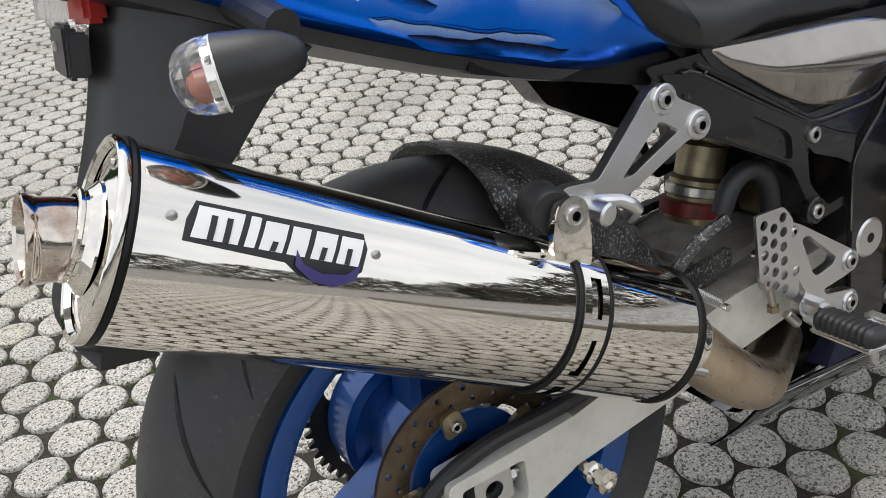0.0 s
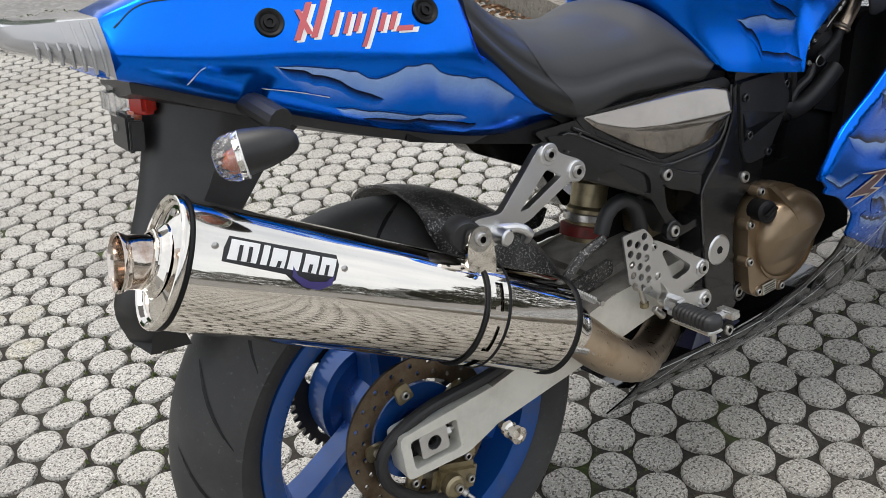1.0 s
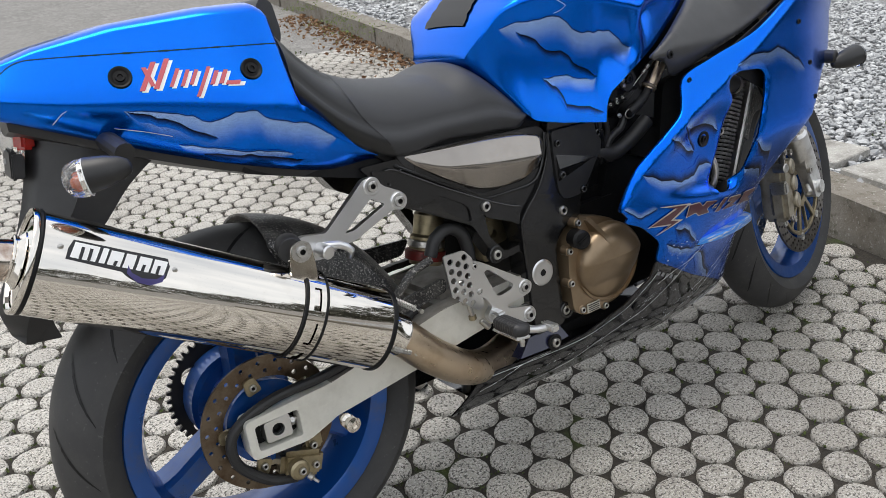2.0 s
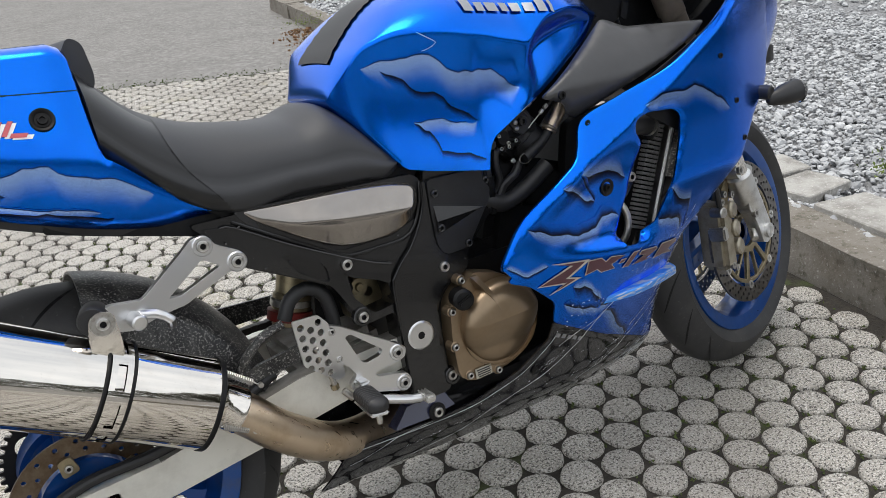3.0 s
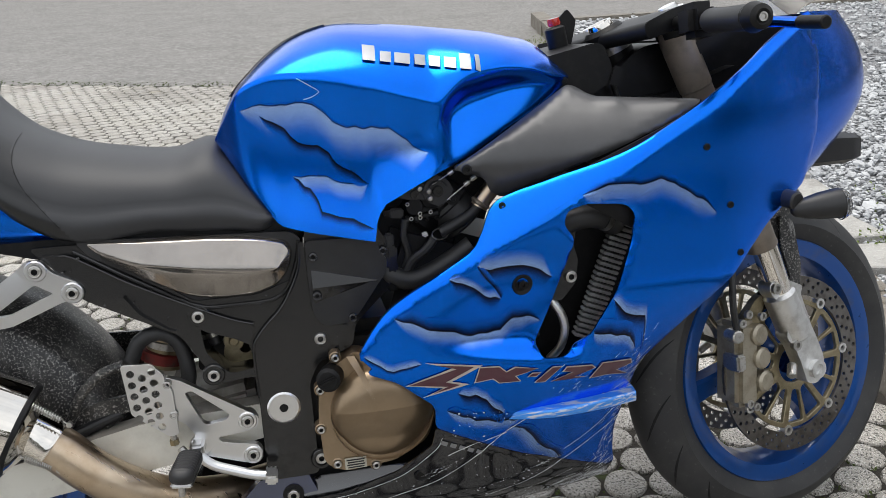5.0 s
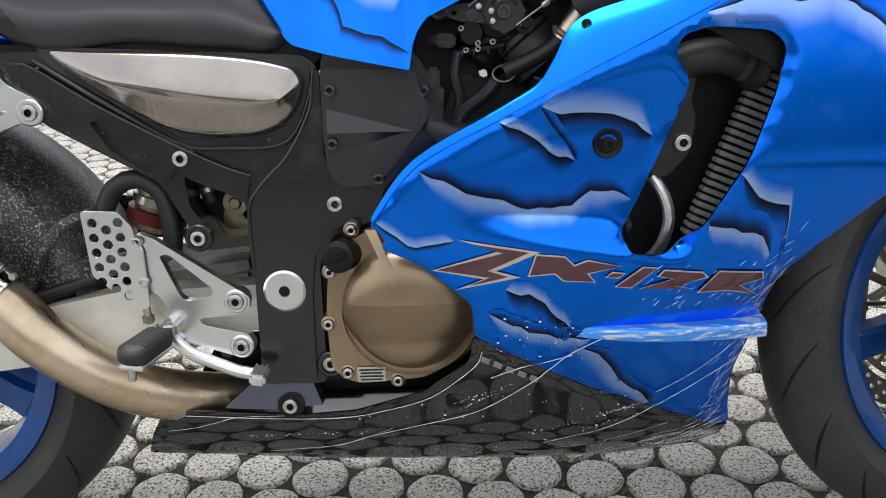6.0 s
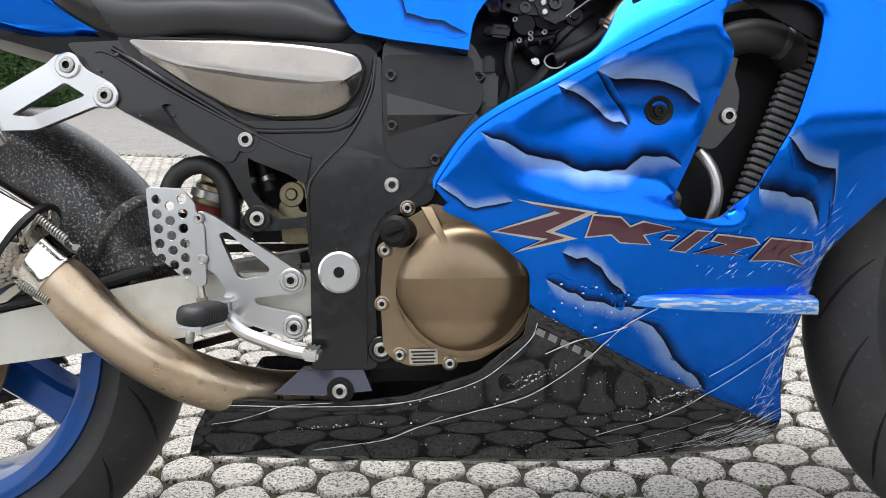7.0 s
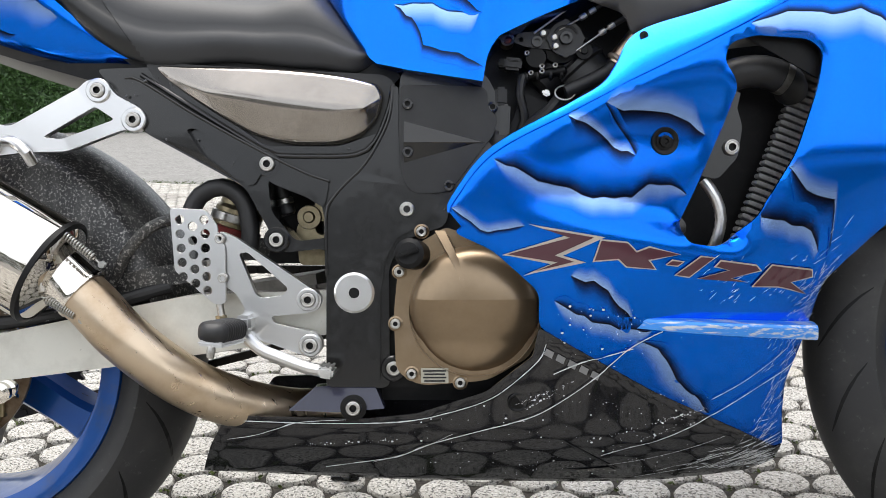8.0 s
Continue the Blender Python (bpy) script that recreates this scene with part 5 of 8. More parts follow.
cover_mid = curve((0.30, 0.670), (0.335, 0.655), (0.36, 0.645), (0.427, 0.632), (0.501, 0.6215), (0.56, 0.617))


def cover_bm():
    """Two long faces that meet in a soft crease: the upper one looks at the sky, the lower one at the ground; the rim rolls in."""
    outline = rounded([(0.296, 0.679), (0.344, 0.6765), (0.446, 0.673), (0.500, 0.668), (0.540, 0.662), (0.573, 0.653), (0.581, 0.638), (0.574, 0.610), (0.556, 0.589), (0.526, 0.578), (0.472, 0.577), (0.431, 0.585), (0.391, 0.606), (0.350, 0.633), (0.313, 0.660)], 0.022, 8)
    rings = []
    for s in (0.0, 0.015, 0.04, 0.08, 0.13, 0.20, 0.32, 0.46, 0.60, 0.70, 0.78, 0.85, 0.90):
        ring = []
        for x, z in outline:
            mx = 0.318 + (x - 0.296) * 0.83
            mz = cover_mid(mx)
            high = 0.036 * min(1.0, max(0.15, (mx - 0.285) / 0.13))
            rim = math.sqrt(max(0.0, 1 - (1 - min(1.0, s / 0.13)) ** 2))
            w = 0.1395 + high * (0.46 * rim + 0.60 * (s if s < 0.70 else 0.70 + 0.20 * math.sin((s - 0.70) / 0.20)))
            ring.append((x + (mx - x) * s, -w, z + (mz - z) * s))
        rings.append(ring)
    bm = loft(rings, True, False)
    bm.faces.new([v for v in bm.verts][-len(outline):])
    bmesh.ops.recalc_face_normals(bm, faces=bm.faces)
    return bm


side_cover = part("side_cover", cover_bm(), silver_pearl, bike, "glossy smoked pearl-grey side cover", sharp=75)
part("cover_back", slab(rounded([(0.285, 0.682), (0.58, 0.664), (0.594, 0.652), (0.586, 0.610), (0.566, 0.574), (0.440, 0.570), (0.300, 0.660)], 0.01), -0.1440, -0.136, (), 0), plastic_black, side_cover)

# tank: sections along x
t_top = curve((0.487, 0.803), (0.505, 0.842), (0.543, 0.886), (0.60, 0.930), (0.66, 0.951), (0.74, 0.950), (0.84, 0.938), (0.94, 0.920), (0.985, 0.904), (1.015, 0.868))
t_crease = curve((0.487, 0.799), (0.505, 0.828), (0.53, 0.866), (0.558, 0.880), (0.633, 0.880), (0.718, 0.858), (0.77, 0.840), (0.800, 0.834), (0.818, 0.850), (0.840, 0.866), (0.873, 0.873), (0.942, 0.868), (0.985, 0.854), (1.015, 0.850))
t_max = curve((0.49, 0.085), (0.52, 0.130), (0.57, 0.165), (0.64, 0.190), (0.72, 0.204), (0.82, 0.203), (0.90, 0.188), (0.97, 0.155), (1.015, 0.125))
T_BOT = ((0.487, 0.797), (0.52, 0.745), (0.567, 0.676), (0.61, 0.664), (0.698, 0.646), (0.703, 0.680), (0.716, 0.698), (0.76, 0.719), (0.84, 0.753), (0.93, 0.798), (1.0, 0.835), (1.015, 0.848))


def t_bot(x):
    return float(np.interp(x, [p[0] for p in T_BOT], [p[1] for p in T_BOT]))



t_low = curve((0.49, 0.080), (0.52, 0.122), (0.57, 0.158), (0.64, 0.182), (0.70, 0.196), (0.80, 0.190), (0.90, 0.168), (1.0, 0.130), (1.015, 0.120))


def tank_bm():
    """A flat-crowned tank: shoulders fall to a crease, the flank below it is hollowed for the knee, and scooped in front for the arm."""
    rings = []

    def ease(t):
        t = max(0.0, min(1.0, t))
        return t * t * (3 - 2 * t)
    for x in [*np.linspace(0.487, 0.685, 27), *np.linspace(0.692, 0.727, 8), *np.linspace(0.733, 1.015, 44)]:
        x = float(x)
        zt, wm, zb, wl = t_top(x), t_max(x), t_bot(x), t_low(x)
        zc = max(zb + 0.002, min(t_crease(x), zt - 0.004))
        scoop = 0.028 * ease((x - 0.792) / 0.035) * (1 - ease((x - 0.88) / 0.12))
        knee = 0.015 * ease((x - 0.50) / 0.08) * (1 - ease((x - 0.78) / 0.03))
        half = []
        for k in range(22):
            t = k / 21
            dip = ease((1 - t) / 0.42) * (t / 0.70 if t < 0.70 else 1.0)
            half.append((wl + (wm - wl) * t ** 0.7 - scoop * dip - knee * math.sin(math.pi * t), zb + (zc - zb) * t))
        ze, we = zc + (zt - zc) * 0.80, wm * 0.58
        for k in range(1, 13):
            t = k / 12
            half.append(((1 - t) ** 2 * wm + 2 * t * (1 - t) * wm * 0.90 + t * t * we, (1 - t) ** 2 * zc + 2 * t * (1 - t) * (zc + 0.66 * (ze - zc)) + t * t * ze))
        for k in range(1, 9):
            t = k / 8
            half.append((we * (1 - t), ze + (zt - ze) * (1 - (1 - t) ** 2)))
        right = [(x, -max(0.0, w), z) for w, z in half]
        rings.append(right + [(x, max(0.0, w), z) for w, z in half[-2::-1]])
    return loft(rings)


tank = part("fuel_tank", tank_bm(), blue_paint, bike, "metallic blue fuel tank with torn-metal graphics", sharp=75)

# seat and tail
s_top = curve((0.135, 0.925), (0.16, 0.892), (0.20, 0.850), (0.26, 0.816), (0.34, 0.795), (0.42, 0.786), (0.485, 0.795), (0.52, 0.765), (0.545, 0.735), (0.572, 0.698))
s_bot = curve((0.135, 0.80), (0.18, 0.752), (0.26, 0.690), (0.40, 0.683), (0.50, 0.674), (0.555, 0.674), (0.572, 0.688))
s_wid = curve((0.135, 0.158), (0.20, 0.158), (0.28, 0.157), (0.38, 0.152), (0.48, 0.150), (0.55, 0.148), (0.572, 0.142))


def seat_bm():
    rings = []
    for x in np.linspace(0.135, 0.572, 110):
        x = float(x)
        zt, zb, w = s_top(x), s_bot(x), s_wid(x)
        half = [(w * 0.93, zb)]
        for k in range(8):
            t = k / 7
            half.append((w * (0.955 + 0.045 * math.sin(t * math.pi)), zb + 0.006 + (zt - zb) * 0.30 * t))
        z0 = zb + 0.006 + (zt - zb) * 0.30
        for k in range(1, 17):
            a = k / 16 * math.pi / 2
            half.append((w * 0.955 * max(0, math.cos(a)) ** 0.85, z0 + (zt - z0) * math.sin(a) ** 0.95))
        rings.append([(x, -p, z) for p, z in half] + [(x, p, z) for p, z in half[-2::-1]])
    return loft(rings)


seat = part("rider_seat", seat_bm(), seat_vinyl, bike, "black vinyl rider seat", sharp=60)
seat.data.materials.append(seat_gloss)
seat_edge = curve((0.67, 0.296), (0.690, 0.284), (0.721, 0.262), (0.755, 0.238), (0.80, 0.222), (0.853, 0.222), (0.90, 0.215))
for p in seat.data.polygons:
    # the smooth side panels behind the rider
    if p.center.x < seat_edge(p.center.z) and abs(p.center.y) > 0.095:
        p.material_index = 1
part("seat_base", slab(rounded([(0.24, 0.700), (0.40, 0.696), (0.56, 0.688), (0.60, 0.665), (0.58, 0.645), (0.30, 0.655)], 0.006), -0.132, 0.132, (), 0.003), dark_part, seat)
part("bump_pad", join(slab(rounded([(0.122, 0.885), (0.128, 0.935), (0.142, 0.955), (0.158, 0.945), (0.164, 0.900), (0.158, 0.880)], 0.010), -0.085, 0.085, (), 0.010, 4)), seat_vinyl, bike, "padded black bump stop")
TA_TOP = ((-0.262, 0.905), (-0.24, 0.922), (-0.18, 0.938), (-0.08, 0.952), (0.04, 0.955), (0.120, 0.951), (0.130, 0.940), (0.138, 0.80), (0.20, 0.742), (0.275, 0.682))


def ta_top(x):
    return float(np.interp(x, [p[0] for p in TA_TOP], [p[1] for p in TA_TOP]))



ta_bot = curve((-0.262, 0.862), (-0.23, 0.848), (-0.15, 0.810), (-0.076, 0.776), (0.043, 0.728), (0.163, 0.690), (0.24, 0.677), (0.275, 0.676))
ta_wid = curve((-0.262, 0.084), (-0.22, 0.102), (-0.15, 0.120), (-0.09, 0.133), (0.0, 0.154), (0.08, 0.170), (0.14, 0.168), (0.20, 0.152), (0.275, 0.128))
ta_crease = curve((-0.262, 0.888), (-0.18, 0.868), (-0.05, 0.845), (0.05, 0.822), (0.138, 0.795), (0.20, 0.738), (0.275, 0.680))


def tail_bm():
    rings = []
    for x in [*np.linspace(-0.262, 0.125, 34), 0.130, 0.134, 0.138, *np.linspace(0.145, 0.275, 14)]:
        x = float(x)
        zt, zb, w = ta_top(x), ta_bot(x), ta_wid(x)
        zt = max(zt, zb + 0.004)
        # undercut below the crease, a sloping flank above it, and a flat crown
        zs = max(zb + 0.002, min(ta_crease(x), zt - 0.001))
        half = [(w * (0.80 + 0.20 * math.sin(k / 9 * math.pi / 2) ** 0.8), zb + (zs - zb) * k / 9) for k in range(9)]
        ze = zs + (zt - zs) * 0.86
        we = w * 0.74
        half += [(w - 0.0012, zs + 0.001)]
        half += [(w + (we - w) * (k / 8) ** 1.15, zs + (ze - zs) * k / 8) for k in range(1, 8)]
        for k in range(9):
            a = k / 8 * math.pi / 2
            half.append((we * max(0, math.cos(a)) ** 0.30, ze + (zt - ze) * math.sin(a) ** 1.3))
        rings.append([(x, -p, z) for p, z in half] + [(x, p, z) for p, z in half[-2::-1]])
    return loft(rings)


tail = part("tail_cowl", tail_bm(), blue_paint, bike, "metallic blue tail cowl with torn-metal graphics", sharp=60)

# ---- the motorcycle's fittings ----
# rear of the seat: passenger peg bracket that also carries the silencer
brk = rounded([(0.218, 0.661), (0.240, 0.660), (0.250, 0.643), (0.284, 0.624), (0.290, 0.608), (0.279, 0.596), (0.262, 0.600), (0.191, 0.573), (0.150, 0.572), (0.112, 0.566), (0.070, 0.579), (0.060, 0.600), (0.086, 0.612), (0.131, 0.602), (0.206, 0.650)], 0.007)
brk_hole = rounded([(0.226, 0.628), (0.250, 0.612), (0.186, 0.588), (0.166, 0.590)], 0.005)


def bent(bm):
    """The arm runs outwards to the silencer's clamp."""
    for v in bm.verts:
        v.co.y -= 0.26 * max(0.0, 0.205 - v.co.x)
    return bm


bracket = part("peg_bracket", bent(slab(brk, -0.149, -0.137, [brk_hole], 0.0028, 3)), brushed, bike, "cast aluminium passenger peg bracket")
for x, z in ((0.231, 0.647), (0.274, 0.611)):
    part("bracket_boss", lathe([(0.0150, 0), (0.0150, 0.004), (0.0135, 0.0055), (0.0098, 0.0055), (0.0098, 0.003), (0.006, 0.003)], (x, -0.147, z), (0, -1, 0), 28), brushed, bracket)
    share("bolt", bolt_big, None, bracket, "", Matrix.Translation((x, -0.1495, z)))
part("peg_clevis", tube([(0.118, -0.168, 0.585), (0.142, -0.182, 0.583), (0.158, -0.184, 0.570), (0.160, -0.172, 0.558)], 0.0065, 12), brushed, bracket)
part("clevis_tube", rod((0.110, -0.152, 0.585), (0.118, -0.196, 0.580), 0.011), brushed, bracket)

# right footrest plate, heel guard, peg and brake lever
rs_out = rounded([(0.380, 0.476), (0.400, 0.468), (0.484, 0.410), (0.504, 0.396), (0.500, 0.380), (0.486, 0.376), (0.442, 0.372), (0.446, 0.364), (0.498, 0.352), (0.505, 0.338), (0.492, 0.322), (0.472, 0.328), (0.425, 0.345), (0.404, 0.352), (0.398, 0.366), (0.412, 0.380), (0.400, 0.400), (0.378, 0.415)], 0.006)
rs_hole = rounded([(0.404, 0.448), (0.414, 0.450), (0.463, 0.406), (0.458, 0.398), (0.432, 0.394), (0.424, 0.398)], 0.006)
plate = part("footrest_plate", slab(rs_out, -0.166, -0.154, [rs_hole], 0.0028, 3), brushed, bike, "machined aluminium footrest plate")
for x, z in ((0.487, 0.392), (0.489, 0.337)):
    part("plate_boss", lathe([(0.0140, -0.016), (0.0140, 0.003), (0.0125, 0.0045), (0.0098, 0.0045), (0.0098, 0.002), (0.006, 0.002)], (x, -0.164, z), (0, -1, 0), 28), brushed, plate)
    share("bolt", bolt_big, None, plate, "", Matrix.Translation((x, -0.165, z)))
heel_holes = [circle(x, z, 0.0056, 12) for x, z in ((0.336, 0.489), (0.336, 0.472), (0.337, 0.455), (0.338, 0.438), (0.339, 0.421), (0.351, 0.481), (0.351, 0.464), (0.352, 0.447), (0.353, 0.430), (0.354, 0.413), (0.365, 0.489), (0.366, 0.472), (0.366, 0.455), (0.367, 0.438), (0.367, 0.421), (0.368, 0.404))]
heel_out = rounded([(0.324, 0.503), (0.366, 0.501), (0.381, 0.482), (0.381, 0.466), (0.389, 0.458), (0.390, 0.389), (0.377, 0.387), (0.329, 0.428)], 0.005)
heel = part("heel_guard", slab(heel_out, -0.173, -0.169, heel_holes, 0.0006, 1), brushed, bike, "perforated aluminium heel guard")
bolts(bolt_small, [(0.383, 0.169, 0.466), (0.386, 0.169, 0.419)], heel)
part("peg_hinge", join(box(0.413, -0.176, 0.366, 0.020, 0.030, 0.018, 0.004)), brushed, plate)


def peg_bm():
    """A rounded rubber peg whose ribs run across it."""
    rings = []
    for k in range(61):
        y = -0.042 + 0.084 * k / 60
        end = min(1.0, ((0.0425 - abs(y)) / 0.010)) ** 0.5
        q = end * (0.955 + 0.045 * math.cos(2 * math.pi * y / 0.0075)) if abs(y) < 0.034 else end * 0.97
        ring = []
        for m in range(28):
            a = 2 * math.pi * m / 28
            c, d = math.cos(a), math.sin(a)
            ring.append((0.0175 * q * math.copysign(abs(c) ** 0.7, c), y, 0.0125 * q * math.copysign(abs(d) ** 0.7, d) + 0.002))
        rings.append(ring)
    return loft(rings)


peg = part("footpeg", peg_bm(), hose_rubber, bike, "ribbed black rubber footpeg", sharp=50)
peg.matrix_basis = Matrix.Translation((0.401, -0.228, 0.361)) @ Euler((radians(-3), radians(6), radians(-5))).to_matrix().to_4x4()
part("peg_base", box(0, 0.002, -0.0105, 0.030, 0.078, 0.006, 0.0025), brushed, peg, "bare alloy peg core")
part("feeler", lathe([(0, 0), (0.004, 0), (0.005, 0.006), (0.004, 0.014), (0, 0.015)], (0, -0.031, -0.012), (0, 0, -1), 12), steel, peg)
lever = part("brake_lever", tube([(0.410, -0.170, 0.352), (0.430, -0.174, 0.334), (0.455, -0.178, 0.324), (0.490, -0.182, 0.312), (0.512, -0.184, 0.309)], 0.0075, 12, 0.008), brushed, bike, "alloy rear brake lever")
tipo = part("lever_tip", box(0.513, -0.190, 0.310, 0.018, 0.034, 0.013, 0.003, (0, 8, 0)), alu, lever)
for k in range(3):
    part("tip_rib", box(0.507 + 0.006 * k, -0.190, 0.3175 - 0.0008 * k, 0.003, 0.032, 0.003, 0.0008, (0, 8, 0)), alu, lever)
part("master_cylinder", join(rod((0.366, -0.140, 0.440), (0.374, -0.146, 0.395), 0.010), rod((0.374, -0.147, 0.396), (0.379, -0.150, 0.362), 0.0045)), steel, bike, "rear brake master cylinder")
part("clevis_nut", lathe([(0, 0), (0.007, 0), (0.007, 0.008), (0, 0.008)], (0.377, -0.149, 0.372), (0.1, 0, -1), 6), gold, bike, smooth=False)
part("pedal_spring", rod((0.386, -0.160, 0.362), (0.398, -0.166, 0.345), 0.006), steel, bike)
part("reservoir_hose", tube([(0.322, -0.136, 0.492), (0.286, -0.132, 0.480), (0.252, -0.124, 0.448), (0.236, -0.118, 0.418), (0.222, -0.112, 0.396)], 0.0075, 12), mud_plastic, bike, "muddy black brake hose")
part("breather_hose", tube([(0.330, -0.122, 0.492), (0.346, -0.122, 0.520), (0.374, -0.122, 0.530), (0.400, -0.122, 0.512), (0.408, -0.122, 0.470), (0.404, -0.122, 0.44)], 0.0115, 14), hose_rubber, bike, "thick black rubber hose")
# shock absorber behind the frame opening
shock = part("shock_absorber", lathe([(0.030, 0), (0.032, 0.01), (0.032, 0.05), (0.028, 0.055), (0.028, 0.09), (0.020, 0.10), (0.014, 0.16), (0, 0.16)], (0.362, -0.045, 0.455), (0.30, 0.0, 1), 28), gold, bike, "shock absorber with a red collar")
part("collar", lathe([(0.030, 0), (0.037, 0.002), (0.037, 0.018), (0.030, 0.020)], (0.362, -0.045, 0.462), (0.30, 0, 1), 28), red_collar, shock, "red collar")
part("spring_seat", lathe([(0.030, 0), (0.034, 0.002), (0.034, 0.012), (0.030, 0.014)], (0.369, -0.045, 0.485), (0.30, 0, 1), 28), steel, shock)
linkage = part("linkage", slab(rounded([(0.462, 0.430), (0.53, 0.43), (0.53, 0.535), (0.492, 0.535), (0.482, 0.505), (0.458, 0.480)], 0.008), -0.085, 0.06, [circle(0.492, 0.478, 0.009, 16)], 0.004), gold, bike, "bronze linkage arm")
part("linkage_joint", lathe([(0, 0.008), (0.006, 0.008), (0.008, 0.004), (0.015, 0.004), (0.016, 0)], (0.476, -0.086, 0.492), (0, -1, 0), 20), gold, linkage)
part("hose_joint", rod((0.438, -0.10, 0.545), (0.452, -0.10, 0.495), 0.010), hose_rubber, linkage)
part("hose_band", rod((0.446, -0.10, 0.517), (0.449, -0.10, 0.507), 0.0112), steel, linkage)
part("linkage_back", slab(rounded([(0.41, 0.43), (0.54, 0.43), (0.54, 0.57), (0.43, 0.57)], 0.01), -0.03, 0.0, (), 0.002), dark_part, linkage)
part("lower_bracket", loft([[(0.460, -0.160, 0.257), (0.492, -0.150, 0.284), (0.492, -0.130, 0.284), (0.460, -0.130, 0.253)], [(0.520, -0.163, 0.255), (0.525, -0.151, 0.286), (0.525, -0.130, 0.286), (0.520, -0.130, 0.251)], [(0.577, -0.160, 0.259), (0.565, -0.150, 0.285), (0.565, -0.130, 0.285), (0.577, -0.130, 0.255)]]), blue_black, bike, "glossy dark pan bracket")
share("bolt", bolt_big, None, belly, "", Matrix.Translation((0.540, -0.164, 0.261)))
part("pan_grommet", lathe([(0.010, 0), (0.015, 0.001), (0.016, 0.005), (0.010, 0.006)], (0.540, -0.159, 0.261), (0, -1, 0), 24), dark_part, belly)
stand = part("side_stand", tube([(0.50, 0.11, 0.24), (0.49, 0.18, 0.16), (0.475, 0.27, 0.06), (0.47, 0.29, 0.046)], 0.011, 12), steel, bike, "side stand")
part("stand_foot", box(0.47, 0.30, 0.046, 0.05, 0.05, 0.006, 0.002, (8, 0, 0)), dark_part, stand)


# mudguards: shells over the tyres
def arc_shell(c, R, a0, a1, half, skirt, th=0.004, n=30):
    rings = []
    for k in range(n + 1):
        t = k / n
        a = radians(a0 + (a1 - a0) * t)
        sk = skirt(t)
        sec = []
        for y, d in ((-half - 0.004, sk), (-half, 0.012), (-half * 0.86, 0.0), (-half * 0.5, -0.008), (0, -0.011), (half * 0.5, -0.008), (half * 0.86, 0), (half, 0.012), (half + 0.004, sk)):
            sec.append((y, R - d))
        ring = [(c[0] + r * math.cos(a), c[1] + y, c[2] + r * math.sin(a)) for y, r in sec]
        ring += [(c[0] + (r - th) * math.cos(a), c[1] + y * 0.965, c[2] + (r - th) * math.sin(a)) for y, r in sec[::-1]]
        rings.append(ring)
    return loft(rings)


def hugger_bm():
    """A shell over the tyre's upper front, cut off square at the back, with a deep flank down to the swing arm."""
    rings = []
    for k in range(37):
        a = radians(15 + 63 * k / 36)
        low = max(0.150, min(0.288, 0.094 / math.sin(a)))
        low += (0.290 - low) * max(0.0, (k - 24) / 12)
        sec = [(-0.107, low), (-0.108, 0.5 * (low + 0.290)), (-0.106, 0.290), (-0.099, 0.299), (-0.086, 0.307), (-0.062, 0.317), (-0.03, 0.324), (0, 0.326), (0.03, 0.324), (0.062, 0.317), (0.086, 0.307), (0.099, 0.299), (0.106, 0.290), (0.108, 0.280)]
        ring = [(RA[0] + r * math.cos(a), y, RA[2] + r * math.sin(a)) for y, r in sec]
        rings.append(ring + [(RA[0] + (r - 0.004) * math.cos(a), y * 0.965, RA[2] + (r - 0.004) * math.sin(a)) for y, r in sec[::-1]])
    return loft(rings)


hugger = part("rear_hugger", hugger_bm(), mud_plastic, bike, "black hugger spattered with dried mud", sharp=50)
part("chain_guard", slab(rounded([(0.02, 0.43), (0.40, 0.43), (0.42, 0.46), (0.20, 0.475), (0.05, 0.455)], 0.01), 0.106, 0.112, [circle(0.08 + 0.018 * k, 0.448, 0.005, 8) for k in range(8)], 0.0008, 1), mud_plastic, hugger)
part("hugger_arm", slab(rounded([(0.16, 0.385), (0.36, 0.415), (0.36, 0.440), (0.28, 0.43), (0.17, 0.405)], 0.008), -0.108, -0.100, (), 0.002), mud_plastic, hugger)

# tail underside, mudguard, plate bracket and lamps
tray = []
for x in np.linspace(-0.235, 0.30, 14):
    zb, w = ta_bot(float(x)), ta_wid(float(x)) * 0.80
    tray.append([(x, -w, zb + 0.012), (x, -w * 0.92, zb - 0.012), (x, 0, zb - 0.022), (x, w * 0.92, zb - 0.012), (x, w, zb + 0.012)])
under = part("undertray", loft([r + [(x, y * 0.9, z + 0.02) for x, y, z in r[::-1]] for r in tray]), plastic_black, bike, "black plastic undertray", sharp=50)
part("subframe_rail", slab(rounded([(0.30, 0.690), (0.24, 0.655), (0.12, 0.690), (0.04, 0.715), (0.05, 0.735), (0.25, 0.69)], 0.008), -0.125, -0.095, (), 0.003), dark_part, bike)
part("subframe_rail", slab(rounded([(0.30, 0.690), (0.24, 0.655), (0.12, 0.690), (0.04, 0.715), (0.05, 0.735), (0.25, 0.69)], 0.008), 0.095, 0.125, (), 0.003), dark_part, bike)


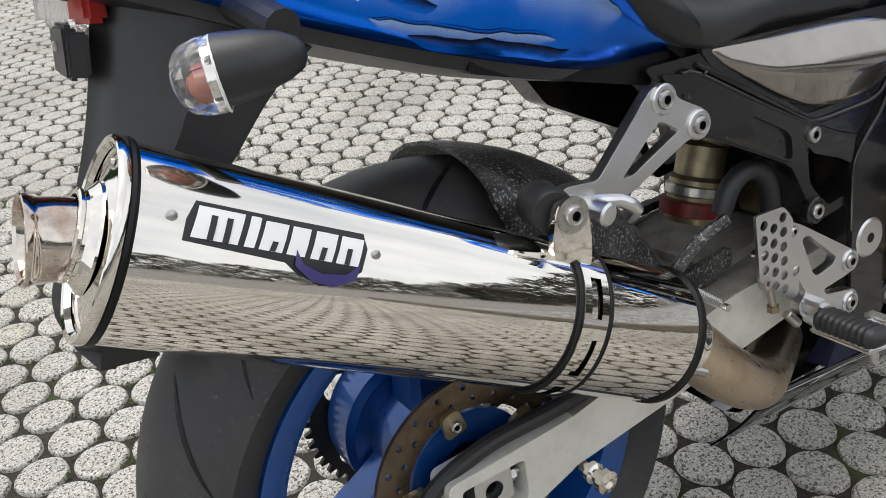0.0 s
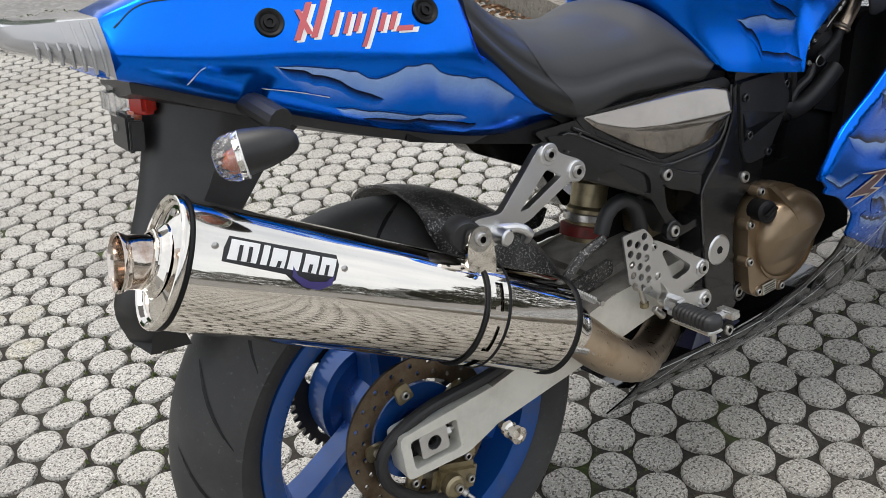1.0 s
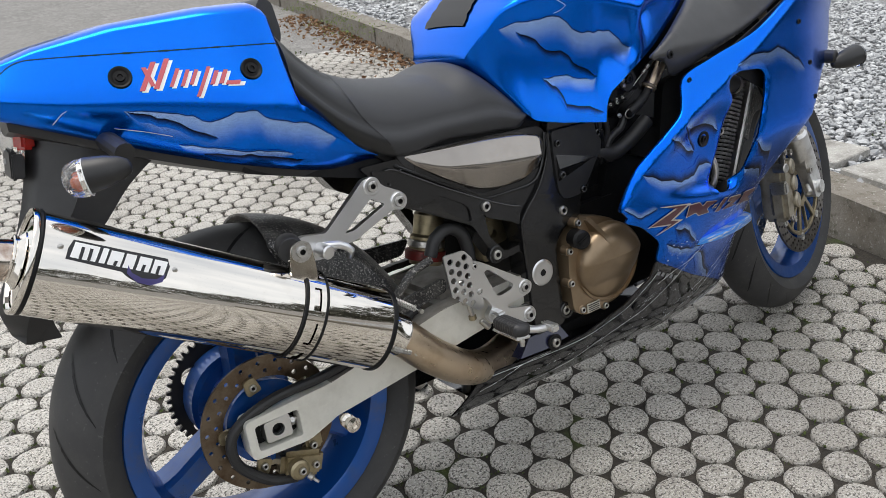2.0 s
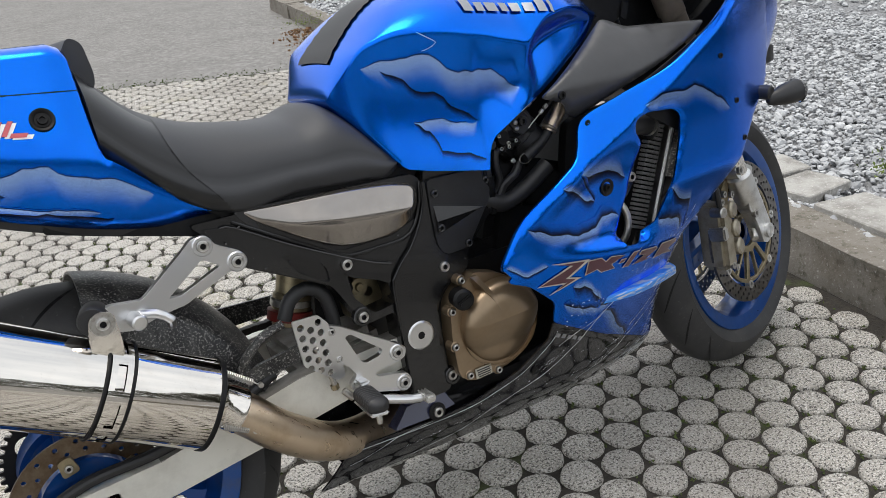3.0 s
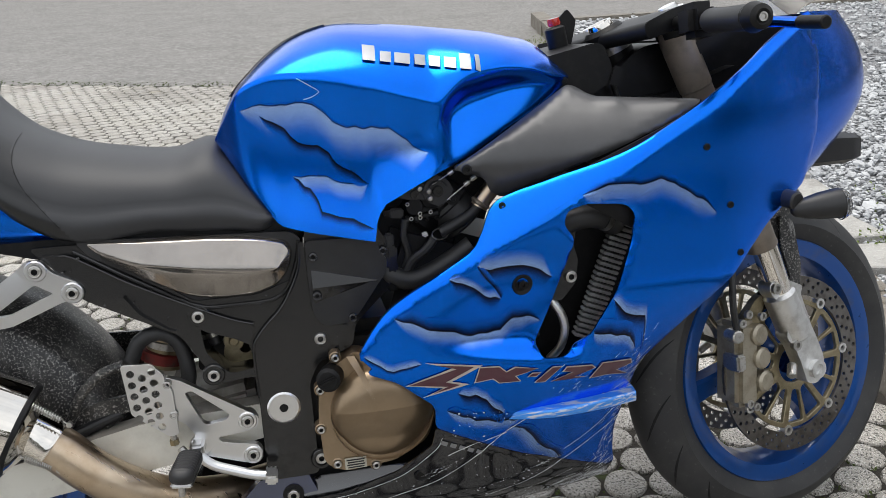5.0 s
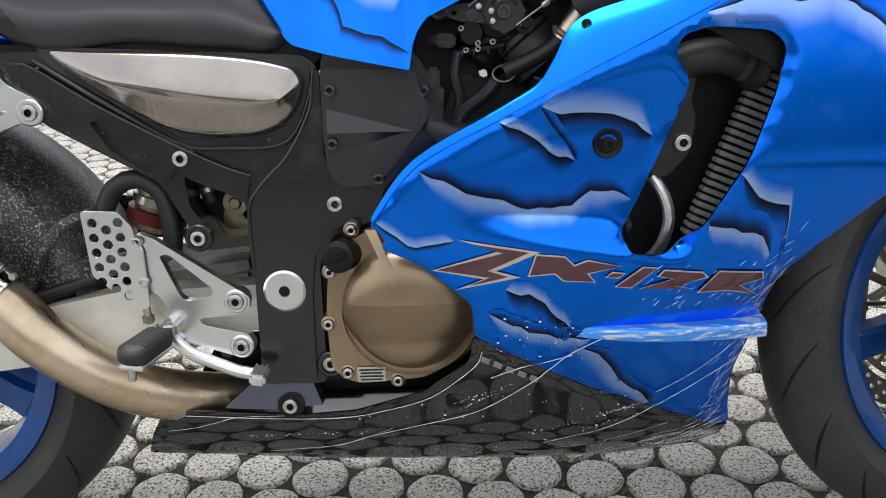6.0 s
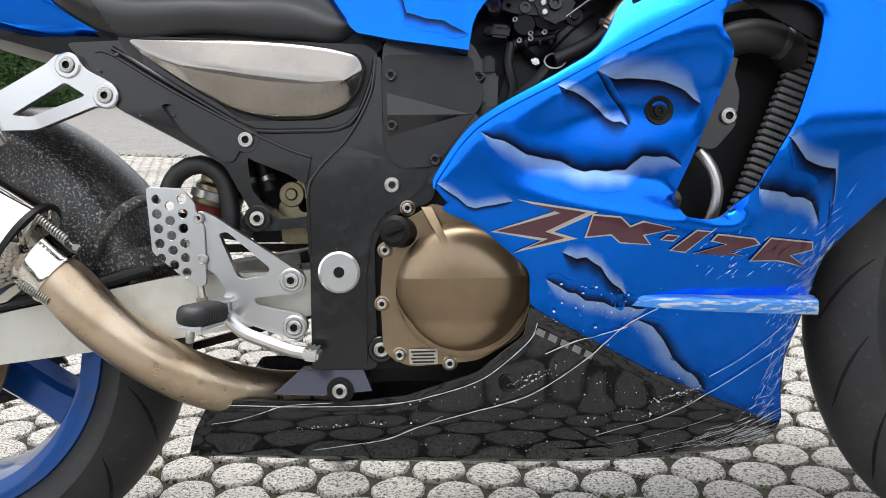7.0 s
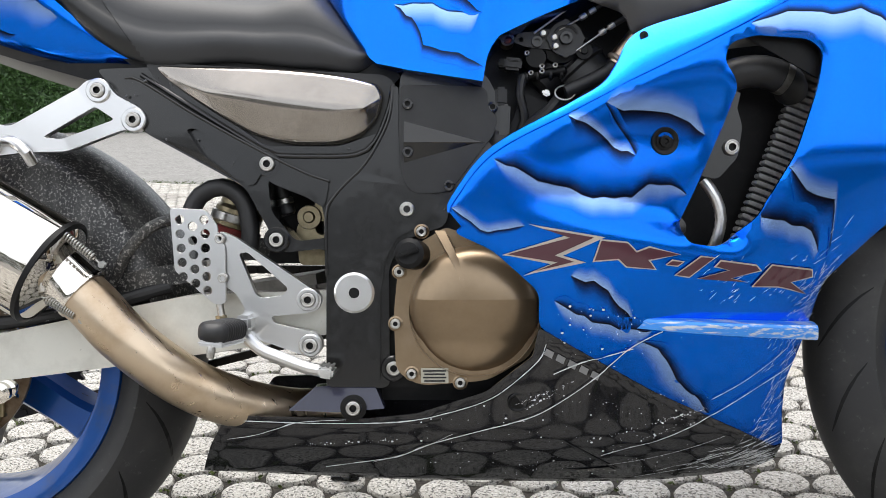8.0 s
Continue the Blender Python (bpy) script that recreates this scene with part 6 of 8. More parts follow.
def mudguard_bm():
    """Side outlines at growing distance from the middle give it a keeled, tapering form."""
    mid = [(-0.205, 0.838), (-0.222, 0.785), (-0.242, 0.730), (-0.272, 0.668), (-0.310, 0.600), (-0.306, 0.552)]
    front = [(-0.045, 0.775), (-0.105, 0.735), (-0.150, 0.690), (-0.205, 0.640), (-0.250, 0.580), (-0.284, 0.545)]
    halfw = [0.082, 0.078, 0.074, 0.072, 0.068, 0.050]
    rings = []
    m2, f2 = smooth_path(mid, 0.012), smooth_path(front, 0.012)
    n = 22
    hw = curve(*[(i / 5, h) for i, h in enumerate(halfw)])
    for k in range(n + 1):
        t = k / n
        a, b, h = m2[int(t * (len(m2) - 1))], f2[int(t * (len(f2) - 1))], hw(t)
        c = (a + b) / 2
        rings.append([(a[0], 0, a[1]), (a[0] + 0.016, -h * 0.5, a[1]), (a[0] + 0.058, -h, a[1] - 0.010), (c[0], -h * 1.02, c[1]), (b[0], -h, b[1]), (b[0], h, b[1]), (c[0], h * 1.02, c[1]), (a[0] + 0.058, h, a[1] - 0.010), (a[0] + 0.016, h * 0.5, a[1])])
    return loft(rings)


mudguard = part("rear_mudguard", mudguard_bm(), plastic_black, bike, "black plastic rear mudguard", sharp=50)
pb = part("plate_bracket", box(-0.236, 0.022, 0.788, 0.010, 0.075, 0.042, 0.003, (0, 10, 0)), plastic_black, bike, "black number plate bracket")
part("bracket_tab", box(-0.232, -0.020, 0.786, 0.016, 0.006, 0.034, 0.002, (0, 12, 0)), plastic_black, pb)
part("bracket_slot", box(-0.2415, 0.030, 0.792, 0.003, 0.012, 0.008, 0.001, (0, 10, 0)), alu, pb)
part("red_reflector", box(-0.214, -0.016, 0.826, 0.018, 0.034, 0.040, 0.004, (0, 10, 15)), red_lens, bike, "small red reflector")
part("plate_lamp", box(-0.232, 0.030, 0.822, 0.026, 0.050, 0.034, 0.007, (0, 10, 0)), clear_lens, bike, "clear plate lamp")


def taillight():
    """A wedge lens that wraps round the tail's end."""
    rings = []
    for k in range(10):
        t = k / 9
        x = -0.250 - 0.088 * t
        w = 0.096 * (1 - t ** 1.6) ** 0.55 + 0.008
        zt, zb = 0.918 + 0.008 * t, 0.858 + 0.050 * t ** 0.7
        rings.append([(x, -w * 0.94, zb), (x, -w, (zt + zb) / 2), (x, -w * 0.90, zt), (x, 0, zt + 0.006), (x, w * 0.90, zt), (x, w, (zt + zb) / 2), (x, w * 0.94, zb), (x, 0, zb - 0.006)])
    return loft(rings)


tl = part("taillight", taillight(), smoke_lens, bike, "grey ribbed tail lamp lens", sharp=60)
for k in range(7):
    x, w = -0.257 - 0.0085 * k, 0.096 * (1 - (0.09 + 0.097 * k) ** 1.6) ** 0.55 + 0.0085
    part("lens_rib", tube([(x, -w * 0.93, 0.863 + 0.0045 * k), (x, -w - 0.0005, 0.888 + 0.002 * k), (x, -w * 0.9, 0.917)], 0.0018, 6), smoke_lens, tl)


def indicator(m, parent, name="indicator", lamp=True):
    """A tear-drop lamp: black body, clear lens with an orange bulb behind it. Its lens looks along -x."""
    rings = []
    for x, w, h in ((0.066, 0.004, 0.006), (0.062, 0.010, 0.013), (0.050, 0.018, 0.020), (0.028, 0.0245, 0.0265), (0.004, 0.0275, 0.0300), (0.0, 0.0275, 0.0300)):
        rings.append([(x, w * math.cos(2 * math.pi * k / 24), h * math.sin(2 * math.pi * k / 24) * (1.0 if math.sin(2 * math.pi * k / 24) > 0 else 0.85)) for k in range(24)])
    ob = part(name, moved(loft(rings), m), plastic_black, parent, "black-bodied clear-lens indicator", sharp=50)
    steps = ((0.0, 1.0), (-0.006, 1.0), (-0.012, 0.99), (-0.018, 0.95), (-0.024, 0.88), (-0.029, 0.76), (-0.033, 0.58), (-0.0355, 0.34)) if lamp else ((0.0, 1.0), (-0.005, 0.96), (-0.010, 0.8), (-0.013, 0.5))
    rings = []
    for i, (x, q) in enumerate(steps):
        # shallow flutes make the lens sparkle like pressed plastic
        rings.append([(x, 0.0272 * q * (1 - 0.035 * (k % 2)) * math.cos(2 * math.pi * k / 32), 0.0296 * q * (1 - 0.035 * ((k + i) % 2)) * math.sin(2 * math.pi * k / 32)) for k in range(32)])
    part("lens", moved(loft(rings), m), clear_lens, ob, "clear fluted lens", False)
    if lamp:
        part("reflector", moved(lathe([(0.026, -0.001), (0.0255, 0.006), (0.022, -0.001), (0.012, -0.004), (0, -0.004)], (-0.002, 0, 0), (-1, 0, 0), 12), m), chrome, ob, "silvered reflector", False)
        part("bulb", moved(lathe([(0, -0.003), (0.009, -0.003), (0.0115, 0.006), (0.010, 0.015), (0.005, 0.020), (0, 0.021)], (-0.002, -0.002, -0.003), (-1, 0, 0), 16), m), orange_lens, ob, "orange bulb")
    part("lens_rim", moved(lathe([(0.0288, -0.0012), (0.0300, 0.0), (0.0288, 0.0012)], (0, 0, 0), (-1, 0, 0), 40, 0.94), m), white_paint if lamp else plastic_black, ob)
    return ob


turn_in = Euler((0, radians(-3), radians(-20))).to_matrix().to_4x4()
ind = indicator(Matrix.Translation((-0.178, -0.200, 0.775)) @ turn_in @ Matrix.Scale(0.82, 4), bike)
part("indicator_stem", tube([(-0.120, -0.165, 0.788), (-0.125, -0.120, 0.800), (-0.125, -0.075, 0.806)], 0.014, 12), plastic_black, ind)
ind = indicator(Matrix.Translation((-0.178, 0.200, 0.775)) @ Euler((0, radians(-3), radians(20))).to_matrix().to_4x4() @ Matrix.Scale(0.82, 4), bike)
part("indicator_stem", tube([(-0.120, 0.165, 0.788), (-0.125, 0.120, 0.800), (-0.125, 0.075, 0.806)], 0.014, 12), plastic_black, ind)
for s in (-1, 1):
    m = Matrix.Translation((1.388, s * 0.250, 0.638)) @ Matrix.Rotation(radians(-4), 4, "Y") @ Matrix.Rotation(radians(180 + 8 * s), 4, "Z") @ Matrix.Diagonal((1.12, 0.82, 0.82, 1.0))
    ind = indicator(m, bike, "front_indicator", False)
    part("indicator_stem", rod((1.300, s * 0.170, 0.655), (1.322, s * 0.246, 0.648), 0.014), plastic_black, ind)

# throttle bodies, linkages and hoses in the gap under the tank
carbs = part("throttle_body", lathe([(0, 0.052), (0.012, 0.052), (0.014, 0.048), (0.026, 0.046), (0.028, 0.040), (0.028, 0.010), (0.026, 0.0), (0, 0)], (0.793, -0.098, 0.702), (0, -1, 0), 30), dark_part, bike, "black throttle bodies with linkages")
part("intake_boot", lathe([(0.026, 0), (0.031, 0.004), (0.034, 0.020), (0.038, 0.024), (0.0385, 0.030), (0.035, 0.033), (0.036, 0.055), (0.039, 0.058), (0.039, 0.066), (0.030, 0.070), (0, 0.070)], (0.802, -0.108, 0.696), (0.62, -0.10, -0.75), 32), hose_rubber, carbs, "ribbed rubber intake boot")
part("intake_body", rod((0.765, -0.105, 0.650), (0.815, -0.105, 0.700), 0.034, 24), dark_part, carbs)
part("throttle_cam", slab([(0.798 + r * math.cos(a), 0.703 + r * math.sin(a)) for r, a in ((0.021 if k % 7 else 0.0235, 2 * math.pi * k / 28) for k in range(28))], -0.157, -0.151, (), 0.001), plastic_black, carbs)
part("cam_arc", tube([(0.798 + 0.0145 * math.cos(a), -0.1575, 0.703 + 0.0145 * math.sin(a)) for a in [0.4 + 0.22 * k for k in range(11)]], 0.0016, 6, 0.003), plastic_black, carbs)
part("cam_hub", lathe([(0, 0.002), (0.003, 0.002), (0.004, 0.006), (0.0075, 0.006), (0.0085, 0)], (0.798, -0.157, 0.703), (0, -1, 0), 20), frame_black, carbs)
for x, z in ((0.7845, 0.7040), (0.7858, 0.6935), (0.7712, 0.7090)):
    part("linkage_pin", lathe([(0.0042, 0), (0.0042, 0.003), (0.0030, 0.0042), (0, 0.0044)], (x, -0.157, z), (0, -1, 0), 14), steel, carbs, "bright linkage pin")
part("lever_plate", slab(rounded([(0.735, 0.700), (0.752, 0.694), (0.790, 0.690), (0.797, 0.702), (0.780, 0.716), (0.762, 0.713), (0.740, 0.711)], 0.005), -0.152, -0.147, [circle(0.745, 0.703, 0.003, 10)], 0.0012), plastic_black, carbs)
part("lever_screw", lathe([(0, 0.002), (0.003, 0.002), (0.0035, 0.005), (0.0065, 0.005), (0.007, 0)], (0.764, -0.151, 0.700), (0, -1, 0), 18), frame_black, carbs)
part("position_sensor", lathe([(0, 0.008), (0.012, 0.008), (0.014, 0.004), (0.014, -0.02)], (0.763, -0.142, 0.682), (0, -1, 0), 24), dark_part, carbs)
part("connector", box(0.735, -0.142, 0.675, 0.022, 0.020, 0.015, 0.003, (0, 6, 0)), plastic_black, carbs)
part("connector_socket", box(0.722, -0.142, 0.676, 0.010, 0.016, 0.010, 0.002, (0, 6, 0)), dark_part, carbs)
part("connector_clip", box(0.737, -0.153, 0.679, 0.014, 0.003, 0.004, 0.001, (0, 6, 0)), plastic_black, carbs)
part("brass_port", lathe([(0.0055, 0.002), (0.0062, 0.007), (0.0088, 0.008), (0.0095, 0.006), (0.0095, -0.012)], (0.729, -0.136, 0.706), (0, -1, 0), 22), gold, carbs, "tarnished round port")
part("port_core", lathe([(0, 0.003), (0.0056, 0.003)], (0.729, -0.136, 0.706), (0, -1, 0), 18), red_collar, carbs)
part("fuel_rail", rod((0.744, -0.138, 0.660), (0.800, -0.142, 0.668), 0.0055, 14), dark_part, carbs)
for k, x in enumerate((0.750, 0.763, 0.779, 0.792)):
    part("rail_ring", rod((x, -0.139, 0.6605 + 0.0013 * k), (x + 0.005, -0.139, 0.6612 + 0.0013 * k), 0.0072, 14), plastic_black, carbs)
tiny = bolt_mesh("tiny_bolt", 0.0034, 0.003, steel)
bolts(tiny, [(0.752, 0.151, 0.687), (0.770, 0.150, 0.671), (0.770, 0.150, 0.665), (0.786, 0.150, 0.672), (0.757, 0.146, 0.664), (0.776, 0.148, 0.640), (0.818, 0.152, 0.690)], carbs)
part("bright_clip", box(0.775, -0.150, 0.639, 0.010, 0.006, 0.007, 0.002, (0, 25, 0)), alu, carbs)
part("idle_knob", lathe([(0, 0.006), (0.004, 0.006), (0.005, 0.003), (0.010, 0.003), (0.0105, -0.01)], (0.8205, -0.150, 0.689), (0, -1, 0), 20), dark_part, carbs)
for a, b, r in (((0.760, 0.7095), (0.800, 0.738), 0.0014), ((0.8105, 0.688), (0.8515, 0.7165), 0.0012), ((0.8515, 0.7165), (0.885, 0.736), 0.0034), ((0.8178, 0.7276), (0.852, 0.750), 0.0034), ((0.790, 0.713), (0.8178, 0.7276), 0.0012)):
    part("throttle_cable", rod((a[0], -0.156, a[1]), (b[0], -0.158, b[1]), r, 10), steel if r < 0.003 else hose_rubber, carbs)
for x, z in ((0.838, 0.708), (0.8485, 0.7148), (0.815, 0.7262), (0.826, 0.733)):
    part("cable_ferrule", rod((x, -0.157, z), (x + 0.0075, -0.1575, z + 0.0045), 0.0036, 12), alu, carbs)
part("coolant_elbow", tube([(0.898, -0.150, 0.730), (0.886, -0.150, 0.706), (0.868, -0.148, 0.684), (0.860, -0.147, 0.672)], 0.0135, 18), titan, carbs, "bronze coolant elbow")
part("elbow_band", rod((0.8655, -0.148, 0.681), (0.8605, -0.147, 0.674), 0.0155, 20), fork_metal, carbs)
part("coolant_hose", tube([(0.861, -0.147, 0.675), (0.846, -0.150, 0.662), (0.822, -0.152, 0.650), (0.798, -0.152, 0.640)], 0.0090, 14), hose_rubber, carbs)
part("wire_ring", tube([(0.797 + 0.012 * math.cos(a), -0.156, 0.6385 + 0.0085 * math.sin(a)) for a in [2 * math.pi * k / 24 for k in range(25)]], 0.0011, 6, 0.003), steel, carbs)
part("fuel_hose", tube([(0.748, -0.140, 0.662), (0.744, -0.142, 0.640), (0.750, -0.138, 0.61), (0.742, -0.130, 0.59)], 0.006, 10), hose_rubber, carbs)
part("ignition_lead", tube([(0.79, -0.145, 0.632), (0.775, -0.148, 0.615), (0.755, -0.140, 0.60), (0.74, -0.135, 0.57)], 0.0075, 10), hose_rubber, carbs)
post = part("mount_post", box(0.7225, -0.142, 0.592, 0.016, 0.020, 0.070, 0.003, (0, 3, 0)), frame_black, main_frame)
part("post_clip", box(0.721, -0.148, 0.636, 0.014, 0.010, 0.022, 0.003), plastic_black, main_frame)
part("head_cover", box(0.775, -0.07, 0.600, 0.12, 0.13, 0.10, 0.02, (0, 20, 0)), dark_part, engine)
part("thick_hose", tube([(0.700, -0.128, 0.600), (0.722, -0.140, 0.580), (0.752, -0.142, 0.570), (0.795, -0.146, 0.585), (0.845, -0.150, 0.615)], 0.0150, 16), hose_rubber, carbs, "thick black coolant hose")

# radiator and hoses behind the fairing's opening
radiator = part("radiator", moved(box(0, 0, 0, 0.030, 0.36, 0.23, 0.004), Matrix.Translation((1.056, 0, 0.556)) @ Matrix.Rotation(radians(22), 4, "Y")), dark_part, bike, "black radiator with bright fins")
fin_me = bpy.data.meshes.new("fin")
fb = box(0, 0, 0, 0.034, 0.018, 0.0052, 0.0010)
fb.to_mesh(fin_me)
fb.free()
for k in range(27):
    share("fin", fin_me, fin_grey, radiator, "", Matrix.Translation((1.056, 0, 0.556)) @ Matrix.Rotation(radians(22), 4, "Y") @ Matrix.Translation((-0.012, -0.183, -0.108 + 0.0083 * k)))
part("radiator_tank", moved(box(0.022, -0.186, 0, 0.012, 0.022, 0.23, 0.004), Matrix.Translation((1.056, 0, 0.556)) @ Matrix.Rotation(radians(22), 4, "Y")), alu, radiator)
part("top_hose", tube([(0.962, -0.198, 0.638), (0.985, -0.206, 0.650), (1.015, -0.206, 0.652), (1.045, -0.200, 0.642), (1.055, -0.185, 0.632)], 0.0185, 18), hose_rubber, radiator, "thick black radiator hose")
part("hose_clip", lathe([(0.0195, 0), (0.0205, 0), (0.0205, 0.008), (0.0195, 0.008)], (1.034, -0.204, 0.648), (0.9, 0.15, -0.3), 24), steel, radiator)
part("bottom_hose", tube([(0.950, -0.200, 0.530), (0.962, -0.205, 0.510), (0.968, -0.205, 0.485), (0.962, -0.200, 0.455), (0.95, -0.18, 0.43)], 0.0065, 12), alu, radiator, "slim bright pipe")
part("mount_bracket", slab(rounded([(0.955, 0.600), (0.980, 0.625), (0.990, 0.590), (0.985, 0.555), (0.962, 0.530), (0.940, 0.535), (0.952, 0.560)], 0.006), -0.212, -0.205, (), 0.002), frame_black, radiator)
share("bolt", bolt_big, None, radiator, "", Matrix.Translation((0.977, -0.212, 0.566)))
part("sensor_body", box(0.978, -0.195, 0.612, 0.020, 0.02, 0.05, 0.005, (0, 12, 0)), frame_black, radiator)
part("drain_ring", lathe([(0.006, 0), (0.012, 0), (0.013, 0.006), (0.006, 0.007)], (0.918, -0.19, 0.476), (0, -1, 0), 20), frame_black, radiator)
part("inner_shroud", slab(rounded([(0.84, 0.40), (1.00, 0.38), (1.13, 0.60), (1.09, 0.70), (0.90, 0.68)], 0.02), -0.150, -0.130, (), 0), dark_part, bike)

# front end, turned a little to the left ------------------------------------
FA = (1.425, 0.0, 0.300)
AXIS_FOOT, AXIS = Vector((1.518, 0, 0)), Vector((-0.3987, 0, 0.9171))
STEER = Matrix.Translation(AXIS_FOOT) @ Matrix.Rotation(radians(15), 4, AXIS) @ Matrix.Translation(-AXIS_FOOT)


def st(bm):
    return moved(bm, STEER)


front_wheel = part("front_wheel", st(wheel_rim_bm(0.216, 0.050, FA)), wheel_blue, bike, "blue three-spoke cast front wheel")
part("tyre", st(tyre_bm(0.301, 0.122, 0.222, FA)), rubber, front_wheel, "worn black tyre")
tg = tread_grooves(front_wheel, 0.301, 0.122, 0.222, FA, 17, -1)
tg.data.transform(STEER)
for k in range(3):
    part("spoke", st(spoke_bm(FA, radians(70 + 120 * k), 0.035, 0.192, 0.044, 0.036, -0.020, 0.020, -0.004)), wheel_blue, front_wheel)
part("hub", st(lathe([(0.02, -0.06), (0.040, -0.056), (0.042, 0.056), (0.02, 0.06)], FA, (0, 1, 0), 32)), wheel_blue, front_wheel)
for s in (-1, 1):
    disc = part("front_brake_disc", st(disc_bm(0.160, 0.126, s * 0.072, 0.005, FA, 36, 3)), disc_front, front_wheel, "drilled steel brake disc")
    spider = []
    for k in range(7):
        a0 = 2 * math.pi * k / 7
        cut = [(0.047, a0 + 0.10), (0.110, a0 + 0.05), (0.111, a0 + 0.39), (0.051, a0 + 0.42)]
        spider.append(rounded([(FA[0] + r * math.cos(a), FA[2] + r * math.sin(a)) for r, a in cut], 0.006, 3))
        cut = [(0.051, a0 + 0.50), (0.111, a0 + 0.46), (0.110, a0 + 0.83), (0.047, a0 + 0.78)]
        spider.append(rounded([(FA[0] + r * math.cos(a), FA[2] + r * math.sin(a)) for r, a in cut], 0.006, 3))
    part("disc_carrier", st(slab(circle(FA[0], FA[2], 0.118, 56), s * 0.072 - 0.004, s * 0.072 + 0.004, [*spider, circle(FA[0], FA[2], 0.034, 24)], 0.001, 1)), gold, front_wheel, "gold disc carrier")
    for k in range(7):
        a = 2 * math.pi * k / 7 + 0.05
        c = (FA[0] + 0.122 * math.cos(a), s * 0.066, FA[2] + 0.122 * math.sin(a))
        part("disc_button", st(lathe([(0.005, 0), (0.0095, 0), (0.0095, 0.012), (0.005, 0.012), (0.004, 0.006)], c, (0, s, 0), 16)), alu, front_wheel)

fork = part("front_fork", st(rod((1.404 - 0.012, -0.105, 0.385), (1.330, -0.105, 0.560), 0.0215, 28)), chrome, bike, "upside-down front fork")
for s in (-1, 1):
    if s > 0:
        part("inner_tube", st(rod((1.392, 0.105, 0.385), (1.330, 0.105, 0.560), 0.0215, 28)), chrome, fork)
    part("outer_tube", st(lathe([(0.022, 0), (0.027, 0), (0.0275, 0.003), (0.0275, 0.055), (0.0255, 0.060), (0.0255, 0.30), (0.027, 0.302), (0.027, 0.42), (0.018, 0.425), (0, 0.425)], (1.336, s * 0.105, 0.530), AXIS, 32)), fork_metal, fork, "bronze-grey fork tube")
    leg = rounded([(1.372, 0.470), (1.358, 0.462), (1.345, 0.472), (1.333, 0.462), (1.338, 0.446), (1.356, 0.432), (1.372, 0.395), (1.368, 0.365), (1.384, 0.348), (1.398, 0.318), (1.410, 0.278), (1.432, 0.272), (1.452, 0.286), (1.452, 0.318), (1.438, 0.352), (1.425, 0.380), (1.404, 0.440), (1.410, 0.452)], 0.008)
    part("fork_leg", st(slab(leg, s * 0.092, s * 0.120, (), 0.007, 3)), alu, fork, "cast alloy fork leg")
    part("leg_clamp", st(rod((1.405, s * 0.105, 0.360), (1.366, s * 0.105, 0.448), 0.028, 28)), alu, fork)
    part("axle_nut", st(lathe([(0, 0.004), (0.009, 0.004), (0.010, 0.010), (0.0165, 0.010), (0.0165, 0), (0, 0)], (1.430, s * 0.119, 0.300), (0, s, 0), 28)), alu, fork)
    part("pinch_bolt", st(rod((1.392, s * 0.105, 0.312), (1.376, s * 0.118, 0.296), 0.0085)), steel, fork)
    for x, z in ((1.345, 0.458), (1.374, 0.440), (1.385, 0.352)):
        part("caliper_bolt", st(lathe([(0, 0.003), (0.004, 0.003), (0.005, 0.009), (0.0095, 0.009), (0.0095, 0), (0, 0)], (x, s * 0.118, z), (0, s, 0), 20)), steel, fork)
    cal = part("front_caliper", st(box(1.296, s * 0.074, 0.330, 0.050, 0.062, 0.150, 0.010, (0, 4, 0))), caliper_tan, bike, "six-piston gold brake caliper")
    for k in range(3):
        part("piston_bore", st(lathe([(0.019, -0.02), (0.019, 0.008), (0.015, 0.012), (0, 0.012)], (1.318 + 0.004 * k, s * 0.100, 0.380 - 0.042 * k), (0.15, s, 0), 24)), caliper_tan, cal)
    part("caliper_mount", st(slab(rounded([(1.30, 0.400), (1.325, 0.432), (1.345, 0.445), (1.352, 0.43), (1.335, 0.395), (1.335, 0.36), (1.30, 0.36)], 0.008), s * 0.074, s * 0.090, (), 0.003)), gold, cal)
    part("pad_spring", st(box(1.276, s * 0.090, 0.338, 0.020, 0.040, 0.030, 0.004)), steel, cal)
    for x, z in ((1.285, 0.405), (1.300, 0.418), (1.292, 0.262), (1.306, 0.254), (1.330, 0.410)):
        part("body_bolt", st(lathe([(0, 0.003), (0.003, 0.003), (0.004, 0.007), (0.0075, 0.007), (0.0075, 0), (0, 0)], (x, s * 0.100, z), (0, s, 0), 16)), steel, cal)
    part("banjo_bolt", st(rod((1.268, s * 0.088, 0.388), (1.262, s * 0.120, 0.388), 0.011)), steel, cal)
    part("brake_line", st(tube([(1.272, s * 0.105, 0.39), (1.262, s * 0.11, 0.44), (1.27, s * 0.10, 0.52), (1.25, s * 0.08, 0.62)], 0.006, 10)), hose_rubber, cal)
fender = part("front_fender", st(arc_shell(FA, 0.314, 80, 142, 0.064, lambda t: 0.030 + 0.06 * math.sin(math.pi * min(1, t * 1.25)) ** 2)), mud_plastic, bike, "black front mudguard with dirt and scuffs", sharp=50)
for s in (-1, 1):
    part("fender_strut", st(slab(rounded([(1.410, 0.575), (1.440, 0.560), (1.455, 0.480), (1.448, 0.430), (1.432, 0.428), (1.425, 0.470), (1.408, 0.520)], 0.010), s * 0.070, s * 0.076, (), 0.002)), mud_plastic, fender)

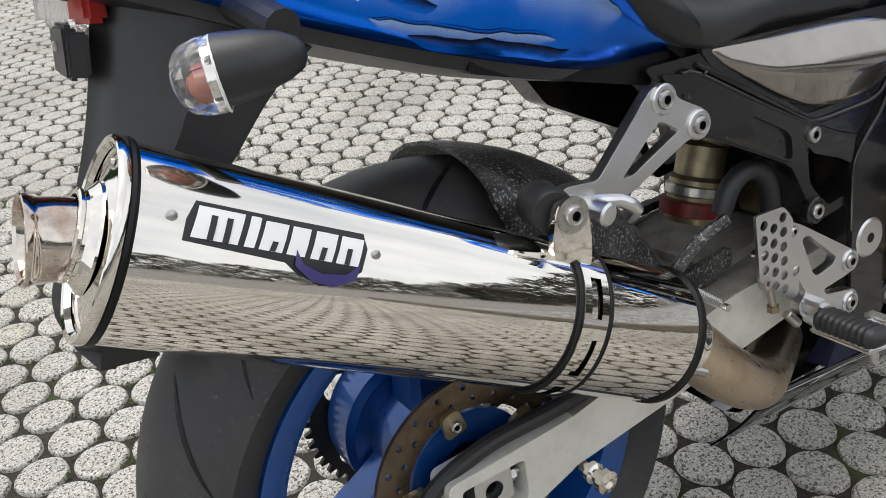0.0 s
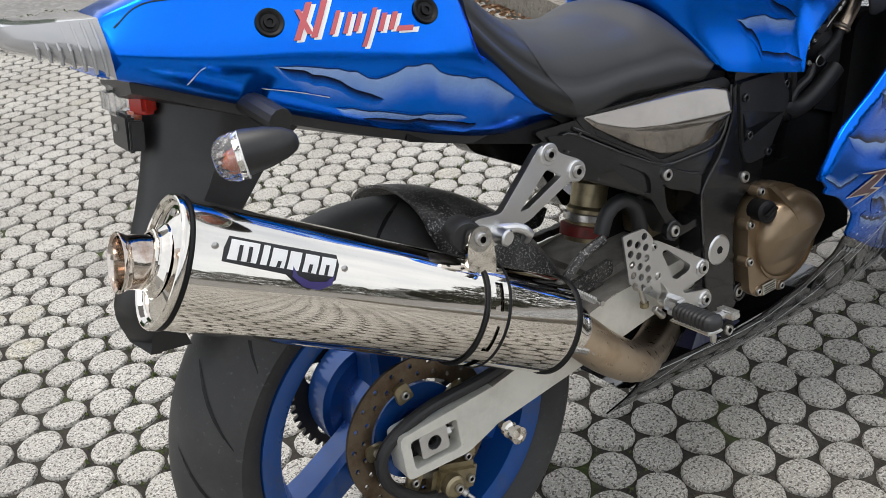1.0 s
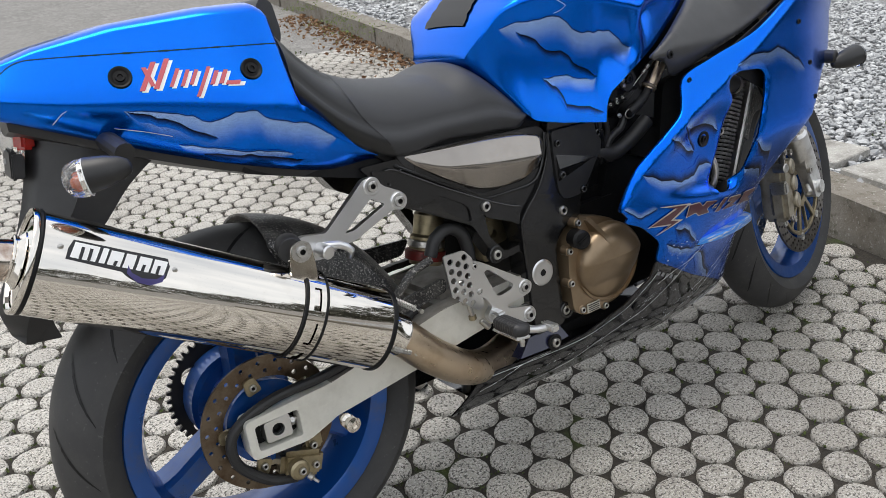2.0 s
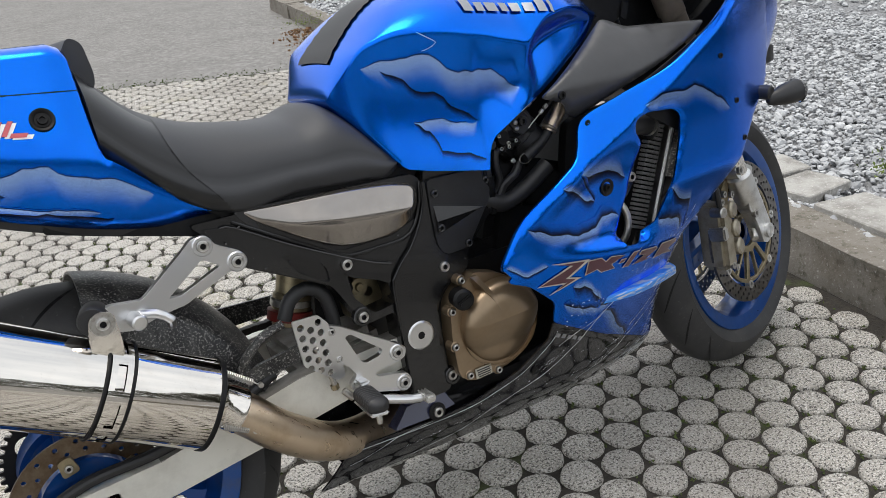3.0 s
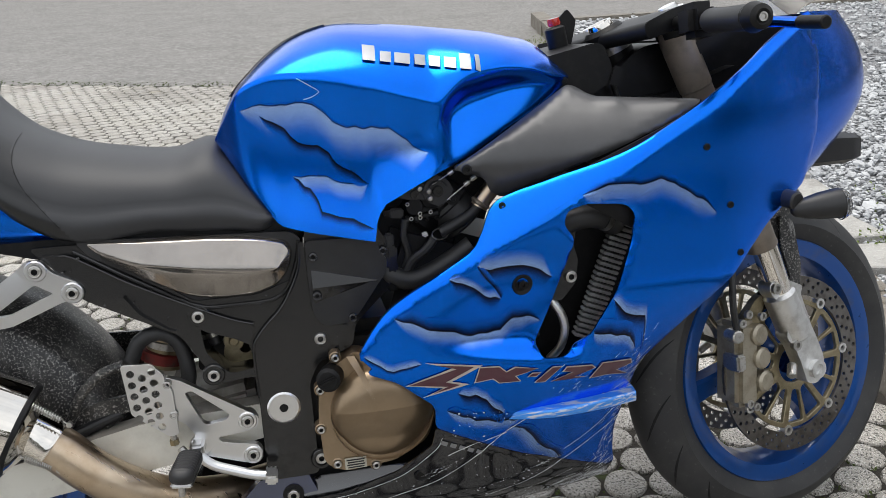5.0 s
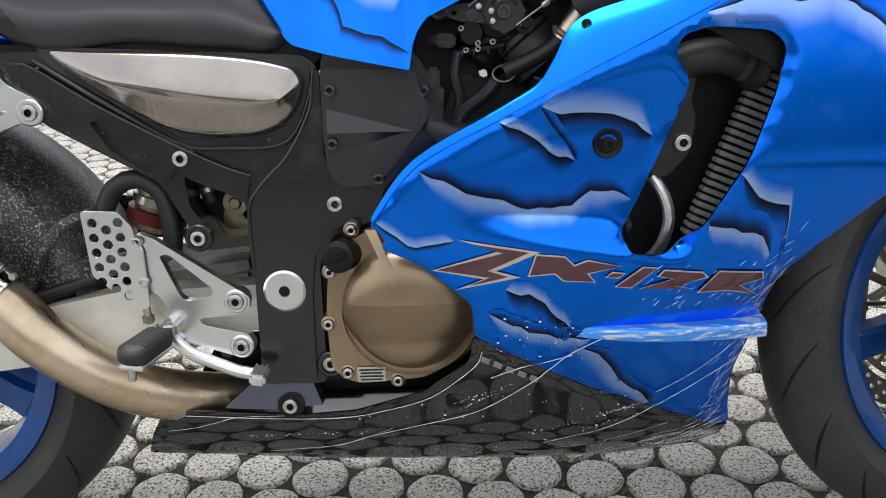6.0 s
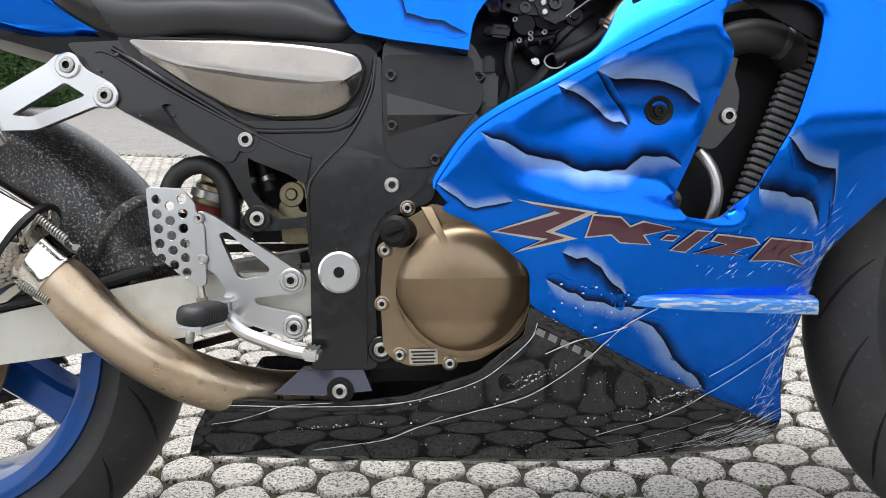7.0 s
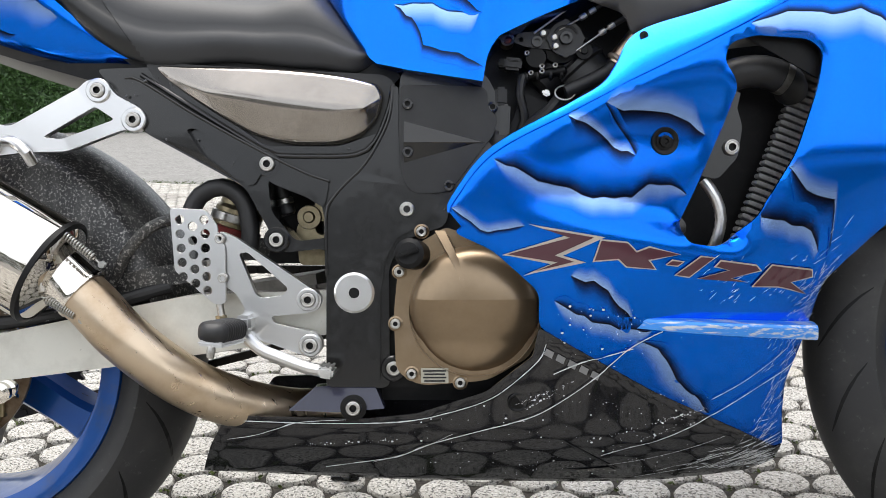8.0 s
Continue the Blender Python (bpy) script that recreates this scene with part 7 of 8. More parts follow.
# bars, yokes and controls
yoke = part("top_yoke", st(slab(rounded([(1.095, 0.905), (1.150, 0.925), (1.195, 0.935), (1.205, 0.915), (1.150, 0.893), (1.10, 0.880)], 0.010), -0.14, 0.14, (), 0.008, 3)), dark_part, bike, "black top yoke")
part("stem_nut", st(lathe([(0, 0.006), (0.012, 0.006), (0.014, 0.010), (0.020, 0.010), (0.022, 0.004), (0.022, -0.02)], (1.118, 0.0, 0.918), AXIS, 24)), chrome, yoke)
part("steering_head", st(rod((1.118, 0.0, 0.92), (1.185, 0.0, 0.766), 0.034, 24)), dark_part, yoke)
part("head_ring", st(lathe([(0.030, 0), (0.036, 0), (0.037, 0.012), (0.030, 0.013)], (1.135, 0, 0.880), AXIS, 28)), steel, yoke)
part("lower_yoke", st(box(1.225, 0.0, 0.775, 0.07, 0.27, 0.035, 0.010, (0, -23, 0))), dark_part, yoke)
part("key_barrel", lathe([(0.010, -0.03), (0.016, -0.03), (0.017, 0.022), (0.013, 0.025), (0, 0.025)], (1.045, 0.010, 0.902), (-0.2, 0, 1), 20), dark_part, bike, "ignition barrel")
part("key_cap", lathe([(0, 0), (0.010, 0), (0.011, 0.004), (0.010, 0.012), (0, 0.013)], (1.041, 0.010, 0.928), (-0.2, 0, 1), 20), red_lens, bike, "red anodised cap")
part("cap_bracket", slab(rounded([(1.030, 0.915), (1.075, 0.895), (1.085, 0.935), (1.070, 0.955)], 0.006), 0.028, 0.034, (), 0.001), dark_part, bike)
for s in (-1, 1):
    part("fork_cap", st(lathe([(0.024, 0), (0.024, 0.008), (0.016, 0.010), (0.014, 0.016), (0.007, 0.016), (0, 0.012)], (1.344 - 0.3987 * 0.425, s * 0.105, 0.530 + 0.9171 * 0.425), AXIS, 24)), alu, fork)
    bar = part("clip_on_bar", st(rod((1.165, s * 0.115, 0.905), (1.105, s * 0.345, 0.880), 0.011)), dark_part, bike, "black clip-on handlebar")
    part("clamp", st(rod((1.188, s * 0.105, 0.888), (1.172, s * 0.105, 0.925), 0.034, 24)), dark_part, bar)
    part("switch_box", st(box(1.140, s * 0.205, 0.897, 0.045, 0.05, 0.05, 0.010, (0, 0, -14 * -s))), dark_part, bar)
    part("grip", st(lathe([(0.012, 0), (0.0165, 0.002), (0.0175, 0.01), (0.0165, 0.05), (0.0172, 0.10), (0.0165, 0.108), (0.012, 0.110)], (1.135, s * 0.235, 0.892), (-0.255, s * 0.96, -0.105), 24)), hose_rubber, bar, "black rubber grip")
    part("bar_end", st(lathe([(0.012, 0), (0.018, 0.002), (0.020, 0.008), (0.016, 0.026), (0.010, 0.030), (0.006, 0.028), (0, 0.024)], (1.106, s * 0.342, 0.880), (-0.255, s * 0.96, -0.105), 24)), dark_part, bar)
    part("bar_end_screw", st(lathe([(0, 0.029), (0.003, 0.029), (0.004, 0.031), (0.006, 0.031), (0.006, 0.024)], (1.106, s * 0.342, 0.880), (-0.255, s * 0.96, -0.105), 16)), steel, bar)
    lv = part("hand_lever", st(tube([(1.178, s * 0.19, 0.893), (1.180, s * 0.25, 0.885), (1.172, s * 0.32, 0.876), (1.160, s * 0.375, 0.866)], 0.0075, 12)), blue_paint, bar, "blue anodised lever")
    part("lever_tip", st(rod((1.162, s * 0.368, 0.868), (1.150, s * 0.420, 0.860), 0.0085)), dark_part, bar)
part("dash", box(1.25, 0, 0.885, 0.10, 0.22, 0.05, 0.015, (0, -25, 0)), dark_part, bike, "black instrument housing")
part("cockpit_liner", slab(rounded([(1.06, 0.80), (1.16, 0.885), (1.30, 0.90), (1.46, 0.90), (1.42, 0.72), (1.20, 0.70)], 0.02), -0.055, 0.17, (), 0.006), dark_part, bike, "")
part("cockpit_tray", slab(rounded([(1.10, 0.80), (1.28, 0.80), (1.36, 0.85), (1.38, 0.79), (1.32, 0.70), (1.20, 0.72)], 0.02), -0.11, 0.11, (), 0.004), dark_part, bike)
part("windscreen", loft([[(1.56 - 0.24 * k / 8, (0.15 - 0.02 * k / 8) * math.sin(math.pi * (q / 12 - 0.5)), 0.90 + 0.16 * k / 8 + 0.05 * math.cos(math.pi * (q / 12 - 0.5))) for q in range(13)] for k in range(9)], False, False), clear_lens, bike, "low clear windscreen")
part("wire_loom", st(tube([(1.20, -0.05, 0.86), (1.23, -0.08, 0.82), (1.26, -0.07, 0.78), (1.30, -0.06, 0.74)], 0.006, 10)), hose_rubber, bike)
part("wire_loom", tube([(1.06, -0.06, 0.86), (1.10, -0.075, 0.84), (1.12, -0.07, 0.80), (1.16, -0.06, 0.77)], 0.005, 10), hose_rubber, bike)

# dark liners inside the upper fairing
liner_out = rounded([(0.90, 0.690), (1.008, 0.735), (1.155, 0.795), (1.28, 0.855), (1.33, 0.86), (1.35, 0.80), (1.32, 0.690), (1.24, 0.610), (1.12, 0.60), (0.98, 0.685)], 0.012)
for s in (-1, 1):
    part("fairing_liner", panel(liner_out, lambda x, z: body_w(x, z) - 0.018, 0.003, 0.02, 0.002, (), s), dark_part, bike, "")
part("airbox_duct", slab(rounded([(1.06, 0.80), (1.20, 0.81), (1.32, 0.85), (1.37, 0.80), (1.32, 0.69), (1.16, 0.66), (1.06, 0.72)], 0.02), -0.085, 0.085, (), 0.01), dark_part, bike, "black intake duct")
part("loom_tag", box(1.098, -0.108, 0.845, 0.016, 0.004, 0.030, 0.001, (0, 20, 0)), dark_part, bike)


# ---- prints, seams and dried spray on the bodywork ----
skin_fair, skin_tank, skin_tail = Skin(fairing), Skin(tank), Skin(tail)
skin_low = Skin(fairing, belly)
skin_can = Skin(silencer)


def jagged(pts, seed, amount=0.0022, step=0.009):
    """A torn edge: the coarse line with small ragged steps between."""
    rng, out = random.Random(seed), []
    path = smooth_path(pts, step)
    for i, p in enumerate(path):
        k = 0 if i in (0, len(path) - 1) else rng.uniform(-amount, amount)
        out.append((float(p[0]), float(p[1]) + k))
    return out


def tear(skin, parent, pts, pale, dark, seed, up=False):
    """One torn edge: pale paint on its own side fading into the blue, a dark airbrushed shade on the other."""
    edge = jagged(pts, seed)
    s = 1 if up else -1
    part("pale_tear", strip_print(skin, edge, pale, 0.0004, (0, s)), tear_pale, parent, "pale airbrushed tear")
    part("dark_tear", strip_print(skin, edge, dark, 0.0007, (0, -s)), tear_dark, parent, "dark airbrushed shade")


# lower fairing
tear(skin_fair, fairing, [(0.706, 0.551), (0.730, 0.540), (0.753, 0.528), (0.789, 0.518), (0.814, 0.510), (0.838, 0.508), (0.858, 0.511), (0.878, 0.523), (0.902, 0.521), (0.921, 0.512)], 0.023, 0.020, 1)
tear(skin_fair, fairing, [(0.660, 0.499), (0.672, 0.488), (0.691, 0.477), (0.710, 0.473), (0.740, 0.479)], 0.012, 0.006, 2, True)
tear(skin_fair, fairing, [(0.786, 0.597), (0.813, 0.585), (0.837, 0.566), (0.862, 0.555)], 0.013, 0.020, 3, True)
tear(skin_fair, fairing, [(0.827, 0.611), (0.847, 0.604), (0.874, 0.605), (0.898, 0.599), (0.922, 0.590), (0.940, 0.577)], 0.026, 0.026, 4, True)
part("dark_tear", strip_print(skin_fair, jagged([(0.826, 0.610), (0.838, 0.590), (0.852, 0.572), (0.863, 0.556)], 5), 0.009, 0.0009, (1, 0.25)), tear_dark, fairing, "dark airbrushed shade")
tear(skin_fair, fairing, [(1.022, 0.540), (1.042, 0.516), (1.062, 0.510), (1.075, 0.505), (1.079, 0.480), (1.082, 0.452)], 0.022, 0.030, 6, True)
tear(skin_fair, fairing, [(0.992, 0.487), (1.012, 0.485), (1.032, 0.479), (1.055, 0.472), (1.068, 0.448)], 0.022, 0.026, 7)
tear(skin_fair, fairing, [(0.790, 0.424), (0.806, 0.418), (0.825, 0.413), (0.845, 0.390), (0.862, 0.372)], 0.016, 0.024, 8, True)
tear(skin_fair, fairing, [(0.773, 0.396), (0.790, 0.386), (0.816, 0.373), (0.847, 0.364), (0.884, 0.360)], 0.018, 0.014, 9)
edge10 = jagged([(0.868, 0.349), (0.893, 0.338), (0.909, 0.316), (0.925, 0.294), (0.946, 0.275), (0.966, 0.253)], 10)
part("pale_tear", strip_print(skin_fair, edge10, 0.026, 0.0004, (-1, -0.1)), tear_pale, fairing, "pale airbrushed tear")
part("dark_tear", strip_print(skin_fair, edge10, 0.016, 0.0007, (1, 0.2)), tear_dark, fairing, "dark airbrushed shade")
# upper fairing
tear(skin_fair, fairing, [(0.982, 0.694), (1.008, 0.701), (1.034, 0.705), (1.075, 0.702), (1.096, 0.706), (1.117, 0.699), (1.132, 0.687), (1.159, 0.67), (1.181, 0.649)], 0.030, 0.010, 11)
# tank
tear(skin_tank, tank, [(0.530, 0.840), (0.559, 0.846), (0.595, 0.845), (0.629, 0.842), (0.662, 0.813), (0.695, 0.806), (0.730, 0.802), (0.762, 0.776), (0.784, 0.764)], 0.046, 0.004, 12)
part("dark_tear", strip_print(skin_tank, jagged([(0.556, 0.832), (0.588, 0.812), (0.604, 0.794), (0.639, 0.782), (0.655, 0.760), (0.683, 0.740), (0.697, 0.728)], 13), 0.016, 0.0009, (-0.1, -1)), tear_dark, tank, "dark airbrushed shade")
tear(skin_tank, tank, [(0.593, 0.745), (0.615, 0.743), (0.639, 0.740), (0.667, 0.729), (0.694, 0.727)], 0.026, 0.003, 14)
part("dark_tear", strip_print(skin_tank, jagged([(0.593, 0.744), (0.620, 0.720), (0.628, 0.695), (0.650, 0.684), (0.679, 0.676), (0.697, 0.664)], 15), 0.014, 0.0009, (-0.2, -1)), tear_dark, tank, "dark airbrushed shade")
# tail
tear(skin_tail, tail, [(-0.100, 0.838), (-0.066, 0.830), (-0.016, 0.813), (0.005, 0.801), (0.039, 0.806), (0.068, 0.801), (0.086, 0.785), (0.119, 0.776), (0.150, 0.764), (0.185, 0.735)], 0.040, 0.003, 16)
part("dark_tear", strip_print(skin_tail, jagged([(-0.096, 0.836), (-0.061, 0.821), (-0.034, 0.807), (-0.003, 0.785), (0.012, 0.776)], 17), 0.012, 0.0009), tear_dark, tail, "dark airbrushed shade")
tear(skin_tail, tail, [(-0.040, 0.778), (-0.004, 0.766), (0.042, 0.750), (0.075, 0.742), (0.115, 0.728)], 0.012, 0.003, 18)
part("dark_tear", strip_print(skin_tail, jagged([(-0.010, 0.758), (0.040, 0.744), (0.075, 0.736), (0.13, 0.716)], 19), 0.012, 0.0009), tear_dark, tail, "dark airbrushed shade")


def emblem(skin, parent, shapes, fill, rim, grow, lift, rim_name="emblem_rim", fill_name="emblem_shape"):
    """Angular plain shapes with a contrasting rim behind each."""
    for pts in shapes:
        cx, cz = sum(p[0] for p in pts) / len(pts), sum(p[1] for p in pts) / len(pts)
        big = []
        n = len(pts)
        area = sum(pts[i][0] * pts[(i + 1) % n][1] - pts[(i + 1) % n][0] * pts[i][1] for i in range(n))
        for i in range(n):
            a, b, c = np.array(pts[i - 1]), np.array(pts[i]), np.array(pts[(i + 1) % n])
            n1, n2 = np.array([(b - a)[1], -(b - a)[0]]), np.array([(c - b)[1], -(c - b)[0]])
            n1, n2 = n1 / np.linalg.norm(n1), n2 / np.linalg.norm(n2)
            m = n1 + n2
            m = m / max(0.5, (m @ m) / 2) if np.linalg.norm(m) > 1e-6 else n1
            big.append(tuple(b + m * grow * (1 if area > 0 else -1)))
        part(rim_name, flat_print(skin, big, lift, 0.010), rim, parent)
        part(fill_name, flat_print(skin, pts, lift + 0.0006, 0.010), fill, parent)


def slanted(x, z, w, h, lean, tilt=0.0):
    """A leaning bar whose foot starts at x, z."""
    return [(x, z), (x + w, z + tilt * w), (x + w + lean, z + h + tilt * w), (x + lean, z + h)]


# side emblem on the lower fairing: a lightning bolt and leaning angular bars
mark = part("side_emblem", flat_print(skin_fair, [(0.7155, 0.4480), (0.782, 0.468), (0.743, 0.481), (0.826, 0.466), (0.781, 0.4465), (0.806, 0.439), (0.738, 0.4250), (0.768, 0.4375)], 0.0020, 0.010), outline_print, fairing, "maroon angular emblem with a pale rim")
part("emblem_shape", flat_print(skin_fair, [(0.7205, 0.4485), (0.788, 0.4660), (0.757, 0.4762), (0.814, 0.4660), (0.772, 0.4470), (0.793, 0.4400), (0.752, 0.4300), (0.775, 0.4395)], 0.0026, 0.010), maroon_print, mark)
emblem(skin_fair, mark, [
    [(0.822, 0.4625), (0.850, 0.4595), (0.860, 0.4495), (0.874, 0.4545), (0.908, 0.4470), (0.873, 0.4415), (0.881, 0.4315), (0.850, 0.4345), (0.841, 0.4430), (0.815, 0.4410)],
    [(0.900, 0.4400), (0.912, 0.4388), (0.906, 0.4350), (0.894, 0.4360)],
    [(0.932, 0.4440), (0.946, 0.4425), (0.920, 0.4225), (0.905, 0.4245)],
    [(0.955, 0.4390), (0.996, 0.4335), (1.001, 0.4285), (0.968, 0.4200), (0.988, 0.4152), (0.930, 0.4200), (0.966, 0.4290), (0.950, 0.4335)],
    [(1.015, 0.4335), (1.064, 0.4275), (1.066, 0.4205), (1.040, 0.4145), (1.064, 0.3995), (1.040, 0.4070), (1.026, 0.4100), (0.996, 0.4105)]], maroon_print, outline_print, 0.0016, 0.0020)
# raised silver bars on the tank
tb = None
for k, w in enumerate((0.019, 0.017, 0.024, 0.017, 0.017, 0.017, 0.016, 0.007)):
    x = 0.703 + (0.0, 0.0215, 0.040, 0.066, 0.085, 0.104, 0.123, 0.142)[k] * 1.08
    z = 0.896 - 0.157 * (x - 0.703)
    h = 0.020 if k in (0, 6, 7) else 0.0135
    ob = part("tank_emblem" if tb is None else "emblem_bar", flat_print(skin_tank, slanted(x, z, w * 0.9, h, 0.003, -0.172), 0.0030, 0.008), silver_print, tb or tank, "raised silver bar emblem" if tb is None else "")
    tb = tb or ob
# leaning red strokes with a white edge on the tail
strokes = [(-0.074, 0.859, 0.008, 0.034, 0.026), (-0.058, 0.862, 0.007, 0.026, -0.004), (-0.056, 0.858, 0.008, 0.036, 0.026), (-0.036, 0.857, 0.006, 0.022, 0.016), (-0.022, 0.855, 0.006, 0.020, 0.014), (-0.010, 0.855, 0.006, 0.018, 0.013), (-0.006, 0.838, 0.006, 0.036, 0.026), (0.016, 0.850, 0.007, 0.017, 0.012), (0.028, 0.849, 0.007, 0.017, 0.012), (0.036, 0.846, 0.022, 0.005, 0.004)]
first = None
for x, z, w, h, lean in strokes:
    ob = part("tail_emblem" if first is None else "emblem_rim", flat_print(skin_tail, slanted(x + 0.0025, z - 0.0025, w, h, lean, -0.15), 0.0012, 0.008), white_paint, first or tail, "leaning red strokes with a white edge" if first is None else "")
    first = first or ob
    part("emblem_stroke", flat_print(skin_tail, slanted(x, z, w * 0.85, h, lean, -0.15), 0.0018, 0.008), red_print, first)


# badge on the silencer
def can_uv(u, v):
    return (-0.172 + 0.866 * u + 0.50 * v, 0.669 - 0.50 * u + 0.866 * v)


def can_shape(pts):
    return [can_uv(u, v) for u, v in pts]


badge = part("silencer_badge", flat_print(skin_can, can_shape([(-0.064, -0.0125), (-0.063, 0.0), (-0.058, 0.0105), (-0.010, 0.0105), (0.0, 0.0105), (0.060, 0.0110), (0.063, 0.002), (0.060, -0.0125), (0.048, -0.022), (0.030, -0.026), (0.012, -0.020), (0.004, -0.015)]), 0.0010, 0.008), badge_black, silencer, "black badge with white bars")
for u, w, h in ((-0.060, 0.030, 0.018), (-0.026, 0.007, 0.018), (-0.016, 0.016, 0.017), (0.003, 0.013, 0.017), (0.020, 0.016, 0.017), (0.039, 0.017, 0.017)):
    part("badge_bar", flat_print(skin_can, can_shape([(u, -0.010), (u + w, -0.010), (u + w + 0.004, -0.010 + h), (u + 0.004, -0.010 + h)]), 0.0018, 0.006), white_paint, badge)
for u, h in ((-0.050, 0.014), (-0.040, 0.014), (-0.009, 0.006), (0.026, 0.008), (0.045, 0.010)):
    part("badge_gap", flat_print(skin_can, can_shape([(u, -0.010), (u + 0.004, -0.010), (u + 0.006, -0.010 + h), (u + 0.002, -0.010 + h)]), 0.0024, 0.006), badge_black, badge)
part("badge_swoosh", flat_print(skin_can, can_shape([(0.010, -0.006), (0.016, -0.014), (0.030, -0.018), (0.048, -0.016), (0.058, -0.008), (0.056, -0.018), (0.042, -0.025), (0.024, -0.024), (0.010, -0.016)]), 0.0022, 0.006), badge_purple, badge, "purple swoosh")
for u in (-0.072, 0.070):
    x, z = can_uv(u, 0.0)
    part("rivet", lathe([(0.003, 0), (0.0038, 0.0006), (0.002, 0.0016), (0, 0.0018)], skin_can.on(x, z, 0.0), (0.1, -1, 0.1), 12), steel, badge)

# small unreadable print on the pan
stick = None
for k in range(5):
    x, z = 0.764 + 0.0135 * k, 0.333 - 0.0068 * k
    ob = part("pan_print" if stick is None else "print_bar", flat_print(skin_low, [(x, z), (x + 0.009, z - 0.005), (x + 0.0115, z + 0.0025), (x + 0.0025, z + 0.0075)], 0.0012, 0.006), silver_print, stick or belly, "faded grey print bars" if stick is None else "")
    stick = stick or ob

# fasteners and seams
for x, z, sk, par in ((1.165, 0.745, skin_fair, fairing), (1.204, 0.658, skin_fair, fairing), (1.222, 0.585, skin_fair, fairing), (0.873, 0.687, skin_fair, fairing), (1.006, 0.846, skin_tank, tank)):
    share("bolt", bolt_tiny_dark, None, par, "", Matrix.Translation(sk.on(x, z, 0.0002)))
for x, z, sk, par in ((-0.091, 0.881, skin_tail, tail), (0.078, 0.860, skin_tail, tail), (0.895, 0.571, skin_fair, fairing)):
    c = sk.on(x, z, 0.0)
    n = facing(sk, x, z)
    c = c + n * 0.0012
    part("recess_ring", lathe([(0.0155, 0.0005), (0.0145, 0.0022), (0.0125, 0.0018), (0.0095, -0.0005), (0, -0.0005)], c, n, 28), dark_part, par, "dark recessed fastener cup")
    part("recess_screw", lathe([(0, 0.0008), (0.003, 0.0008), (0.0035, 0.0030), (0.0062, 0.0030), (0.0066, 0)], c, n, 20), dark_part, par)
part("pan_hole", lathe([(0.013, 0.0010), (0.0115, 0.0022), (0.0095, 0.0004), (0, 0.0004)], skin_low.on(0.737, 0.272, 0.0), (0.1, -1, -0.35), 24), dark_part, belly, "round hole in the pan")
part("pan_scoop", flat_print(skin_low, [(0.782, 0.228), (0.868, 0.174), (0.858, 0.178), (0.83, 0.196)], 0.0014, 0.006), dark_part, belly, "sharp drain cut")
part("pan_scoop", flat_print(skin_low, [(0.799, 0.173), (0.854, 0.179), (0.864, 0.172), (0.83, 0.1705)], 0.0014, 0.006), mud_plastic, belly, "chalky drain lip")


def seam(skin, pts, parent, width=0.0016):
    part("panel_seam", ribbon(skin, pts, width * 1.6, 0.0006, 0.006), dark_part, parent, "", False)


seam(skin_tail, [(-0.235, 0.905), (-0.205, 0.921), (-0.162, 0.920), (-0.031, 0.905), (0.05, 0.896), (0.130, 0.887)], tail)
part("rim_chip", ribbon(skin_low, [(0.766, 0.346), (0.759, 0.326), (0.730, 0.296), (0.702, 0.275), (0.66, 0.259), (0.60, 0.245), (0.50, 0.240), (0.40, 0.241)], 0.0022, 0.0012), streak_paint, belly, "chipped white pan edge", False)

# dried spray
trickles = [([(0.378, 0.216), (0.412, 0.222), (0.440, 0.231), (0.472, 0.241), (0.530, 0.246)], 0.0014), ([(0.498, 0.176), (0.552, 0.187), (0.592, 0.196), (0.632, 0.215), (0.692, 0.234), (0.727, 0.244), (0.761, 0.257), (0.796, 0.281), (0.830, 0.310), (0.857, 0.338), (0.883, 0.354), (0.896, 0.360)], 0.0024),
            ([(0.776, 0.309), (0.803, 0.322), (0.830, 0.330), (0.864, 0.340)], 0.0022), ([(0.840, 0.200), (0.871, 0.211), (0.905, 0.220), (0.946, 0.238), (0.990, 0.264), (1.027, 0.288), (1.060, 0.309), (1.076, 0.329)], 0.0014), ([(0.967, 0.273), (1.001, 0.292), (1.034, 0.316), (1.054, 0.333)], 0.0012), ([(0.85, 0.184), (0.90, 0.194), (0.95, 0.208), (0.99, 0.222)], 0.0007),
            ([(0.56, 0.186), (0.60, 0.200), (0.63, 0.214), (0.66, 0.230)], 0.0009), ([(0.890, 0.162), (0.93, 0.170), (0.97, 0.177)], 0.0008)]
splash = None
for k, (pts, wide) in enumerate(trickles):
    ob = part("dried_splash" if splash is None else "trickle", ribbon(skin_low, pts, wide, 0.0022), streak_paint, splash or belly, "chalky dried water trickles" if splash is None else "", False)
    splash = splash or ob
rng = random.Random(21)
spray = []


def fleck(x, z, ln, deg_, wd):
    a = radians(deg_)
    q = (x + ln * math.cos(a), z + ln * math.sin(a))
    if not all(inside(p, fair_out) or inside(p, belly_out) for p in ((x, z), q)):
        return
    bm = bmesh.new()
    n = (-math.sin(a) * wd / 2, math.cos(a) * wd / 2)
    vs = [bm.verts.new(skin_low.on(u, v, 0.0024)) for u, v in ((x, z), (x + 0.5 * ln * math.cos(a) + n[0], z + 0.5 * ln * math.sin(a) + n[1]), q, (x + 0.5 * ln * math.cos(a) - n[0], z + 0.5 * ln * math.sin(a) - n[1]))]
    bm.faces.new(vs)
    spray.append(bm)


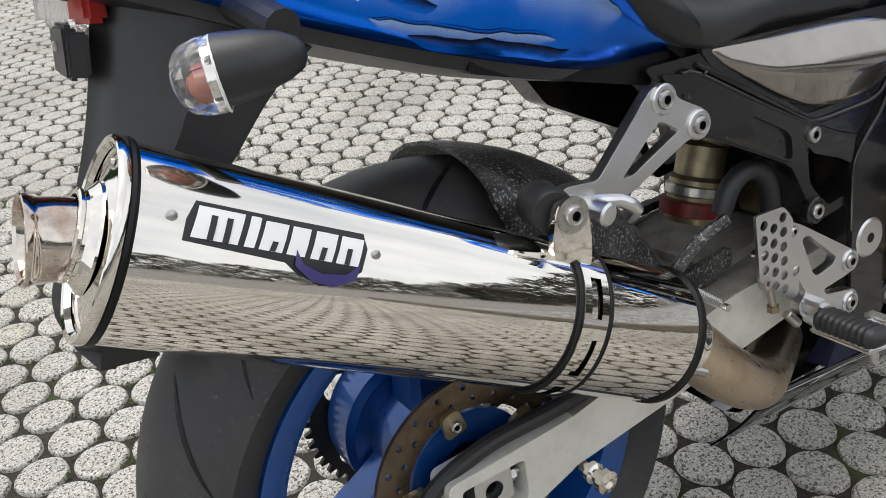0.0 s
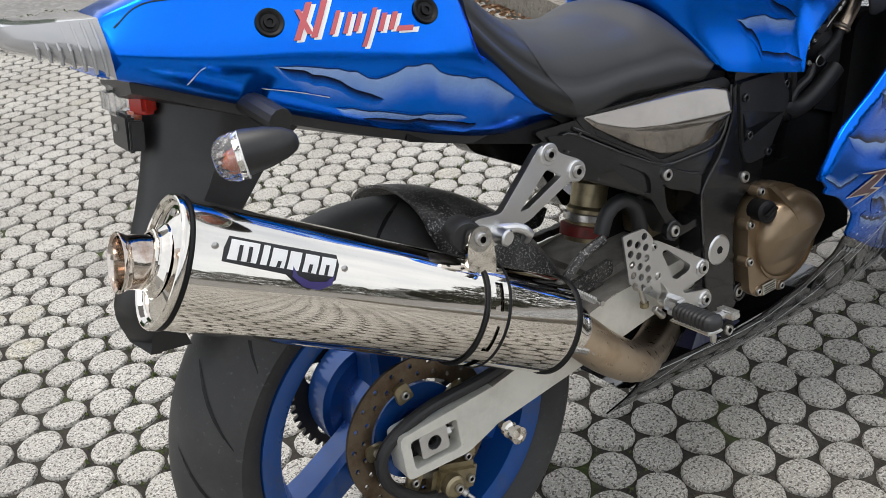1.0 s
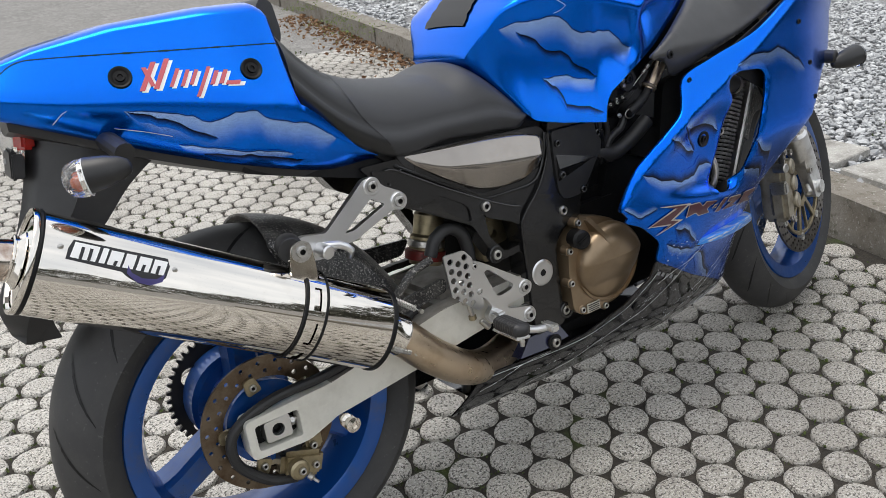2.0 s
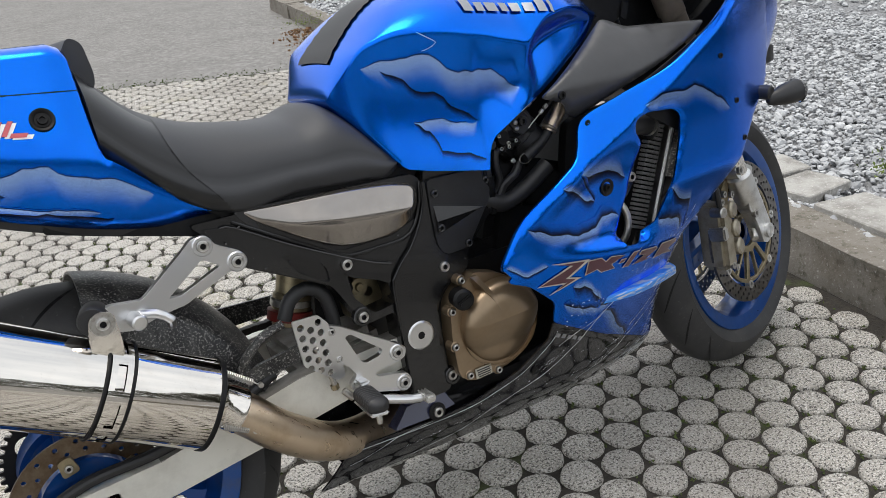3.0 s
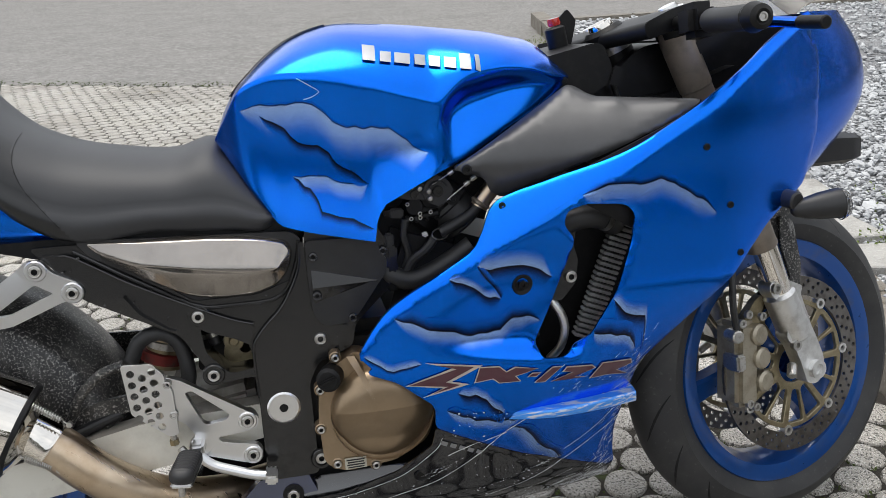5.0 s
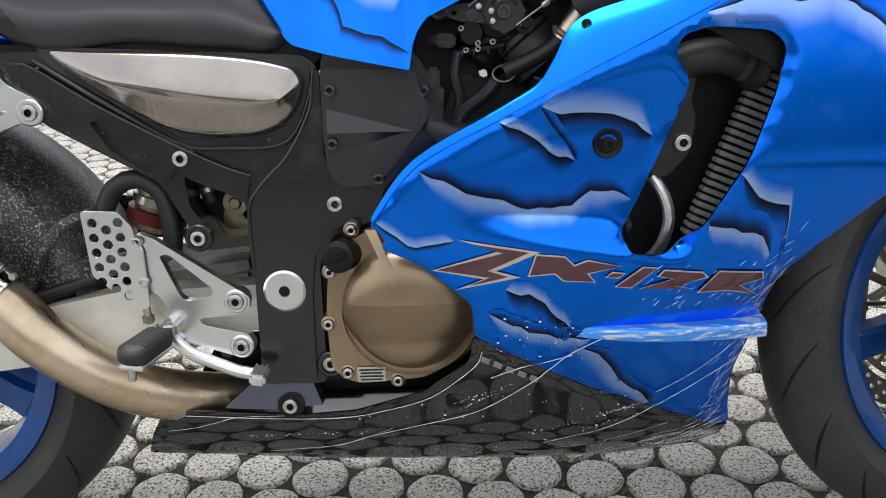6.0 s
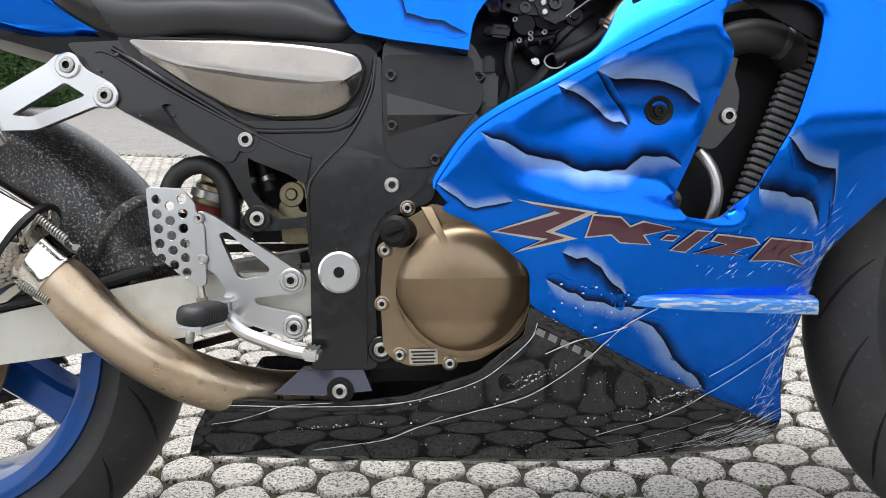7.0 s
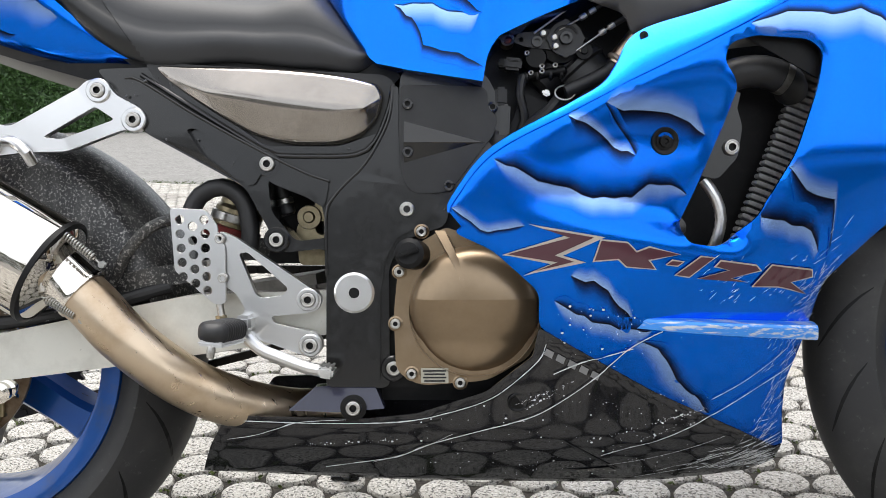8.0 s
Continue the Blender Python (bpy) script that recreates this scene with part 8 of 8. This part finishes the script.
# a dense fan of fine scratches up the front edge and along the pan's nose
for _ in range(300):
    t = rng.random()
    x, z = 1.035 + 0.045 * t + rng.gauss(0, 0.012), 0.200 + 0.235 * t + rng.gauss(0, 0.018)
    fleck(x, z, rng.uniform(0.003, 0.020) * (2.0 if rng.random() < 0.12 else 1), rng.gauss(58 - 14 * t, 14), rng.uniform(0.0002, 0.0006))
for _ in range(160):
    fleck(1.06 - abs(rng.gauss(0, 0.05)), 0.170 + abs(rng.gauss(0, 0.020)), rng.uniform(0.006, 0.034), rng.gauss(22, 7), rng.uniform(0.0003, 0.0011))
for _ in range(60):
    fleck(rng.uniform(0.93, 1.06), rng.uniform(0.39, 0.44), rng.uniform(0.003, 0.014), rng.gauss(40, 9), rng.uniform(0.0003, 0.0008))
tagged(part("dried_spray", join(*spray), streak_paint, fairing, "fine scratches and dried spray", False), "", "", "", "stuff")
drops = bmesh.new()
rows_of_drops = [((0.820, 0.222), (0.960, 0.262)), ((0.840, 0.207), (0.962, 0.250)), ((0.735, 0.270), (0.800, 0.300)), ((0.900, 0.248), (0.955, 0.256)), ((0.45, 0.208), (0.60, 0.222)), ((0.74, 0.262), (0.79, 0.292))]
for _ in range(420):
    q = rng.random()
    if q < 0.14:
        x, z = 0.815 + rng.gauss(0, 0.045), 0.362 + rng.gauss(0, 0.020)
    elif q < 0.66:
        (x0, z0), (x1, z1) = rng.choice(rows_of_drops)
        t = rng.random()
        x, z = x0 + (x1 - x0) * t + rng.gauss(0, 0.001), z0 + (z1 - z0) * t + rng.gauss(0, 0.0014)
    else:
        x, z = 0.62 + rng.random() * 0.35, 0.165 + rng.random() * 0.12
    if not (inside((x, z), fair_out) or inside((x, z), belly_out)):
        continue
    r = 0.0004 + 0.0014 * rng.random() ** 5
    vs = [drops.verts.new(skin_low.on(x + r * math.cos(a), z + r * 0.8 * math.sin(a), 0.0030)) for a in [k * math.pi / 3 for k in range(6)]]
    drops.faces.new(vs)
tagged(part("dried_splatter", drops, streak_paint, belly, "chalky dried droplets", False), "", "", "", "stuff")
part("tank_scuff", ribbon(skin_tank, [(0.612, 0.880), (0.630, 0.868), (0.640, 0.860), (0.628, 0.853), (0.618, 0.851)], 0.0012, 0.0014), streak_paint, tank, "small white scuff", False)
for pts in ([(-0.185, 0.838), (-0.172, 0.850), (-0.166, 0.852)], [(-0.115, 0.818), (-0.08, 0.806), (-0.046, 0.792)]):
    part("tail_scuff", ribbon(skin_tail, pts, 0.002, 0.0014), streak_paint, tail, "", False)

part("seat_seam", ribbon(Skin(seat), [(seat_edge(z), z) for z in (0.860, 0.830, 0.80, 0.775, 0.755, 0.738, 0.721, 0.705)], 0.0016, 0.0008), dark_part, seat, "", False)


def tank_pad():
    """A thin rubber protector down the tank's back, with a ragged rim."""
    top = BVHTree.FromPolygons([v.co.copy() for v in tank.data.vertices], [list(p.vertices) for p in tank.data.polygons])
    rows = []
    bm = bmesh.new()
    for i in range(22):
        x = 0.512 + 0.0075 * i
        w = 0.062 - 0.0014 * i + 0.004 * (i % 2)
        row = []
        for k in range(13):
            y = w * (k / 6 - 1)
            hit, n, _, _ = top.ray_cast(Vector((x, y, 1.5)), Vector((0, 0, -1)))
            row.append(bm.verts.new((hit if hit else Vector((x, y, 0.8))) + Vector((-0.002, 0, 0.0022))))
        rows.append(row)
    for a, b in zip(rows, rows[1:]):
        for k in range(12):
            bm.faces.new((a[k], b[k], b[k + 1], a[k + 1]))
    part("tank_pad", bm, hose_rubber, tank, "black rubber tank pad")


tank_pad()


def water_drops():
    """Rain drops standing on the frame and the side plate."""
    rng2, bm = random.Random(33), bmesh.new()
    spots = []
    while len(spots) < 170:
        x, z = rng2.uniform(0.23, 0.72), rng2.uniform(0.27, 0.67)
        if inside((x, z), frame_out) and not inside((x, z), frame_hole):
            spots.append((x, z, 0.1482))
    for x, z, w in spots:
        r = 0.0006 + 0.0014 * rng2.random() ** 3
        if 0.598 < x < 0.71 and 0.526 < z < 0.66:
            w = 0.1552
        rings = [[bm.verts.new((x + r * q * math.cos(a), -w - r * h, z + r * q * math.sin(a) - 0.3 * r * (1 - h))) for a in [2 * math.pi * k / 8 for k in range(8)]] for q, h in ((1.0, 0.0), (0.85, 0.35), (0.45, 0.6))]
        for a, b in zip(rings, rings[1:]):
            for k in range(8):
                bm.faces.new((a[k], a[(k + 1) % 8], b[(k + 1) % 8], b[k]))
        bm.faces.new(rings[-1])
    tagged(part("rain_water", bm, water, main_frame, "clear rain drops"), "", "", "", "stuff")


water_drops()

# ---- the paving's pieces ----
moss()
pavers()
